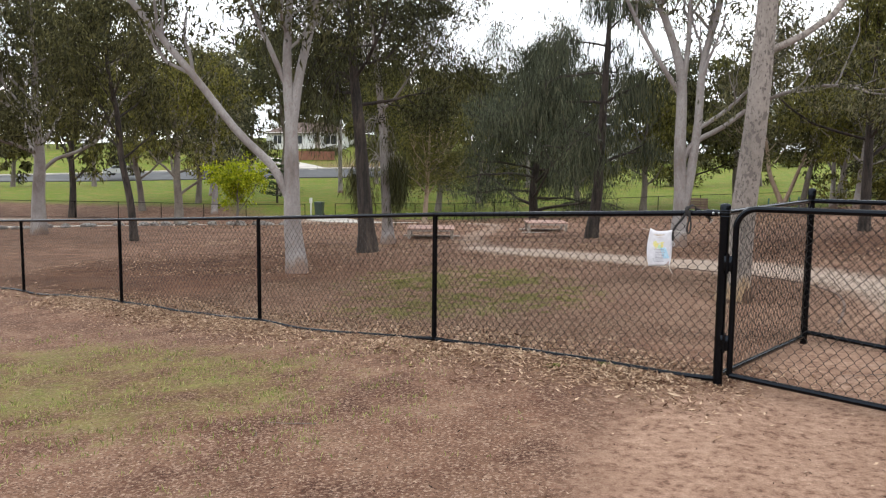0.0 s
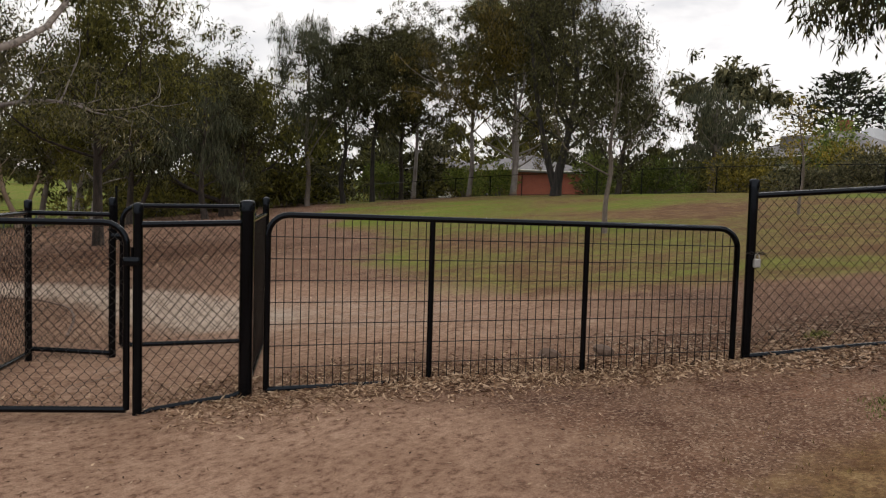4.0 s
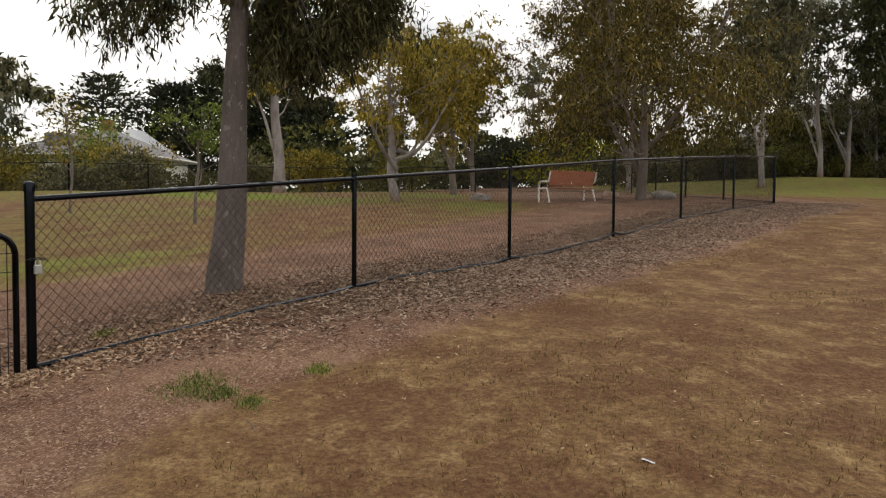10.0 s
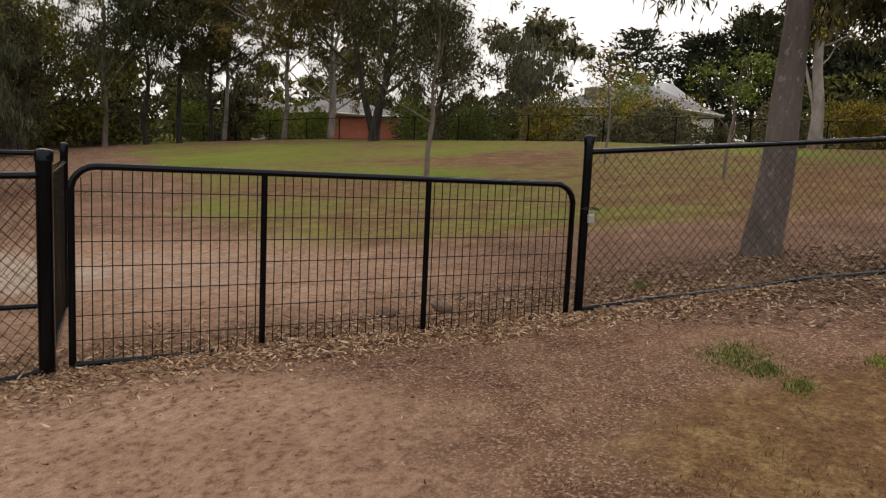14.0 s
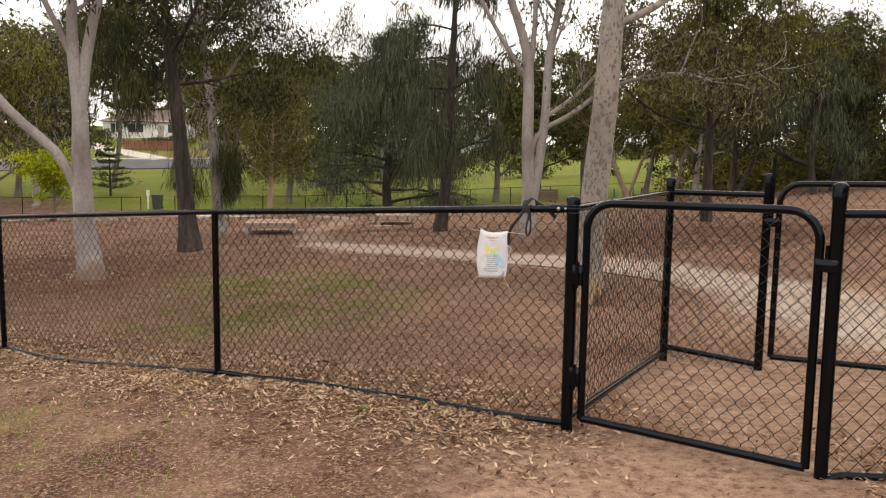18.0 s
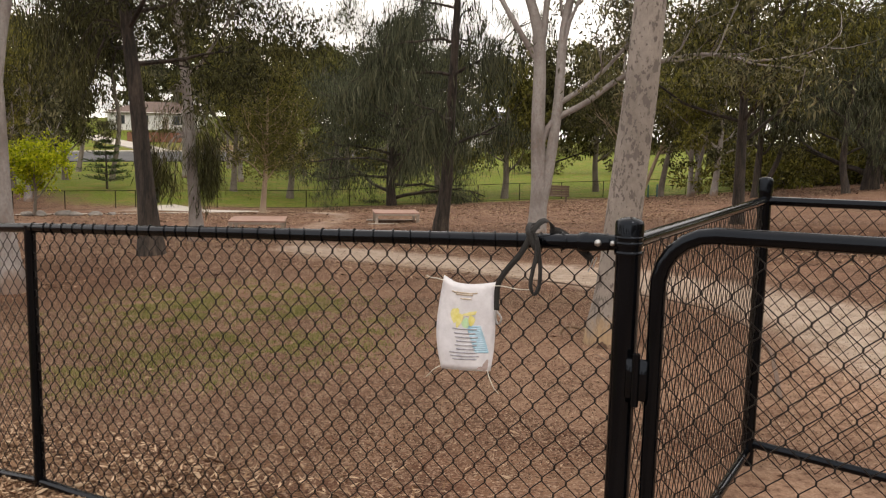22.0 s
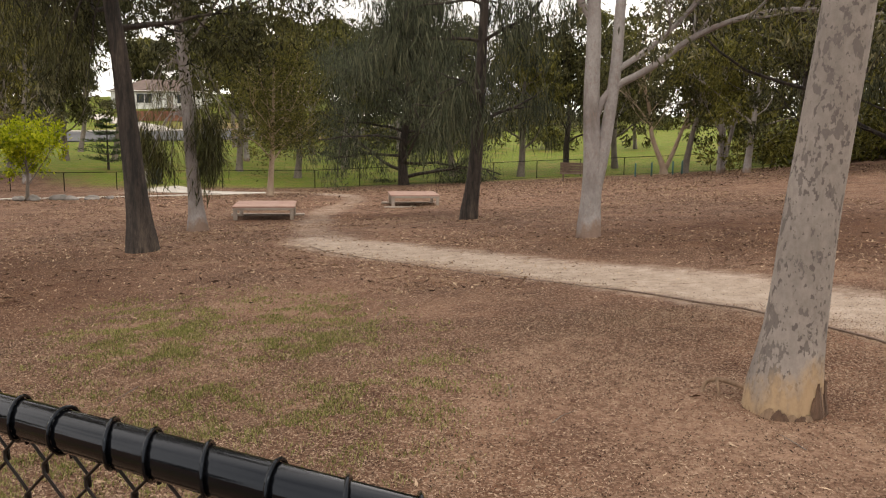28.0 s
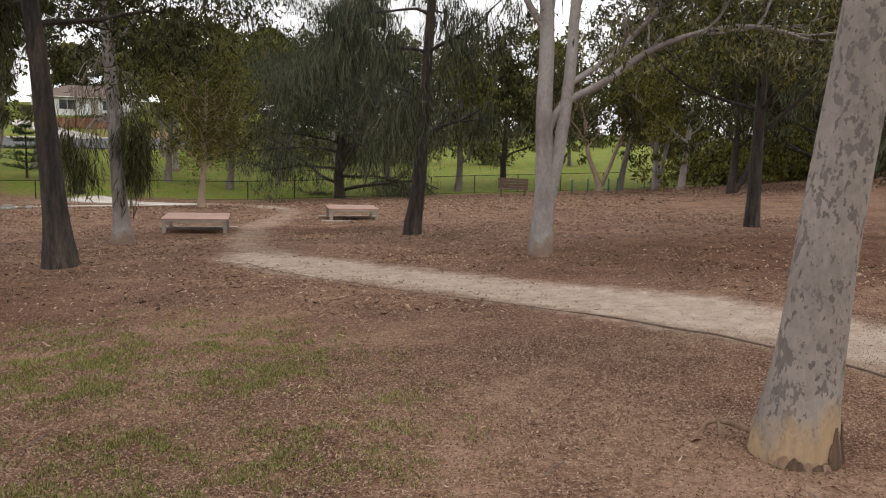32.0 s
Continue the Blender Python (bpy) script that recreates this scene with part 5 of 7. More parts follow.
for i, (x, y, sc) in enumerate(belt):
    if -48 < x < -18 and 120 < y < 152:
        continue
    copy_thing(WOODS[int(rw.integers(0, 6))], pose(x, y, float(ground_z(x, y)), 0, 0, rw.uniform(0, 360)) @ Matrix.Scale(sc, 4))


def bush(name, x, y, label, w, h, leaf, n, lsize, seed, category="shrub"):
    """A mound of leaves on many stems."""
    rng = np.random.default_rng(seed)
    z = float(ground_z(x, y))
    root = empty(name, x, y, z, label=label, category=category)
    st = Acc()
    lobes = rng.normal(0, 1, (14, 3)) * [w * 0.24, w * 0.24, 0] + [0, 0, 0]
    lobes[:, 2] = h * rng.uniform(0.16, 0.82, 14)
    for q in lobes:
        sweep(st, smooth_line([(q[0] * 0.15, q[1] * 0.15, -0.1), (q[0] * 0.5, q[1] * 0.5, q[2] * 0.5), tuple(q)], 6), np.linspace(0.03, 0.01, 6), 5, cap=False)
    ob_from(st, "stem", M["bark_brown"], root)
    d = unit(rng.normal(size=(n, 3)))
    c = lobes[rng.integers(0, 14, n)] + d * (rng.uniform(0.4, 1.0, (n, 1)) ** 0.5) * [w * 0.24, w * 0.24, h * 0.24]
    c[:, 2] = np.maximum(c[:, 2], 0.08)
    ob_from(leaf_cloud(Acc(), c, d + rng.normal(0, 0.5, (n, 3)) + [0, 0, 0.15], *lsize, rng), "foliage", M[leaf], root, smooth=False)
    return root


SHRUBS = [(40.0, 16, 4.4, 2.5, "gum_gold"), (40.5, 12.2, 4.0, 1.2, "gum_grey"), (41.5, 9.7, 3.8, 2.0, "gum_grey"), (41, 21, 2.6, 2.2, "fresh"), (43, 26, 3.0, 2.6, "fresh"), (44, 5, 3.2, 2.4, "gum_grey"),
          (43, 1, 2.8, 2.2, "gum_gold"), (44, -3, 3.0, 2.0, "gum_olive"), (42, 33, 3.0, 2.6, "fresh"), (44, 37.5, 2.6, 2.4, "fresh"), (41, 43, 3.0, 2.8, "fresh"), (38, 51, 3.6, 3.0, "fresh"),
          (40, -15, 3.4, 2.2, "gum_dark"), (44, -22, 3.2, 2.0, "gum_dark"), (47, -27, 3.2, 2.0, "fresh"), (49.3, -31.0, 6.0, 1.7, "gum_dark"), (46.5, -34.5, 6.0, 1.7, "gum_dark"), (52, -27.5, 5.0, 1.8, "gum_olive"), (46, 12, 4.0, 3.0, "gum_gold"), (48, 18, 4.0, 3.4, "gum_olive"), (34, 57, 4, 3, "gum_dark"),
          (30, 61, 4, 2.6, "gum_olive"), (-39.5, 130, 3, 2.2, "gum_dark"), (-31, 129, 2.6, 1.0, "gum_olive"), (-27.5, 128.5, 3.4, 1.6, "gum_dark"), (-21, 128, 4.6, 2.8, "gum_olive")]
for i, (x, y, w, h, lf) in enumerate(SHRUBS):
    bush("shrub", x, y, "leafy garden shrub beyond the back fence", w, h, lf, 2600, (0.22, 0.08), 300 + i)
grow("sapling", 17.79, 3.22, "slim staked sapling with sparse light-green leaves", 2.8, 0.025, "bark_brown", "fresh", 0.3, 0.9, 11, 900, lsize=(0.11, 0.05), clump=0.2, seed=62, hang=0.3)
grow("sapling", 21.7, 6.97, "slim young tree with sparse leaves on the grass", 3.0, 0.025, "bark_brown", "gum_gold", 0.3, 0.9, 10, 700, lsize=(0.12, 0.04), clump=0.22, seed=63, hang=0.3)
bush("small_tree", 54.5, 15.5, "leafy lime-green tree beside the tiled roof", 4.5, 5.2, "fresh", 2600, (0.3, 0.13), 351, "tree")
HEDGE = bush("conifer_hedge", 47.5, -10.0, "dark clipped conifer hedge with yellow tips", 8, 3.2, "conifer", 6000, (0.3, 0.1), 352, "hedge")
bush("golden_conifer", 46.0, -12.5, "low golden conifer by the dark hedge", 5, 3.0, "lime", 1500, (0.22, 0.08), 353)


def tiered(name, x, y, label, height, spread, leaf, tiers, n, seed, lsize, flat=0.12, bare=0.15, umbrella=False):
    """A conifer with layered boughs."""
    rng = np.random.default_rng(seed)
    root = empty(name, x, y, float(ground_z(x, y)), label=label, category="tree")
    tr, lv = Acc(), Acc()
    sweep(tr, [(0, 0, -0.3), (0, 0, height * 0.5), (0, 0, height)], [height * 0.022 + 0.03, height * 0.015 + 0.01, 0.02], 8)
    for i in range(tiers):
        f = bare + (0.97 - bare) * i / (tiers - 1)
        reach = spread * ((1 - f) ** 0.8 + 0.1 if not umbrella else 0.35 + 0.65 * math.sin(math.pi * min(1.0, 0.15 + 0.85 * (f - bare) / (1 - bare))))
        for k in range(6):
            az = k * math.pi / 3 + i * 0.5 + rng.uniform(-0.3, 0.3)
            ln = reach * rng.uniform(0.65, 1.15)
            p0 = np.array([0, 0, f * height])
            p1 = p0 + [ln * math.cos(az), ln * math.sin(az), ln * rng.uniform(0.05, 0.3)]
            sweep(tr, line_pts(p0, p1, 4), np.linspace(height * 0.006 + 0.008, 0.006, 4), 5, cap=False)
            m = max(4, int(n / tiers / 6))
            t = rng.uniform(0.25, 1.05, (m, 1))
            c = p0 + (p1 - p0) * t + rng.normal(0, 1, (m, 3)) * [0.16 * ln, 0.16 * ln, flat * 0.6]
            leaf_cloud(lv, c, rng.normal(0, 0.5, (m, 3)) + unit(p1 - p0) + [0, 0, 0.35], *lsize, rng)
    ob_from(tr, "trunk", M["bark_dark"], root)
    ob_from(lv, "crown", M[leaf], root, smooth=False)
    return root


tiered("norfolk_pine", -18.6, 65.5, "young tiered pine on the green field", 3.6, 2.0, "pine", 7, 2000, 400, (0.26, 0.06), 0.05)
for i, (x, y, h, sp) in enumerate(((79.7, 22.5, 11.0, 4.4), (83.0, 16.5, 10.5, 4.4), (81.5, 11.5, 12.0, 5.0), (82.5, 7.0, 12.0, 5.2), (80.5, 2.5, 8.5, 4.6))):
    tiered("cypress", x, y, "tall dark cypress with flat layered boughs", h, sp, "conifer", 11, (2200, 4500)[i > 0] if i < 2 else 8000, 401 + i, (0.6, 0.22), 0.4, 0.4 if i < 2 else 0.1, True)
# undergrowth that closes the view below the crowns
UNDER = [bush("undergrowth", *s, 7, 3.6, lf, 2000, (0.45, 0.18), 360 + k) for k, (s, lf, lb) in enumerate(
    (((50, 44, "dense olive undergrowth beyond the fence"), "gum_olive", 0), ((52, 30, "dense dark undergrowth beyond the fence"), "gum_dark", 0), ((56, -4, "dense grey-green undergrowth beyond the fence"), "gum_grey", 0)))]
ru = np.random.default_rng(12)
for k in range(46):
    a = radians(36 + k * 2.45)
    r = (64 if k < 12 else 58) + ru.uniform(-5, 12) + (22 if 48 < 36 + k * 2.45 < 60 or 67 < 36 + k * 2.45 < 81 else 0)
    x, y = r * math.sin(a), r * math.cos(a)
    copy_thing(UNDER[k % 3], pose(x, y, float(ground_z(x, y)), 0, 0, ru.uniform(0, 360)) @ Matrix.Scale(ru.choice([0.42, 0.6, 0.8, 1.15]) * ru.uniform(0.85, 1.15) * (0.5 if 117 < 36 + k * 2.45 < 134 else 1.0), 4))
for x, y in ((-9, 97), (-4, 99), (1, 97), (6, 95), (12, 92), (19, 90)):
    copy_thing(UNDER[0], pose(x, y, float(ground_z(x, y)), 0, 0, ru.uniform(0, 360)) @ Matrix.Scale(ru.uniform(0.7, 1.1), 4))
for k in range(11):
    a = radians(99 + k * 2.4)
    r = 50 + ru.uniform(0, 9)
    x, y = r * math.sin(a), r * math.cos(a)
    copy_thing(UNDER[k % 3], pose(x, y, float(ground_z(x, y)), 0, 0, ru.uniform(0, 360)) @ Matrix.Scale(ru.uniform(0.5, 0.85), 4))
for k, (x, y) in enumerate(((26.0, 50.5), (28.0, 53.5), (28.6, 48.6), (31.2, 50.6), (30.5, 46.2), (33.2, 48.4), (32.0, 57.0), (35.5, 54.0), (31.5, 42.5), (34.6, 45.0), (37.5, 50.0))):
    copy_thing(UNDER[k % 2], pose(x, y, float(ground_z(x, y)), 0, 0, ru.uniform(0, 360)) @ Matrix.Scale(ru.uniform(0.62, 0.95), 4))
for k in range(5):
    a = radians(67 + k * 3.2)
    x, y = 53 * math.sin(a), 53 * math.cos(a)
    copy_thing(UNDER[k % 3], pose(x, y, float(ground_z(x, y)), 0, 0, ru.uniform(0, 360)) @ Matrix.Scale(ru.uniform(0.4, 0.6), 4))
for k in range(15):
    x, y = -62 + k * 8.2 + ru.uniform(-2, 2), 121 + ru.uniform(0, 4)
    if -47 < x < -16:
        continue
    copy_thing(UNDER[k % 3], pose(x, y, float(ground_z(x, y)), 0, 0, ru.uniform(0, 360)) @ Matrix.Scale(ru.uniform(0.6, 0.9), 4))

# ---- far boundary fences ----
def far_fence(label, line, spacing=3.0, h=1.2):
    f = empty("boundary_fence", label=label, category="fence", group="park boundary fences")
    pts = []
    for (ax, ay), (bx, by) in zip(line[:-1], line[1:]):
        n = max(1, int(round(math.hypot(bx - ax, by - ay) / spacing)))
        for k in range(n):
            pts.append((ax + (bx - ax) * k / n, ay + (by - ay) * k / n))
    pts.append(line[-1])
    zs = [float(ground_z(*p)) for p in pts]
    a = Acc()
    sweep(a, [(0, 0, -0.2), (0, 0, h * 0.5), (0, 0, h + 0.02)], 0.03, 6)
    me = a.mesh("post")
    mesh = Acc()
    for p, z in zip(pts, zs):
        o = ob_from(me, "post", M["black"], f)
        o.location = (p[0], p[1], z)
    for (p, z), (q, y) in zip(list(zip(pts, zs))[:-1], list(zip(pts, zs))[1:]):
        tube_ob("top_rail", [(*p, z + h), (*q, y + h)], 0.022, f, sides=6)
        chain_link(mesh, (*p, z + 0.03), (*q, y + 0.03), h - 0.05, h - 0.05, w=0.09, r=0.0016)
        sweep(mesh, [(*p, z + 0.05), (*q, y + 0.05)], 0.012, 4)
    ob_from(mesh, "chain_mesh", M["wire"], f)
    return f


far_fence("low black mesh fence along the green field", [(-60, 50), (-33, 53.5), (-15, 56), (-13.8, 56.2)])
far_fence("low black mesh fence along the green field", [(-11.6, 56.4), (0, 57.8), (12, 58.5), (24, 58), (34, 56), (39.5, 53)])
far_fence("black mesh back fence below garden shrubs", [(39.5, 53), (39.5, 46), (38, 30.4), (35.2, 18.7), (36, 11.6), (40, -0.5), (34.5, -12), (18.91, -10.54)])

# ---- road, houses, cars ----
def sheet_z(x, y):
    """Height of the ground sheet between its corners."""
    i = np.clip(np.searchsorted(gx, x) - 1, 0, nx - 2)
    j = np.clip(np.searchsorted(gy, y) - 1, 0, ny - 2)
    a, b = (x - gx[i]) / (gx[i + 1] - gx[i]), (y - gy[j]) / (gy[j + 1] - gy[j])
    return (Z[i, j] * (1 - a) + Z[i + 1, j] * a) * (1 - b) + (Z[i, j + 1] * (1 - a) + Z[i + 1, j + 1] * a) * b


def strip(name, line, w, lift, material, label, thick=0.06):
    """A ribbon that follows the ground."""
    p = smooth_line([(x, y, 0) for x, y in line], 60)[:, :2]
    t = unit(np.gradient(p, axis=0))
    nrm = np.stack([-t[:, 1], t[:, 0]], 1)
    rows = [p + nrm * s for s in (-w / 2, -w / 2, -w / 6, w / 6, w / 2, w / 2)]
    z = [sheet_z(r[:, 0], r[:, 1]) + lift - (thick + 0.1 if k in (0, 5) else 0) for k, r in enumerate(rows)]
    v = np.stack([np.column_stack([r, q]) for r, q in zip(rows, z)], 1).reshape(-1, 3)
    n, m = len(p), 6
    I2, J2 = np.meshgrid(np.arange(n - 1), np.arange(m - 1), indexing="ij")
    f = np.stack([I2 * m + J2, I2 * m + J2 + 1, (I2 + 1) * m + J2 + 1, (I2 + 1) * m + J2], -1).reshape(-1, 4)
    return tagged(ob_from(Acc().add(v, f), name, material, smooth=False), label, name, kind="structure")


strip("road", [(-140, 100), (-60, 107), (-28, 111.5), (-10, 115.5), (2, 123), (9, 138)], 8.0, 0.14, M["asphalt"], "grey asphalt street beyond the green field")
strip("kerb", [(-140, 104.2), (-60, 111.3), (-28, 115.8), (-12, 119.5), (-2, 126), (5, 139)], 0.5, 0.28, M["concrete"], "pale concrete kerb along the street")
strip("pavement", [(-27.0, 115.8), (-29.5, 118.2), (-33.5, 121.4), (-38.5, 125.5), (-41, 129)], 2.8, 0.16, M["concrete"], "pale concrete driveway rising to the houses")

strip("path", [(-60, 34), (-45, 36), (-24, 38.5), (-14, 42.5), (-8.5, 46), (-6, 50), (-10, 54), (-12.7, 57)], 2.6, 0.03, M["path_pale"], "pale crushed-rock path behind the rocks")


def house(name, x, y, rz, w, d, h, rise, wall, roof, label, windows, chimney=None, base=None, door=True, porch=False):
    """A one-storey house: walls with window openings drawn proud, hip roof with eaves."""
    z = float(gz(x, y)) if base is None else base
    root = empty(name, x, y, z, rz, label=label, category="house")
    wa = Acc()
    box(wa, (-w / 2, -d / 2, -1.5), (w / 2, d / 2, h))
    ob_from(wa, "wall", M[wall], root, smooth=False)
    e, k = 0.5, min(w, d) / 2
    W, D = w / 2 + e, d / 2 + e
    ra = Acc()
    low = [(-W, -D, h - 0.12), (W, -D, h - 0.12), (W, D, h - 0.12), (-W, D, h - 0.12)]
    low2 = [(a, b, c + 0.16) for a, b, c in low]
    ridge = [(-(W - k), 0, h + rise), (W - k, 0, h + rise)] if W >= D else [(0, -(D - k), h + rise), (0, D - k, h + rise)]
    v = low + low2 + ridge
    quads = [(0, 3, 2, 1), (0, 1, 5, 4), (1, 2, 6, 5), (2, 3, 7, 6), (3, 0, 4, 7)]
    if W >= D:
        quads += [(4, 5, 9, 8), (6, 7, 8, 9)]
        tri = [(5, 6, 9), (7, 4, 8)]
    else:
        quads += [(5, 6, 9, 8), (7, 4, 8, 9)]
        tri = [(4, 5, 8), (6, 7, 9)]
    ra.add(v, quads)
    ra.f.append(np.array(tri))
    ob_from(ra, "roof", M[roof], root, smooth=False)
    gu = Acc()
    for a, b in ((0, 1), (1, 2), (2, 3), (3, 0)):
        sweep(gu, [low2[a], low2[b]], 0.07, 6)
    ob_from(gu, "gutter", M["white_metal"], root)
    for u, side, ww, hh in windows:
        yy = -d / 2 if side == "f" else d / 2
        sgn = -1 if side == "f" else 1
        fa = Acc()
        for lo, hi in (((u - ww / 2 - 0.08, 0, 0.9 - 0.08), (u + ww / 2 + 0.08, 0.1, 0.9)), ((u - ww / 2 - 0.08, 0, 0.9 + hh), (u + ww / 2 + 0.08, 0.1, 0.98 + hh)),
                       ((u - ww / 2 - 0.08, 0, 0.9), (u - ww / 2, 0.1, 0.9 + hh)), ((u + ww / 2, 0, 0.9), (u + ww / 2 + 0.08, 0.1, 0.9 + hh)), ((u - 0.03, 0, 0.9), (u + 0.03, 0.1, 0.9 + hh))):
            box(fa, (lo[0], yy + sgn * 0.1 if sgn < 0 else yy, lo[2]), (hi[0], yy if sgn < 0 else yy + 0.1, hi[2]))
        fr = ob_from(fa, "window", M["white_metal"], root, smooth=False)
        ga = Acc()
        box(ga, (u - ww / 2, yy - 0.04, 0.9), (u + ww / 2, yy + 0.04, 0.9 + hh))
        ob_from(ga, "pane", M["dark_glass"], fr, smooth=False)
    if door:
        da = Acc()
        box(da, (w * 0.12, -d / 2 - 0.06, 0), (w * 0.12 + 0.95, -d / 2, 2.1), bevel=0.02)
        ob_from(da, "door", M["grey_wood"], root, smooth=False)
    if chimney:
        ca = Acc()
        cx, cy, ct = chimney
        box(ca, (cx - 0.35, cy - 0.35, h), (cx + 0.35, cy + 0.35, ct))
        box(ca, (cx - 0.43, cy - 0.43, ct), (cx + 0.43, cy + 0.43, ct + 0.2))
        ob_from(ca, "chimney", M["brick"], root, smooth=False)
    if porch:
        pr = Acc()
        box(pr, (-w / 2, -d / 2 - 2.4, h - 0.35), (w / 2, -d / 2 - e, h - 0.2))
        ob_from(pr, "porch_roof", M["roof_white"], root, smooth=False)
        for k in range(5):
            pa = Acc()
            box(pa, (-w / 2 + 0.1 + k * (w - 0.3) / 4, -d / 2 - 2.3, -1.0), (-w / 2 + 0.22 + k * (w - 0.3) / 4, -d / 2 - 2.18, h - 0.35))
            ob_from(pa, "porch_post", M["white_wall"], root, smooth=False)
    return root


house("house", -34, 140, 0, 14, 9, 2.7, 2.1, "white_wall", "roof_brown", "white house with a brown hip roof above the street", [(-5, "f", 1.4, 1.4), (-1.8, "f", 2.4, 1.4), (4.4, "f", 2.2, 1.4)], base=4.7)
house("house", 22, 146, 0, 16, 9, 3.2, 2.0, "white_wall", "roof_white", "pale house with a light metal roof among trees", [(-4, "f", 2.2, 1.4), (5, "f", 2.0, 1.4)], base=4.6)
house("house", 61, 46.5, -122, 17, 8, 3.0, 1.6, "brick", "roof_grey", "red-brick house behind the back fence", [(-5, "b", 2.0, 1.2), (1, "b", 2.2, 1.2), (5, "f", 2.0, 1.2), (-2, "f", 1.8, 1.2)], base=1.4)
house("house", 62, 57, -122, 10, 8, 3.0, 2.0, "white_wall", "roof_grey", "cream house with a grey tile roof", [(-2, "f", 1.6, 1.2), (2.6, "b", 1.6, 1.2)], base=1.6)
house("house", 59, 17.0, -105, 9.5, 8, 2.7, 2.0, "white_wall", "roof_grey", "house with a grey tiled hip roof behind shrubs", [(-3, "f", 2, 1.2), (3, "f", 2, 1.2)], base=2.5)
house("house", 74, 18.0, -105, 4.6, 6, 4.2, 2.6, "white_wall", "roof_white", "taller house with a pale metal roof and brick chimney", [(-1.5, "f", 1.4, 1.4), (1.5, "f", 1.4, 1.4)], chimney=(-1.7, -1.8, 7.2), base=2.0)
house("house", 54.5, -34.3, -122, 9, 7, 3.0, 2.6, "white_wall", "roof_grey", "white weatherboard house with a posted porch", [(-3.0, "f", 1.8, 1.3), (0, "f", 1.6, 1.3), (3.4, "f", 1.4, 1.3)], base=4.2, porch=True)
cool = empty("roof_cooler", 57.2, 19.0, 5.9, -105, label="boxy evaporative cooler on a tiled roof", category="air conditioner")
ca = Acc()
box(ca, (-0.7, -0.7, 0), (0.7, 0.7, 0.9), bevel=0.08)
ob_from(ca, "casing", M["roof_grey"], cool, smooth=False)
wa = Acc()
for i in range(8):
    for j in range(5):
        box(wa, (i * 1.02, 0, j * 0.28 - 0.6), (i * 1.02 + 1.0, 0.4, j * 0.28 - 0.34))
rt = ob_from(wa, "retaining_wall", M["old_brick"], smooth=False)
rt.matrix_world = pose(-34.6, 124.0, 3.3)
tagged(rt, "low red-brick garden wall above the street", "wall")


def car(x, y, rz, paint, label):
    z = float(gz(x, y)) + 0.06
    root = empty("parked_car", x, y, z, rz, label=label, category="car", group="cars in the street")
    prof = [(-2.15, 0.35), (-2.2, 0.62), (-2.1, 0.9), (-1.35, 0.98), (-0.75, 1.4), (0.55, 1.43), (1.25, 0.98), (1.95, 0.88), (2.18, 0.66), (2.18, 0.35)]
    a = Acc()
    n = len(prof)
    v = [(px, s * (0.86 if pz < 1.0 else 0.68), pz) for s in (-1, 1) for px, pz in prof]
    a.add(v, [(i, (i + 1) % n, n + (i + 1) % n, n + i) for i in range(n)])
    a.add(v, np.array([list(range(n))[::-1]]))
    a.add(v, np.array([[n + i for i in range(n)]]))
    ob_from(a, "body", M[paint], root, smooth=False)
    for s in (-1, 1):
        g = Acc()
        q = [(-1.2, 0.99), (-0.68, 1.36), (0.5, 1.38), (1.05, 0.99)]
        g.add([(px, s * (0.80 if pz > 1.2 else 0.875), pz) for px, pz in q] + [(px, s * (0.6 if pz > 1.2 else 0.7), pz) for px, pz in q],
              [(0, 1, 2, 3), (4, 7, 6, 5), (0, 4, 5, 1), (1, 5, 6, 2), (2, 6, 7, 3), (3, 7, 4, 0)])
        ob_from(g, "side_window", M["dark_glass"], root, smooth=False)
        for px in (-1.35, 1.35):
            w = Acc()
            sweep(w, [(px, s * 0.66, 0.31), (px, s * 0.7, 0.31), (px, s * 0.88, 0.31), (px, s * 0.9, 0.31)], [0.26, 0.31, 0.31, 0.27], 16)
            wh = ob_from(w, "wheel", M["rubber"], root)
            r = Acc()
            sweep(r, [(px, s * 0.895, 0.31), (px, s * 0.91, 0.31)], [0.19, 0.17], 14)
            ob_from(r, "rim", M["galv"], wh)
    for s in (-0.6, 0.6):
        hl = Acc()
        box(hl, (-2.23, s - 0.16, 0.66), (-2.12, s + 0.16, 0.8), bevel=0.03)
        ob_from(hl, "headlight", M["white_metal"], root, smooth=False)
    return root


car(-52, 104.5, 8, "car_silver", "silver car standing in the street")

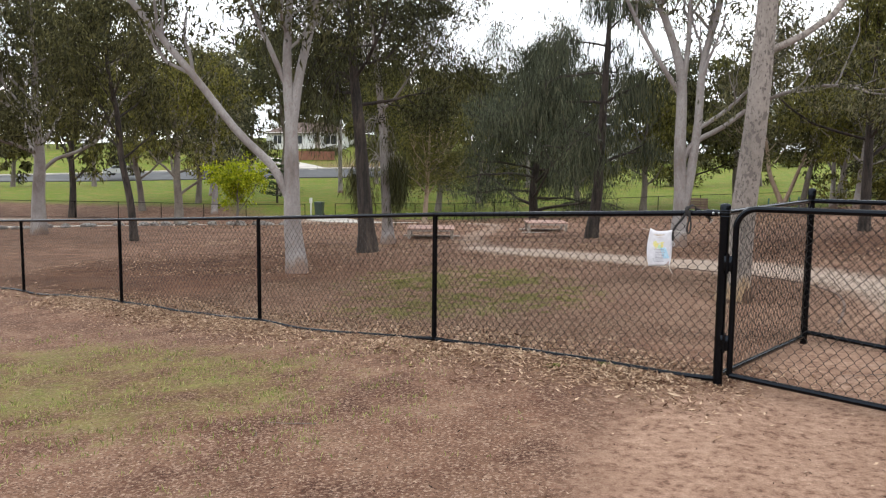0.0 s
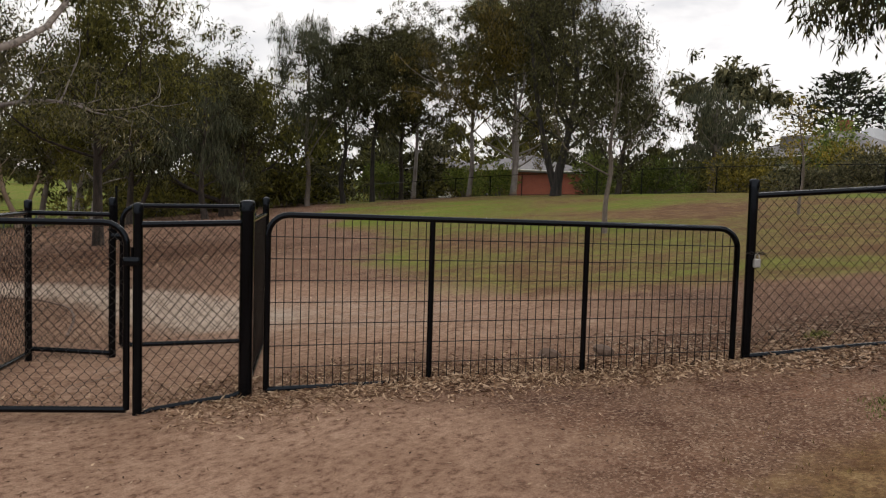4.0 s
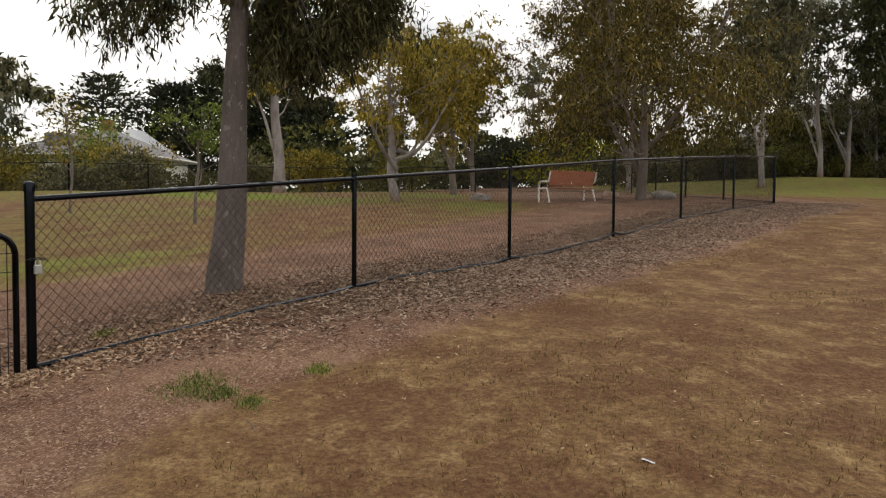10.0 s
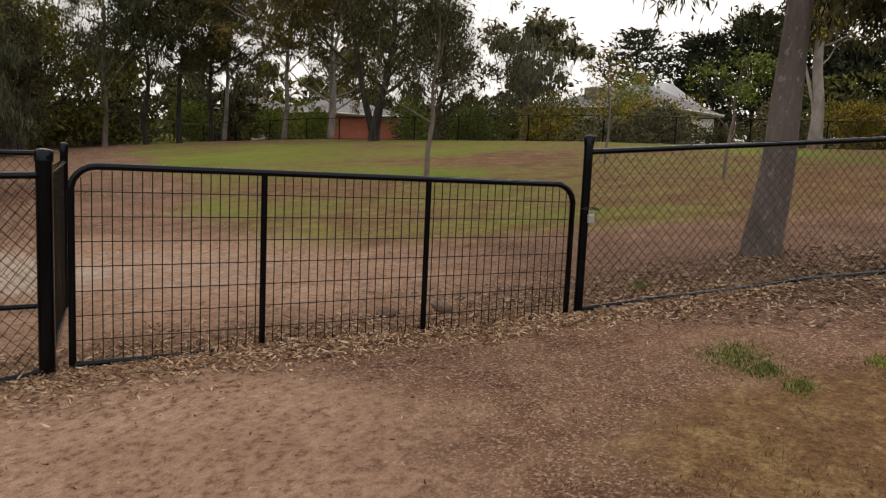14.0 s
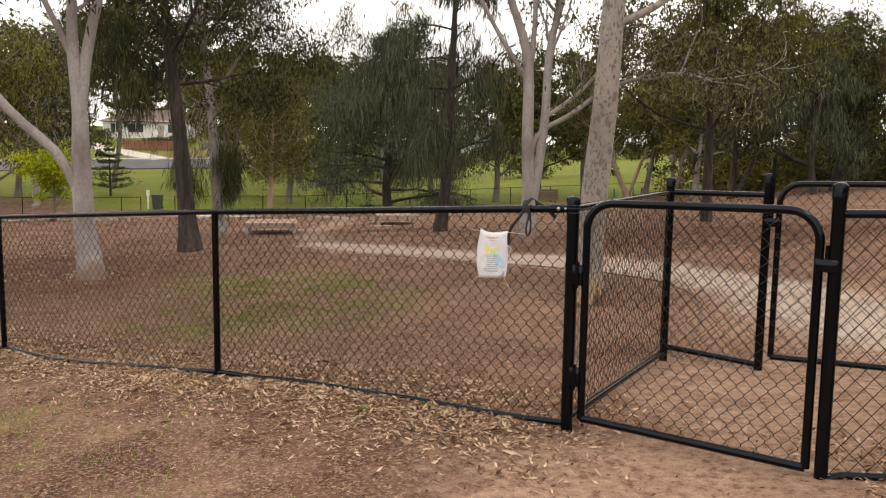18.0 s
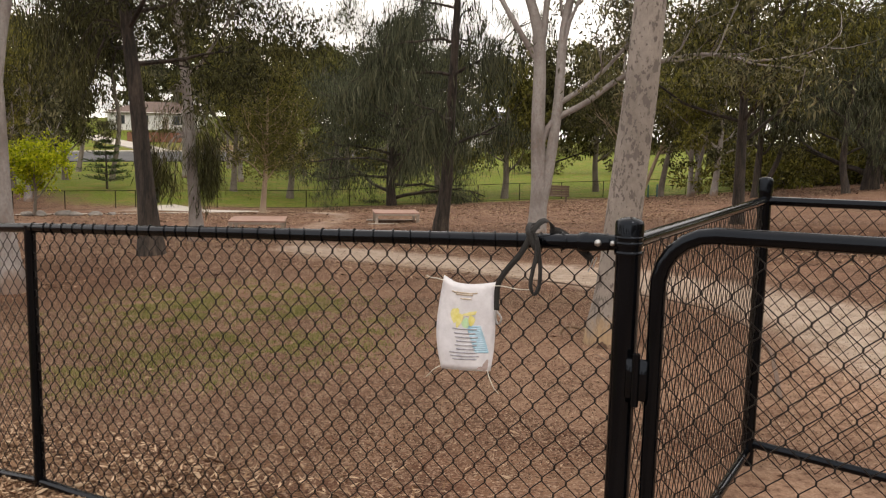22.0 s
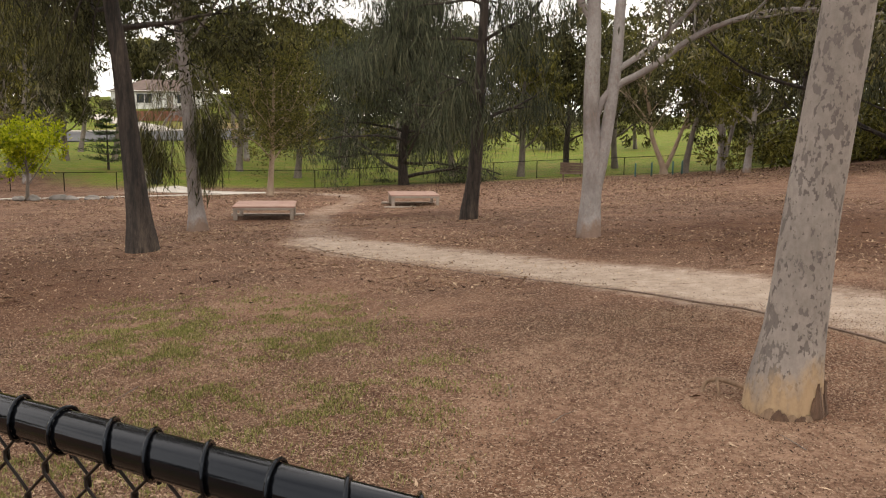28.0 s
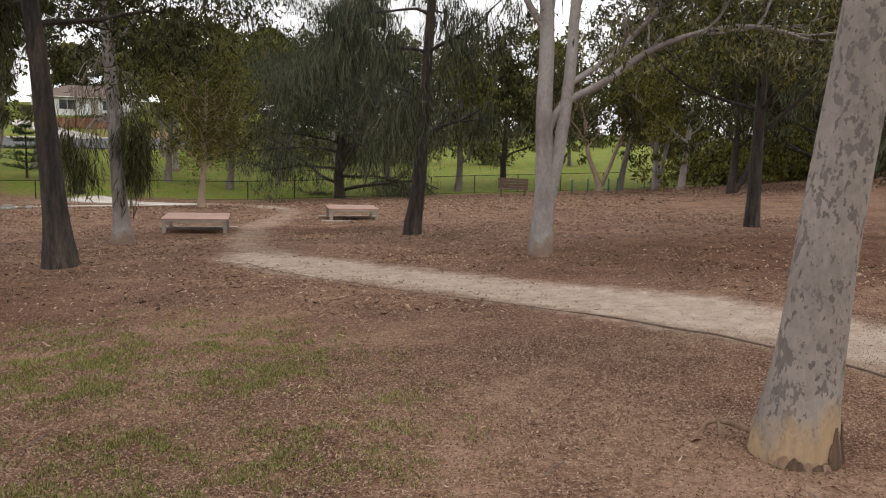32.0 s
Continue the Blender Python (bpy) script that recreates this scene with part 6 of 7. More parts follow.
# ---- park furniture ----
def pause_table(x, y, rz, w, d, h, label):
    z = float(ground_z(x, y))
    root = empty("dog_platform", x, y, z, rz, label=label, category="platform", group="low dog platforms")
    n = 8
    for i in range(n):
        a = Acc()
        y0 = -d / 2 + i * d / n
        box(a, (-w / 2, y0 + 0.006, h - 0.045), (w / 2, y0 + d / n - 0.006, h), bevel=0.006)
        ob_from(a, "plank", M["platform"], root, smooth=False)
    for sx in (-1, 1):
        for sy in (-1, 1):
            a = Acc()
            cx, cy = sx * (w / 2 - 0.08), sy * (d / 2 - 0.08)
            box(a, (cx - 0.05, cy - 0.05, -0.06), (cx + 0.05, cy + 0.05, h - 0.045), bevel=0.006)
            ob_from(a, "leg", M["grey_wood"], root, smooth=False)
    for sy in (-1, 1):
        a = Acc()
        box(a, (-w / 2 + 0.02, sy * (d / 2 - 0.02) - 0.02, h - 0.105), (w / 2 - 0.02, sy * (d / 2 - 0.02) + 0.02, h - 0.047), bevel=0.004)
        ob_from(a, "rail", M["grey_wood"], root, smooth=False)
        a = Acc()
        box(a, (-w / 2 - 0.22, sy * (d / 2 + 0.05) - 0.09, -0.03), (w / 2 + 0.22, sy * (d / 2 + 0.05) + 0.09, 0.03), bevel=0.01)
        ob_from(a, "base_board", M["grey_wood"], root, smooth=False)
    return root


pause_table(-1.94, 28.1, 4, 1.66, 1.8, 0.41, "low reddish plank platform on timber legs")
pause_table(2.42, 32.9, 3, 1.66, 1.7, 0.41, "low reddish plank platform on leaf litter")

bench = empty("park_bench", 21.9, -6.1, float(ground_z(21.9, -6.1)), 106, label="orange slatted park bench with pale metal ends", category="bench")
for i in range(6):
    a = Acc()
    box(a, (-0.9, -0.27 + i * 0.09, 0.44), (0.9, -0.195 + i * 0.09, 0.475), bevel=0.008)
    ob_from(a, "seat_slat", M["bench_slat"], bench, smooth=False)
for i in range(6):
    a = Acc()
    zz = 0.53 + i * 0.085
    box(a, (-0.9, 0.27 + i * 0.025, zz), (0.9, 0.30 + i * 0.025, zz + 0.082), bevel=0.006)
    ob_from(a, "back_slat", M["bench_slat"], bench, smooth=False)
for sx in (-0.93, 0.93):
    a = Acc()
    sweep(a, smooth_line([(sx, -0.3, -0.05), (sx, -0.3, 0.3), (sx, -0.28, 0.58), (sx, -0.1, 0.68), (sx, 0.22, 0.66), (sx, 0.36, 0.7), (sx, 0.46, 1.02)], 22), 0.032, 8)
    sweep(a, smooth_line([(sx, 0.42, -0.05), (sx, 0.3, 0.25), (sx, 0.2, 0.43), (sx, -0.28, 0.43)], 14), 0.03, 8)
    ob_from(a, "bench_end", M["white_metal"], bench)
bench.matrix_world = bench.matrix_world @ Matrix.Scale(0.8, 4)
far_bench = empty("picnic_seat", 13.0, 52.0, float(ground_z(13.0, 52.0)), -12, label="dark reddish timber seat by the far fence", category="bench")
for i in range(4):
    a = Acc()
    box(a, (-0.9, 0.1 + i * 0.02, 0.45 + i * 0.16), (0.9, 0.14 + i * 0.02, 0.59 + i * 0.16), bevel=0.01)
    ob_from(a, "back_slat", M["edging"], far_bench, smooth=False)
a = Acc()
box(a, (-0.9, -0.4, 0.4), (0.9, 0.08, 0.45), bevel=0.01)
ob_from(a, "seat", M["edging"], far_bench, smooth=False)
for sx in (-0.7, 0.7):
    a = Acc()
    box(a, (sx - 0.05, -0.35, -0.1), (sx + 0.05, -0.25, 0.4))
    box(a, (sx - 0.05, 0.02, -0.1), (sx + 0.05, 0.1, 1.05))
    ob_from(a, "leg", M["edging"], far_bench, smooth=False)
M["teal"] = plain("teal_paint", (0.025, 0.085, 0.08), (0.05, 0.13, 0.12), 3, 0.6, 40, 0.1)
for i, (x, y) in enumerate(((17.2, 53.5), (18.2, 53.4), (19.4, 53.0), (19.95, 52.9))):
    bo = empty("bollard", x, y, float(ground_z(x, y)), label="short teal timber bollard by the far fence", category="bollard", group="teal bollards")
    a = Acc()
    sweep(a, [(0, 0, -0.2), (0, 0, 0.78), (0, 0, 0.84)], [0.055, 0.055, 0.04], 10)
    ob_from(a, "shaft", M["teal"], bo)

binn = empty("rubbish_bin", -13.4, 59.0, float(ground_z(-13.4, 59.0)), label="dark green wheelie bin beside the far gate", category="bin")
a = Acc()
v = [(-0.26, -0.3, 0.05), (0.26, -0.3, 0.05), (0.26, 0.3, 0.05), (-0.26, 0.3, 0.05), (-0.32, -0.37, 1.0), (0.32, -0.37, 1.0), (0.32, 0.37, 1.0), (-0.32, 0.37, 1.0)]
a.add(v, [(0, 3, 2, 1), (4, 5, 6, 7), (0, 1, 5, 4), (1, 2, 6, 5), (2, 3, 7, 6), (3, 0, 4, 7)])
ob_from(a, "body", M["bin_green"], binn, smooth=False)
a = Acc()
box(a, (-0.35, -0.4, 1.0), (0.35, 0.42, 1.08), bevel=0.03)
ob_from(a, "lid", M["bin_green"], binn, smooth=False)
for sx in (-0.28, 0.28):
    a = Acc()
    sweep(a, [(sx - 0.03, 0.33, 0.1), (sx + 0.03, 0.33, 0.1)], 0.1, 12)
    ob_from(a, "wheel", M["rubber"], binn)
tap = empty("dispenser_post", -14.1, 59.2, float(ground_z(-14.1, 59.2)), label="pale bag dispenser post beside the bin", category="post")
a = Acc()
box(a, (-0.05, -0.05, -0.1), (0.05, 0.05, 1.3))
ob_from(a, "upright", M["white_metal"], tap, smooth=False)
a = Acc()
box(a, (-0.1, -0.08, 0.95), (0.1, 0.08, 1.35), bevel=0.02)
ob_from(a, "dispenser_box", M["white_metal"], tap, smooth=False)

def rock(x, y, s, seed, label="rounded grey landscaping rock", group="landscaping rocks", mat="stone"):
    rng = np.random.default_rng(seed)
    bm = bmesh.new()
    bmesh.ops.create_icosphere(bm, subdivisions=2, radius=1)
    k = rng.normal(0, 1, (5, 3))
    for v in bm.verts:
        d = 1 + sum(0.09 * math.sin(2.2 * v.co.dot(Vector(q)) + q[0] * 3) for q in k)
        v.co = Vector((v.co.x * d * s * 1.25, v.co.y * d * s * 0.85, v.co.z * d * s * 0.6))
    me = bpy.data.meshes.new("rock")
    bm.to_mesh(me)
    bm.free()
    me.materials.append(M[mat])
    ob = new("rock", me)
    ob.matrix_world = pose(x, y, float(ground_z(x, y)) + s * 0.22, 0, 0, rng.uniform(0, 360))
    return tagged(ob, label, "rock", group)


rr = np.random.default_rng(31)
for i in range(24):
    t = i / 23
    x, y = -24 + 14.5 * t + rr.uniform(-0.3, 0.3), 33.2 + 4.8 * t + rr.uniform(-0.4, 0.4)
    rock(x, y, rr.uniform(0.14, 0.3), 500 + i)
rock(25.1, -4.26, 0.26, 530, "grey boulder on the mulch near the bench", "boulders")
rock(23.6, -8.0, 0.3, 531, "reddish boulder on the mulch near the bench", "boulders", "platform")
rock(23.2, -9.5, 0.3, 532, "small boulder under a spreading gum", "boulders")
rock(6.05, 3.28, 0.085, 533, "brown clod of earth behind the wide gate", "clods", "edging")
rock(5.72, 3.55, 0.08, 534, "brown clod of earth behind the wide gate", "clods", "edging")

# timber edging of the gravel path
EDGE = [(0.1, 18.5), (0.75, 17.3), (1.61, 16.1), (2.7, 14.9), (3.8, 13.6), (4.56, 12.3), (4.88, 11.2), (4.87, 10.37), (4.63, 9.55), (4.37, 8.96), (4.05, 8.3)]
ep = smooth_line([(x, y, 0) for x, y in EDGE], 70)
edging = empty("path_edging", label="thin dark timber edging along the gravel path", category="edging")
for i in range(0, 69, 3):
    seg = ep[i:i + 4]
    a = Acc()
    t = unit(np.gradient(seg, axis=0))
    nn = np.stack([-t[:, 1], t[:, 0], 0 * t[:, 0]], 1) * 0.014
    z = ground_z(seg[:, 0], seg[:, 1])
    v = []
    for p, q, h in zip(seg, nn, z):
        top = 0.004 if p[1] > 13.8 else 0.014
        for s, dz in ((-1, -0.08), (1, -0.08), (1, top), (-1, top)):
            v.append((p[0] + s * q[0], p[1] + s * q[1], h + dz))
    m = len(seg)
    f = [(k * 4 + j, k * 4 + (j + 1) % 4, k * 4 + 4 + (j + 1) % 4, k * 4 + 4 + j) for k in range(m - 1) for j in range(4)]
    f += [(0, 3, 2, 1), ((m - 1) * 4, (m - 1) * 4 + 1, (m - 1) * 4 + 2, (m - 1) * 4 + 3)]
    ob_from(a.add(v, f), "board", M["edging"], edging, smooth=False)

# ---- fittings on the near fence ----
FA, FB = np.array([0, 7.4, 1.213 - R_RAIL]), np.array([2.172, 5.775, 1.352 - R_RAIL])
FU = (FB - FA) / np.linalg.norm(FB - FA)
FO = unit(np.array([FU[1], -FU[0], 0.0]))  # towards the outside
FLAT = unit(FU * [1, 1, 0])


def on_fence(s, z, out=0.0):
    return np.array([0, 7.4, 0]) + FLAT * s + FO * out + [0, 0, z]


sl = Acc()
sweep(sl, [FB - FU * q for q in (0.135, 0.132, 0.112, 0.108, 0.085, 0.06, 0.045, 0.02)], [0.023, 0.0265, 0.0265, 0.0245, 0.025, 0.022, 0.0175, 0.016], 16)
ob_from(sl, "rail_cup", M["black"], wf)
for s, r in ((0.076, 0.0095), (0.036, 0.007)):
    bo = Acc()
    c = FB - FU * s + FO * 0.021
    sweep(bo, [c, c + FO * 0.004, c + FO * 0.007, c + FO * 0.009], [r, r, r * 0.75, r * 0.2], 12)
    ob_from(bo, "bolt", M["galv"], wf, "dull silver bolt head")
for z in (1.305, 1.33, 1.345):
    ba = Acc()
    sweep(ba, [(2.172, 5.775, z - 0.006), (2.172, 5.775, z - 0.005), (2.172, 5.775, z + 0.005), (2.172, 5.775, z + 0.006)], [0.033, 0.037, 0.037, 0.033], 20)
    ob_from(ba, "clamp_band", M["black"], wf)
for z in (0.98, 0.42):
    h = Acc()
    m = Matrix.Translation((2.207, 5.745, z)) @ Matrix.Rotation(math.atan2(-0.705, 0.875), 4, "Z")
    box(h, (-0.03, -0.03, -0.055), (0.03, -0.012, 0.055), m, 0.005)
    sweep(h, [np.array(m @ Vector((0, -0.03, q))) for q in (-0.07, 0.07)], 0.011, 8)
    ob_from(h, "hinge", M["black"], ped)
la = Acc()
box(la, (-0.05, -0.03, -0.03), (0.05, 0.03, 0.03), Matrix.Translation((3.13, 4.985, 1.13)) @ Matrix.Rotation(-0.68, 4, "Z"), 0.008)
sweep(la, [(3.13, 4.985, 1.1), (3.13, 4.985, 1.22)], 0.01, 8)
ob_from(la, "latch", M["black"], ped)
la = Acc()
box(la, (-0.05, -0.03, -0.03), (0.05, 0.03, 0.03), Matrix.Translation((3.91, 6.88, 1.18)) @ Matrix.Rotation(-0.6, 4, "Z"), 0.008)
sweep(la, [(3.905, 6.885, 1.15), (3.905, 6.885, 1.62)], 0.012, 8)
ob_from(la, "latch", M["black"], inner)

# laminated sheet tied to the mesh
sign = empty("laminated_notice", label="faded white laminated notice tied to the fence mesh", category="sign")


def on_sheet(a, b, out=0.0):
    """A point of the curled sheet; a, b run 0 to 1 across and up it."""
    s = 2.158 + 0.168 * a - 0.024 * math.sin(b * 3.0) * (1 - a) + 0.008 * math.sin(b * 3.1) * a + 0.008 * (b - 0.5)
    z = 0.908 + 0.018 * a + (0.274 - 0.01 * a) * b - 0.01 * math.sin(a * 3.1) * b + 0.06 * max(0.0, b - 0.8) * max(0.0, 0.25 - a) * 4
    o = 0.008 + 0.012 * math.sin(a * math.pi) * (0.6 + 0.4 * math.sin(4 * b)) + 0.003 * math.sin(7 * b + 3 * a) + out
    return on_fence(s, z, o)


def blot(cx, cy, rx, ry, turn, out, mat, label, seed):
    """A printed patch with a soft, uneven rim."""
    rng = np.random.default_rng(seed)
    th = np.linspace(0, 2 * np.pi, 22, endpoint=False)
    k = 1 + 0.12 * np.sin(3 * th + seed) + rng.uniform(-0.07, 0.07, 22)
    c, q = math.cos(radians(turn)), math.sin(radians(turn))
    ring = [(cx + c * rx * r * math.cos(t) - q * ry * r * math.sin(t), cy + q * rx * r * math.cos(t) + c * ry * r * math.sin(t)) for t, r in zip(th, k)]
    half = [(cx + (x - cx) * 0.5, cy + (y - cy) * 0.5) for x, y in ring]
    v = [on_sheet(cx, cy, out)] + [on_sheet(x, y, out) for x, y in half] + [on_sheet(x, y, out) for x, y in ring]
    a = Acc().add(v, [(1 + i, 23 + i, 23 + (i + 1) % 22, 1 + (i + 1) % 22) for i in range(22)])
    a.f.append(np.array([(0, 1 + i, 1 + (i + 1) % 22) for i in range(22)]))
    return ob_from(a, "picture", mat, paper, label)


def sheet(u0, u1, v0, v1, out, name, mat, parent, nx2=8, ny2=10, label=""):
    """Part of the curled sheet, with its thickness."""
    us, vs = np.linspace(u0, u1, nx2), np.linspace(v0, v1, ny2)
    v = [on_sheet(a, b, out - 0.0006 * side) for side in (0, 1) for b in vs for a in us]
    n = nx2 * ny2
    f = []
    for j in range(ny2 - 1):
        for i in range(nx2 - 1):
            q = (j * nx2 + i, j * nx2 + i + 1, (j + 1) * nx2 + i + 1, (j + 1) * nx2 + i)
            f += [q, tuple(n + k for k in q[::-1])]
    for i in range(nx2 - 1):
        f += [(i + 1, i, n + i, n + i + 1), (n - nx2 + i, n - nx2 + i + 1, 2 * n - nx2 + i + 1, 2 * n - nx2 + i)]
    for j in range(ny2 - 1):
        f += [(j * nx2, (j + 1) * nx2, n + (j + 1) * nx2, n + j * nx2), ((j + 1) * nx2 - 1 + nx2, (j + 1) * nx2 - 1, n + (j + 1) * nx2 - 1, n + (j + 2) * nx2 - 1)]
    return ob_from(Acc().add(v, f), name, mat, parent, label)


paper = sheet(0, 1, 0, 1, 0, "paper", M["sign"], sign, 14, 16)
M["pale_green"] = plain("pale_green_print", (0.42, 0.68, 0.4), (0.55, 0.76, 0.5), 9, 0.35, 60, 0.05)
M["stain"] = plain("brown_water_stain", (0.3, 0.22, 0.2), (0.5, 0.42, 0.4), 40, 0.5, 60, 0.05)
for k, (cx, cy, rx, ry, turn) in enumerate(((0.33, 0.63, 0.085, 0.075, 75), (0.42, 0.58, 0.09, 0.05, 60), (0.6, 0.66, 0.12, 0.022, 8), (0.63, 0.58, 0.06, 0.055, 100))):
    blot(cx, cy, rx, ry, turn, 0.0012 + 0.0002 * k, M["yellow"], "faded yellow print", 600 + k)
blot(0.53, 0.55, 0.06, 0.06, 60, 0.0021, M["pale_green"], "pale green printed blot", 610)
for k in range(14):
    a = 0.55 + 0.011 * k
    sheet(a, 0.78 + 0.011 * k, 0.5 - 0.0225 * k, 0.5225 - 0.0225 * k, 0.0012, "picture", M["blue"], paper, 5, 3, "pale blue printed wedge")
blot(0.9, 0.06, 0.07, 0.045, 70, 0.0012, M["stain"], "brown stained corner", 611)
blot(0.84, 0.03, 0.09, 0.02, 0, 0.0014, M["stain"], "brown stained edge", 612)
for v0, u0, u1 in ((0.885, 0.22, 0.7), (0.865, 0.3, 0.62), (0.82, 0.4, 0.6), (0.47, 0.3, 0.72), (0.42, 0.34, 0.7), (0.375, 0.36, 0.74), (0.33, 0.38, 0.72), (0.285, 0.36, 0.73), (0.24, 0.38, 0.7), (0.2, 0.25, 0.72), (0.16, 0.26, 0.78), (0.125, 0.3, 0.74)):
    sheet(u0, u1, v0, v0 + 0.017, 0.0019, "text_line", M["ink_brown"] if v0 > 0.7 else M["ink"], paper, 8, 2)
for (s, z), (ds, dz) in (((2.168, 1.178), (-0.07, 0.01)), ((2.328, 1.18), (0.115, 0.0)), ((2.158, 0.918), (-0.055, -0.045)), ((2.318, 0.93), (0.035, -0.065))):
    a = Acc()
    pts = [on_fence(s, z, 0.02), on_fence(s + ds * 0.3, z + dz * 0.3 + 0.004, 0.028), on_fence(s + ds * 0.7, z + dz * 0.7, 0.025), on_fence(s + ds, z + dz, 0.012)]
    sweep(a, smooth_line(pts, 8), 0.0013, 5)
    ob_from(a, "cable_tie", M["cable_tie"], sign, "thin cream cable tie")

# dog lead looped over the rail
lead = empty("dog_lead", label="black webbing dog lead looped over the top rail", category="lead")


def webbing(name, pts, width, axis_dir, parent, n=26):
    p = smooth_line(pts, n)
    t = unit(np.gradient(p, axis=0))
    ax = np.asarray(axis_dir, float)
    w = unit(ax - t * (t @ ax)[:, None]) * width / 2
    nr = unit(np.cross(t, w)) * 0.0012
    v = np.stack([p - w - nr, p + w - nr, p + w + nr, p - w + nr], 1).reshape(-1, 3)
    f = [(k * 4 + j, k * 4 + (j + 1) % 4, k * 4 + 4 + (j + 1) % 4, k * 4 + 4 + j) for k in range(n - 1) for j in range(4)]
    f += [(0, 3, 2, 1), ((n - 1) * 4, (n - 1) * 4 + 1, (n - 1) * 4 + 2, (n - 1) * 4 + 3)]
    return ob_from(Acc().add(v, f), name, M["strap"], parent)


zr = 1.336
webbing("strap", [on_fence(2.479, zr - 0.02, -0.03), on_fence(2.485, zr + 0.015, -0.03), on_fence(2.478, zr + 0.038, -0.01), on_fence(2.466, zr + 0.034, 0.014), on_fence(2.452, zr + 0.01, 0.03), on_fence(2.436, zr - 0.025, 0.032), on_fence(2.412, zr - 0.062, 0.03),
                  on_fence(2.374, zr - 0.105, 0.026), on_fence(2.348, zr - 0.145, 0.022), on_fence(2.342, zr - 0.185, 0.02), on_fence(2.342, zr - 0.225, 0.018)], 0.0165, FLAT * 0.8 + [0, 0, -0.57], lead, 40)
webbing("strap", [on_fence(2.440, zr + 0.012, -0.028), on_fence(2.434, zr + 0.03, 0.0), on_fence(2.438, zr + 0.012, 0.031), on_fence(2.450, zr - 0.012, 0.034), on_fence(2.464, zr - 0.04, 0.033)], 0.016, FLAT, lead, 16)
webbing("strap", [on_fence(2.462, zr + 0.004, 0.034), on_fence(2.468, zr - 0.05, 0.037), on_fence(2.460, zr - 0.1, 0.04), on_fence(2.456, zr - 0.138, 0.042), on_fence(2.468, zr - 0.16, 0.044),
                  on_fence(2.483, zr - 0.14, 0.046), on_fence(2.484, zr - 0.09, 0.043), on_fence(2.476, zr - 0.04, 0.04), on_fence(2.468, zr - 0.006, 0.038)], 0.017, FO * 0.55 + FLAT * 0.85, lead, 36)
webbing("strap", [on_fence(2.484, zr + 0.012, -0.026), on_fence(2.510, zr + 0.005, -0.034), on_fence(2.543, zr - 0.014, -0.034), on_fence(2.569, zr - 0.035, -0.028), on_fence(2.600, zr - 0.05, -0.015), on_fence(2.616, zr - 0.06, 0.0)], 0.02, np.array([0, 0, 1.0]), lead, 16)
for pts, r in (([on_fence(2.618, zr - 0.055, 0.004), on_fence(2.607, zr - 0.09, 0.006)], 0.0016), ([on_fence(2.628, zr - 0.05, 0.004), on_fence(2.619, zr - 0.08, 0.006)], 0.0016), ([on_fence(2.342, zr - 0.225, 0.018), on_fence(2.339, zr - 0.25, 0.018), on_fence(2.348, zr - 0.265, 0.018), on_fence(2.358, zr - 0.248, 0.018), on_fence(2.344, zr - 0.23, 0.018)], 0.003)):
    a = Acc()
    sweep(a, smooth_line(pts, 12) if len(pts) > 2 else pts, r, 6)
    ob_from(a, "clip", M["galv"], lead, "small metal clip")

# padlock and chain on the wide gate
lock = empty("padlock", label="brass-grey padlock on a short chain at the gate post", category="padlock")
bx = Matrix.Translation((6.34, 2.27, 1.22)) @ Matrix.Rotation(-0.72, 4, "Z")
a = Acc()
box(a, (-0.025, -0.045, -0.05), (0.025, -0.02, 0.012), bx, 0.005)
ob_from(a, "lock_body", M["galv"], lock, smooth=False)
a = Acc()
sweep(a, [np.array(bx @ Vector(q)) for q in ((-0.016, -0.032, 0.01), (-0.016, -0.032, 0.035), (0, -0.032, 0.05), (0.016, -0.032, 0.035), (0.016, -0.032, 0.01))], 0.004, 6)
ob_from(a, "shackle", M["galv"], lock)
for k in range(7):
    a = Acc()
    c = np.array(bx @ Vector((-0.06 + 0.02 * k, -0.04 + 0.006 * abs(3 - k), 0.055 - 0.002 * abs(3 - k))))
    th = np.linspace(0, 2 * np.pi, 11)
    q = np.array([(math.cos(x) * 0.014, 0, math.sin(x) * 0.009) if k % 2 else (math.cos(x) * 0.014, math.sin(x) * 0.009, 0) for x in th])
    q = q @ np.array(bx.to_3x3()).T + c
    sweep(a, q, 0.003, 5, cap=False)
    ob_from(a, "chain_link", M["wire"], lock)

# ---- ground clutter ----
root_ob = empty("surface_root", 3.33, 10.3, float(ground_z(3.33, 10.3)), label="gnarled surface root beside the spotted gum", category="root")
a = Acc()
sweep(a, smooth_line([(0.2, -0.24, 0.03), (0.1, -0.12, 0.045), (0.0, -0.02, 0.07), (-0.08, 0.06, 0.075), (-0.14, 0.08, 0.05), (-0.17, 0.06, 0.0), (-0.2, 0.02, -0.04)], 18), np.linspace(0.02, 0.01, 18), 8)
sweep(a, smooth_line([(-0.08, 0.06, 0.072), (-0.1, 0.0, 0.05), (-0.1, -0.05, -0.03)], 8), np.linspace(0.012, 0.007, 8), 7)
ob_from(a, "root", M["root"], root_ob)
branch = empty("fallen_branch", 11.45, -8.76, float(ground_z(11.45, -8.76)), label="bare forked branch fallen on the worn turf", category="branch")
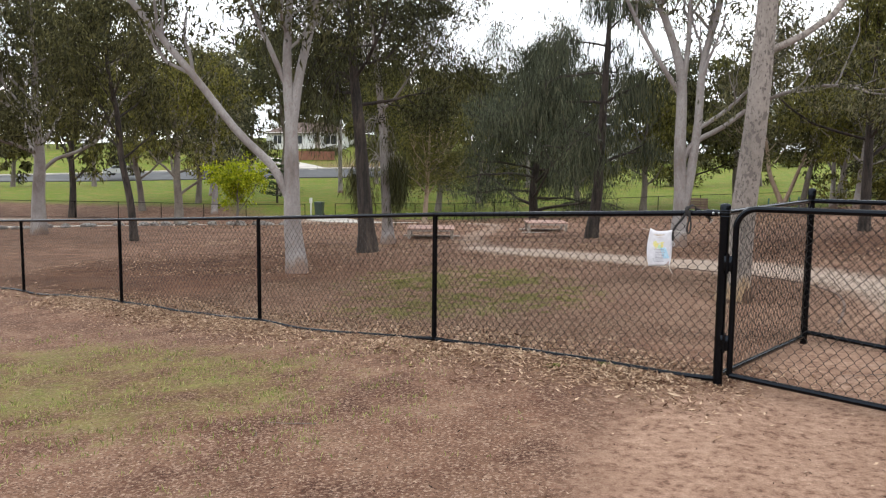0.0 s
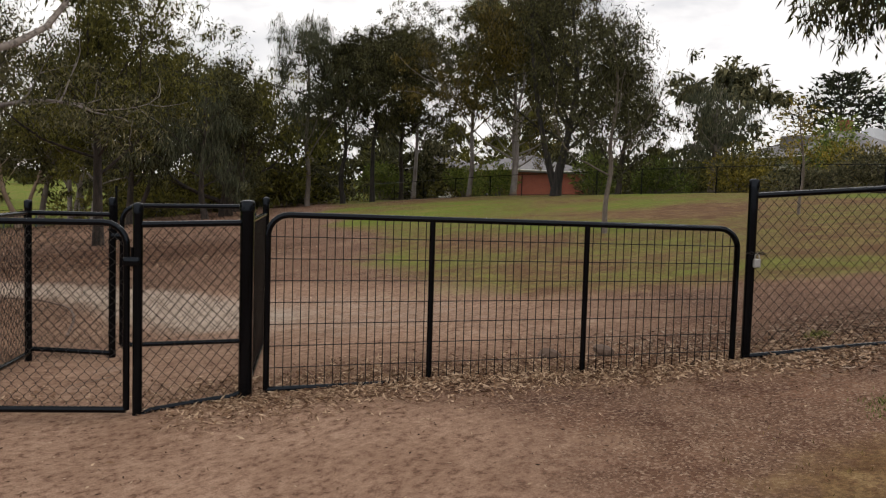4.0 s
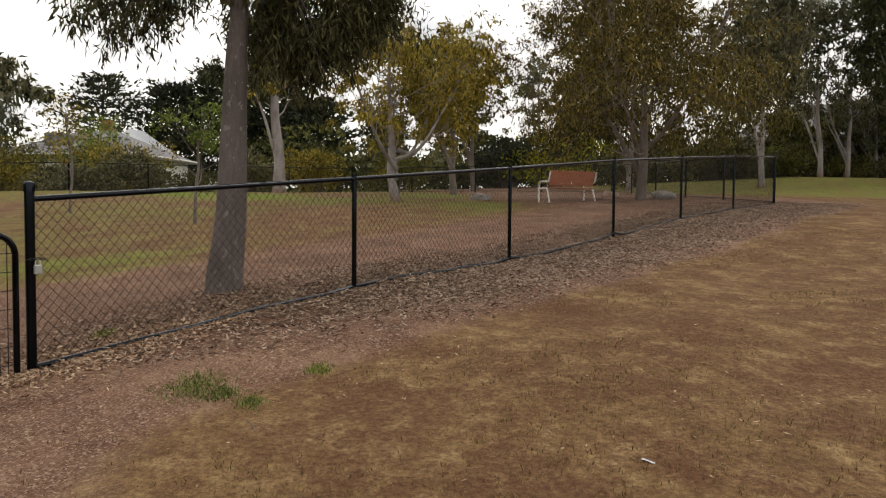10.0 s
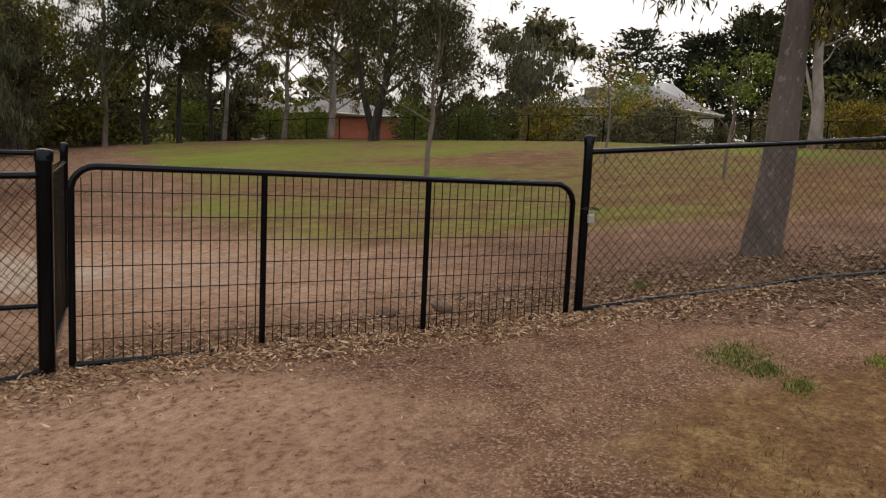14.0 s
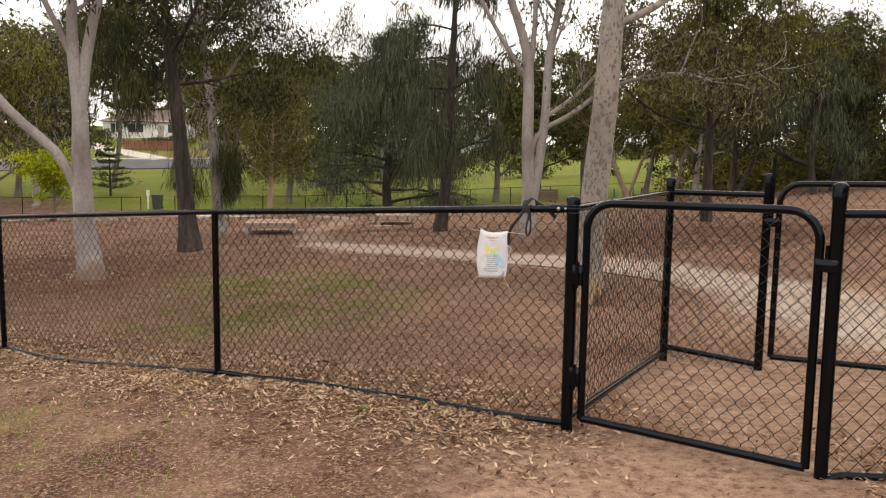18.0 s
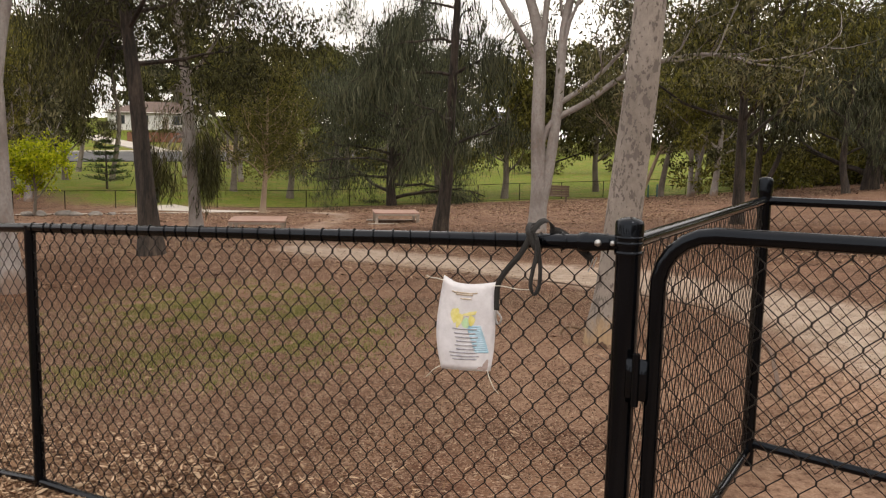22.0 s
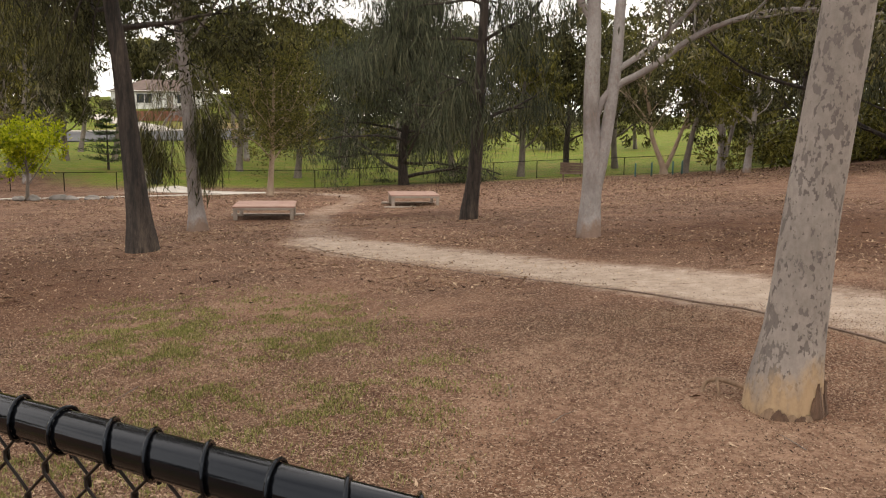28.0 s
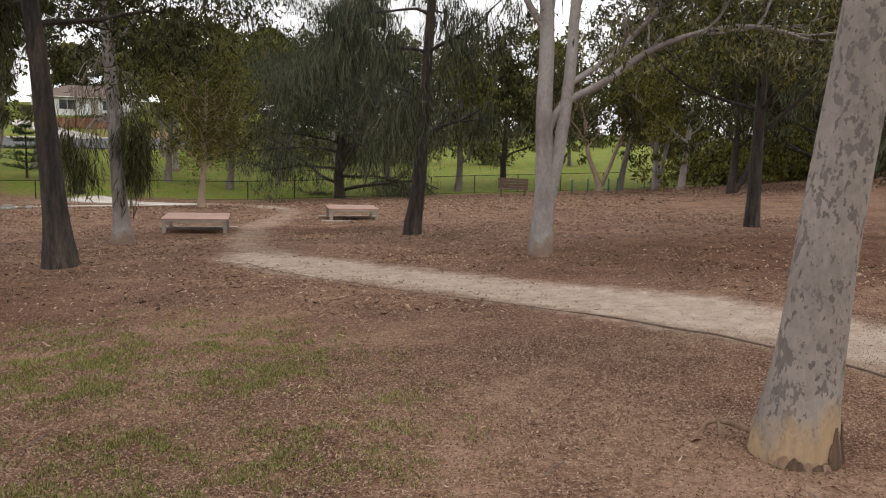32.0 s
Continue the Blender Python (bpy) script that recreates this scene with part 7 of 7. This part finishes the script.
for pts, r0 in (([(-0.35, 0.1, 0.02), (0.0, 0.0, 0.06), (0.3, -0.2, 0.09), (0.6, -0.5, 0.07), (0.75, -0.75, 0.04)], 0.022), ([(0.0, 0.0, 0.06), (0.3, -0.02, 0.11), (0.55, -0.18, 0.15)], 0.014), ([(-0.3, -0.15, 0.01), (0.1, -0.3, 0.03), (0.5, -0.62, 0.03)], 0.013)):
    a = Acc()
    sweep(a, smooth_line(pts, 14), np.linspace(r0, r0 * 0.4, 14), 7)
    ob_from(a, "limb", M["bark_brown"], branch)
# split bark and a dark hollow at the foot of the spotted gum
foot = next(o for o in bpy.data.objects if o.name.startswith("spotted_gum") and o.parent is None)
rb = np.random.default_rng(91)
for k in range(15):
    az = -1.25 + (k - 7) * 0.15 + rb.uniform(-0.05, 0.05)
    hgt, wd = (rb.uniform(0.07, 0.2) if 6 < k < 13 else rb.uniform(0.02, 0.06)), rb.uniform(0.03, 0.05)
    a = Acc()
    zz = np.linspace(-0.02, hgt, 7)
    rr2 = 0.157 * (1 + 0.55 * np.exp(-np.maximum(zz, 0) / 0.282)) + rb.uniform(-0.005, 0.002)
    cen = np.stack([rr2 * np.cos(az) + 0.08 * zz, rr2 * np.sin(az) - 0.036 * zz, zz], 1)
    sidev = np.array([-math.sin(az), math.cos(az), 0])
    outv = np.array([math.cos(az), math.sin(az), 0])
    wv = wd * np.array([1, 1.1, 1, 0.9, 0.7, 0.5, 0.15])[:, None]
    v = np.stack([cen - sidev * wv, cen + outv * 0.008, cen + sidev * wv, cen - outv * 0.03], 1).reshape(-1, 3)
    f = [(q * 4 + j, q * 4 + (j + 1) % 4, q * 4 + 4 + (j + 1) % 4, q * 4 + 4 + j) for q in range(6) for j in range(4)]
    ob_from(a.add(v, f), "loose_bark", M["hollow"] if k % 3 else M["root"], foot, "dark rotted bark" if k % 3 else "tan split bark", smooth=False)


def flat_leaves(xy, length, width, mat, name, label, seed, lift=0.006, tilt=0.22, curl=0.25):
    """Leaves or chips lying on the ground."""
    rng = np.random.default_rng(seed)
    n = len(xy)
    az = rng.uniform(0, 2 * np.pi, n)
    d = unit(np.stack([np.cos(az), np.sin(az), rng.normal(0, tilt, n)], 1))
    sd = unit(np.stack([-np.sin(az), np.cos(az), rng.normal(0, tilt * 1.4, n)], 1))
    up = np.cross(d, sd)
    ln = length * rng.uniform(0.5, 1.35, (n, 1))
    wd = width * rng.uniform(0.6, 1.35, (n, 1))
    z = ground_z(xy[:, 0], xy[:, 1])
    c = np.column_stack([xy, z + lift + rng.uniform(0, lift, n)])
    bend = up * ln * rng.uniform(-curl, curl, (n, 1))
    p = [c - d * ln * 0.5 + bend * 0.4, c - d * ln * 0.1 + sd * wd * 0.5, c + d * ln * 0.5 + bend * 0.4, c - d * ln * 0.1 - sd * wd * 0.5]
    v = np.stack(p, 1).reshape(-1, 3)
    v[:, 2] = np.maximum(v[:, 2], np.repeat(z, 4) + 0.001)
    ob = ob_from(Acc().add(v, np.arange(n * 4).reshape(-1, 4)), name, mat, smooth=False)
    return tagged(ob, label, "leaf litter", kind="stuff")


def scatter(n, x0, x1, y0, y1, keep, seed):
    rng = np.random.default_rng(seed)
    xy = np.column_stack([rng.uniform(x0, x1, n), rng.uniform(y0, y1, n)])
    return xy[rng.uniform(0, 1, n) < keep(xy[:, 0], xy[:, 1])]


def near_fence(x, y):
    s = inside(x, y)
    d = seg_dist(x, y, FENCE_W)
    gap = np.clip(1.5 - 1.6 * blob(x, y, 2.7, 5.0, 0.9, 1.2), 0, 1)
    clumpy = np.clip(0.4 + 1.2 * value_noise(x, y, 0.7, 41), 0, 1)
    return np.where(s < 0, np.exp(-(d / np.where(x > 1.9, 0.4, 0.58)) ** 2), 0.6 * np.exp(-(d / 0.5) ** 2)) * gap * clumpy


def mulch(x, y):
    g, p, lit, dry = zones(x, y)
    return np.clip((inside(x, y) > 0) * (1 - 0.85 * p) * (1 - 0.7 * dusty(x, y)) * (1 - 0.5 * g) * (0.35 + 0.8 * value_noise(x, y, 0.9, 43)), 0, 1)


def outer(x, y):
    g, p, lit, dry = zones(x, y)
    return np.clip((inside(x, y) < 0) * (0.25 + 0.75 * np.exp(inside(x, y) / 1.6)) * (1 - 0.75 * p) * (1 - 0.6 * dusty(x, y)) * (1 - 0.9 * dry) * (0.3 + value_noise(x, y, 0.8, 44)), 0, 1)


def east_strip(x, y):
    s = inside(x, y)
    return np.clip(np.clip((x - 5.9) / 1.5, 0, 1) * np.clip(1.6 - np.abs(s + 0.45) / 1.6, 0, 1) * (0.4 + 0.8 * value_noise(x, y, 0.8, 45)), 0, 1)


flat_leaves(scatter(640000, -6.0, 7.5, 1.0, 12.0, near_fence, 60), 0.046, 0.0125, M["fine_litter"], "leaf_litter", "dense small broken gum leaves along the fence", 60, 0.008, 0.35)
flat_leaves(scatter(80000, -9.4, 9.5, -1.5, 14.5, near_fence, 61), 0.075, 0.019, M["litter"], "leaf_litter", "drifts of dry tan gum leaves along the fence", 61, 0.012, 0.35)
flat_leaves(scatter(420000, -3.6, 6.0, 7.2, 12.8, mulch, 72), 0.0165, 0.006, M["chips"], "mulch_chips", "fine gritty brown mulch inside the fence", 72, 0.003, 0.35, 0.1)
flat_leaves(scatter(190000, -4.0, 7.0, 7.6, 18.5, mulch, 62), 0.023, 0.007, M["chips"], "mulch_chips", "fine brown bark mulch inside the park", 62, 0.004, 0.3, 0.1)
flat_leaves(scatter(4200, -6.0, 9, 7.0, 26, mulch, 63), 0.06, 0.014, M["litter"], "leaf_litter", "scattered dry gum leaves inside the park", 63, 0.007)
flat_leaves(scatter(34000, -6.0, 8.5, 1.6, 9.0, outer, 64), 0.03, 0.009, M["chips"], "leaf_litter", "small dry leaves on the bare outer ground", 64, 0.004, 0.25)
flat_leaves(scatter(520000, 5.9, 19.5, -12.5, 4.6, east_strip, 65), 0.062, 0.0145, M["strip_chips"], "mulch_chips", "grey-brown bark mulch along the sloping fence", 65, 0.006, 0.3, 0.15)
flat_leaves(scatter(9000, 1.5, 16, -11, 4.5, lambda x, y: (inside(x, y) < -0.5) * np.clip(1.6 * value_noise(x, y, 0.9, 48) - 0.2, 0, 1), 66), 0.034, 0.01, M["litter"], "leaf_litter", "sparse dry leaves on worn dry turf", 66, 0.004)

flat_leaves(scatter(60000, -9, 12, 14, 33, lambda x, y: mulch(x, y) * np.clip(2.2 * value_noise(x, y, 2.4, 50) - 0.4, 0.1, 1), 67), 0.07, 0.018, M["litter"], "leaf_litter", "dry leaves strewn under the far trees", 67, 0.01, 0.35)
flat_leaves(scatter(8000, -9, 12, 14, 33, lambda x, y: mulch(x, y) * (zones(x, y)[1] < 0.2), 68), 0.1, 0.03, M["dark_litter"], "leaf_litter", "dark rotting leaves under the far trees", 68, 0.006, 0.3)
flat_leaves(scatter(36000, -14, 24, 32, 57, lambda x, y: mulch(x, y) * np.clip(2.2 * value_noise(x, y, 3.0, 52) - 0.4, 0.1, 1), 69), 0.11, 0.034, M["litter"], "leaf_litter", "dry leaves strewn towards the far fence", 69, 0.012, 0.35)
flat_leaves(scatter(9000, -14, 24, 32, 57, mulch, 70), 0.15, 0.05, M["dark_litter"], "leaf_litter", "dark rotting leaves towards the far fence", 70, 0.01, 0.3)

sticks = np.random.default_rng(71)
for i in range(40):
    x, y = sticks.uniform(-2.5, 6), sticks.uniform(0, 15)
    if abs(inside(x, y)) < 0.15:
        continue
    ln, az = sticks.uniform(0.08, 0.4), sticks.uniform(0, 6.28)
    p = np.array([(x + math.cos(az) * ln * q + sticks.normal(0, 0.008), y + math.sin(az) * ln * q + sticks.normal(0, 0.008), 0) for q in (-0.5, 0, 0.5)])
    p[:, 2] = ground_z(p[:, 0], p[:, 1]) + 0.006
    a = Acc()
    sweep(a, smooth_line(p, 6), np.linspace(sticks.uniform(0.002, 0.004), 0.0012, 6), 5)
    tagged(ob_from(a, "twig", M["root"] if i % 2 else M["bark_brown"]), "thin fallen twig lying on the ground", "twig", "fallen twigs")


def grass_tufts(n, keep, x0, x1, y0, y1, h, name, label, seed, mat="grass", clump=None):
    rng = np.random.default_rng(seed)
    xy = scatter(n, x0, x1, y0, y1, keep, seed)
    if clump:
        xy = np.repeat(xy, clump, 0) + rng.normal(0, 0.025, (len(xy) * clump, 2))
    m = len(xy)
    c = np.column_stack([xy, ground_z(xy[:, 0], xy[:, 1]) - 0.004])
    d = rng.normal(0, 0.45, (m, 3)) + [0, 0, 1.0]
    d[:, 2] = np.abs(d[:, 2]) + 0.15
    ob = ob_from(leaf_cloud(Acc(), c, d, h, 0.005, rng), name, M[mat], smooth=False)
    return tagged(ob, label, "grass", kind="stuff")


def lawn(x, y):
    g, p, lit, dry = zones(x, y)
    return np.clip(g * 1.4 - 0.1, 0, 1) * np.clip(2.2 * value_noise(x, y, 0.5, 47) - 0.55, 0, 1)


def thin_lawn(x, y):
    k = np.maximum(blob(x, y, 0.0, 12.0, 1.6, 2.7, 20), 0.8 * blob(x, y, -0.1, 10.2, 1.4, 1.2))
    return k * np.clip(1.8 * value_noise(x, y, 0.6, 47) - 0.25, 0.1, 1) * np.clip(2.6 * value_noise(x, y, 0.13, 51) - 0.9, 0.03, 1)


grass_tufts(95000, thin_lawn, -3.0, 2.8, 8.6, 15.5, 0.032, "grass_patch", "thin green grass through the mulch", 81, "thin_grass", clump=4)
grass_tufts(16000, lawn, -7.0, 1.5, 3.0, 9.0, 0.04, "grass_patch", "worn short grass outside the fence", 82, clump=4)
grass_tufts(16000, lambda x, y: zones(x, y)[3] * np.clip(2.4 * value_noise(x, y, 0.8, 49) - 0.75, 0, 1), 2.0, 14, -9, 2.0, 0.028, "dry_grass", "short dry grass on the worn turf", 83, "dry_grass", clump=4)
WEEDS = [(5.48, 1.08, 0.2), (5.66, 0.36, 0.09), (5.12, 0.72, 0.08), (5.3, 0.9, 0.1), (1.05, 6.2, 0.05), (7.39, 2.13, 0.1), (1.45, 6.25, 0.05)]
for i, (x, y, r) in enumerate(WEEDS):
    rng = np.random.default_rng(90 + i)
    n = int(700 * r / 0.15)
    xy = rng.normal(0, r * 0.5, (n, 2)) * [1.3, 0.9] + [x, y]
    c = np.column_stack([xy, ground_z(xy[:, 0], xy[:, 1]) - 0.004])
    d = rng.normal(0, 0.6, (n, 3)) + [0, 0, 0.9]
    d[:, 2] = np.abs(d[:, 2]) + 0.1
    tagged(ob_from(leaf_cloud(Acc(), c, d, 0.028, 0.008, rng), "weed_tuft", M["weed"], smooth=False), "low green weed tuft in the leaf litter", "weed", kind="stuff")
a = Acc()
xs = np.linspace(-0.05, 0.05, 5)
v = [(x, y2, 0.008 + 0.008 * math.sin(30 * x + 20 * y2) + dz) for dz in (0, 0.001) for y2 in (-0.02, 0.0, 0.02) for x in xs]
f = [(j * 5 + i, j * 5 + i + 1, (j + 1) * 5 + i + 1, (j + 1) * 5 + i) for j in range(2) for i in range(4)]
a.add(v, f + [tuple(15 + k for k in q[::-1]) for q in f])
sc = ob_from(a, "paper_scrap", M["sign"])
sc.matrix_world = pose(3.93, -1.08, float(ground_z(3.93, -1.08)), 0, 0, 50) @ Matrix.Scale(0.6, 4)
tagged(sc, "small white paper scrap on the dry turf", "litter")
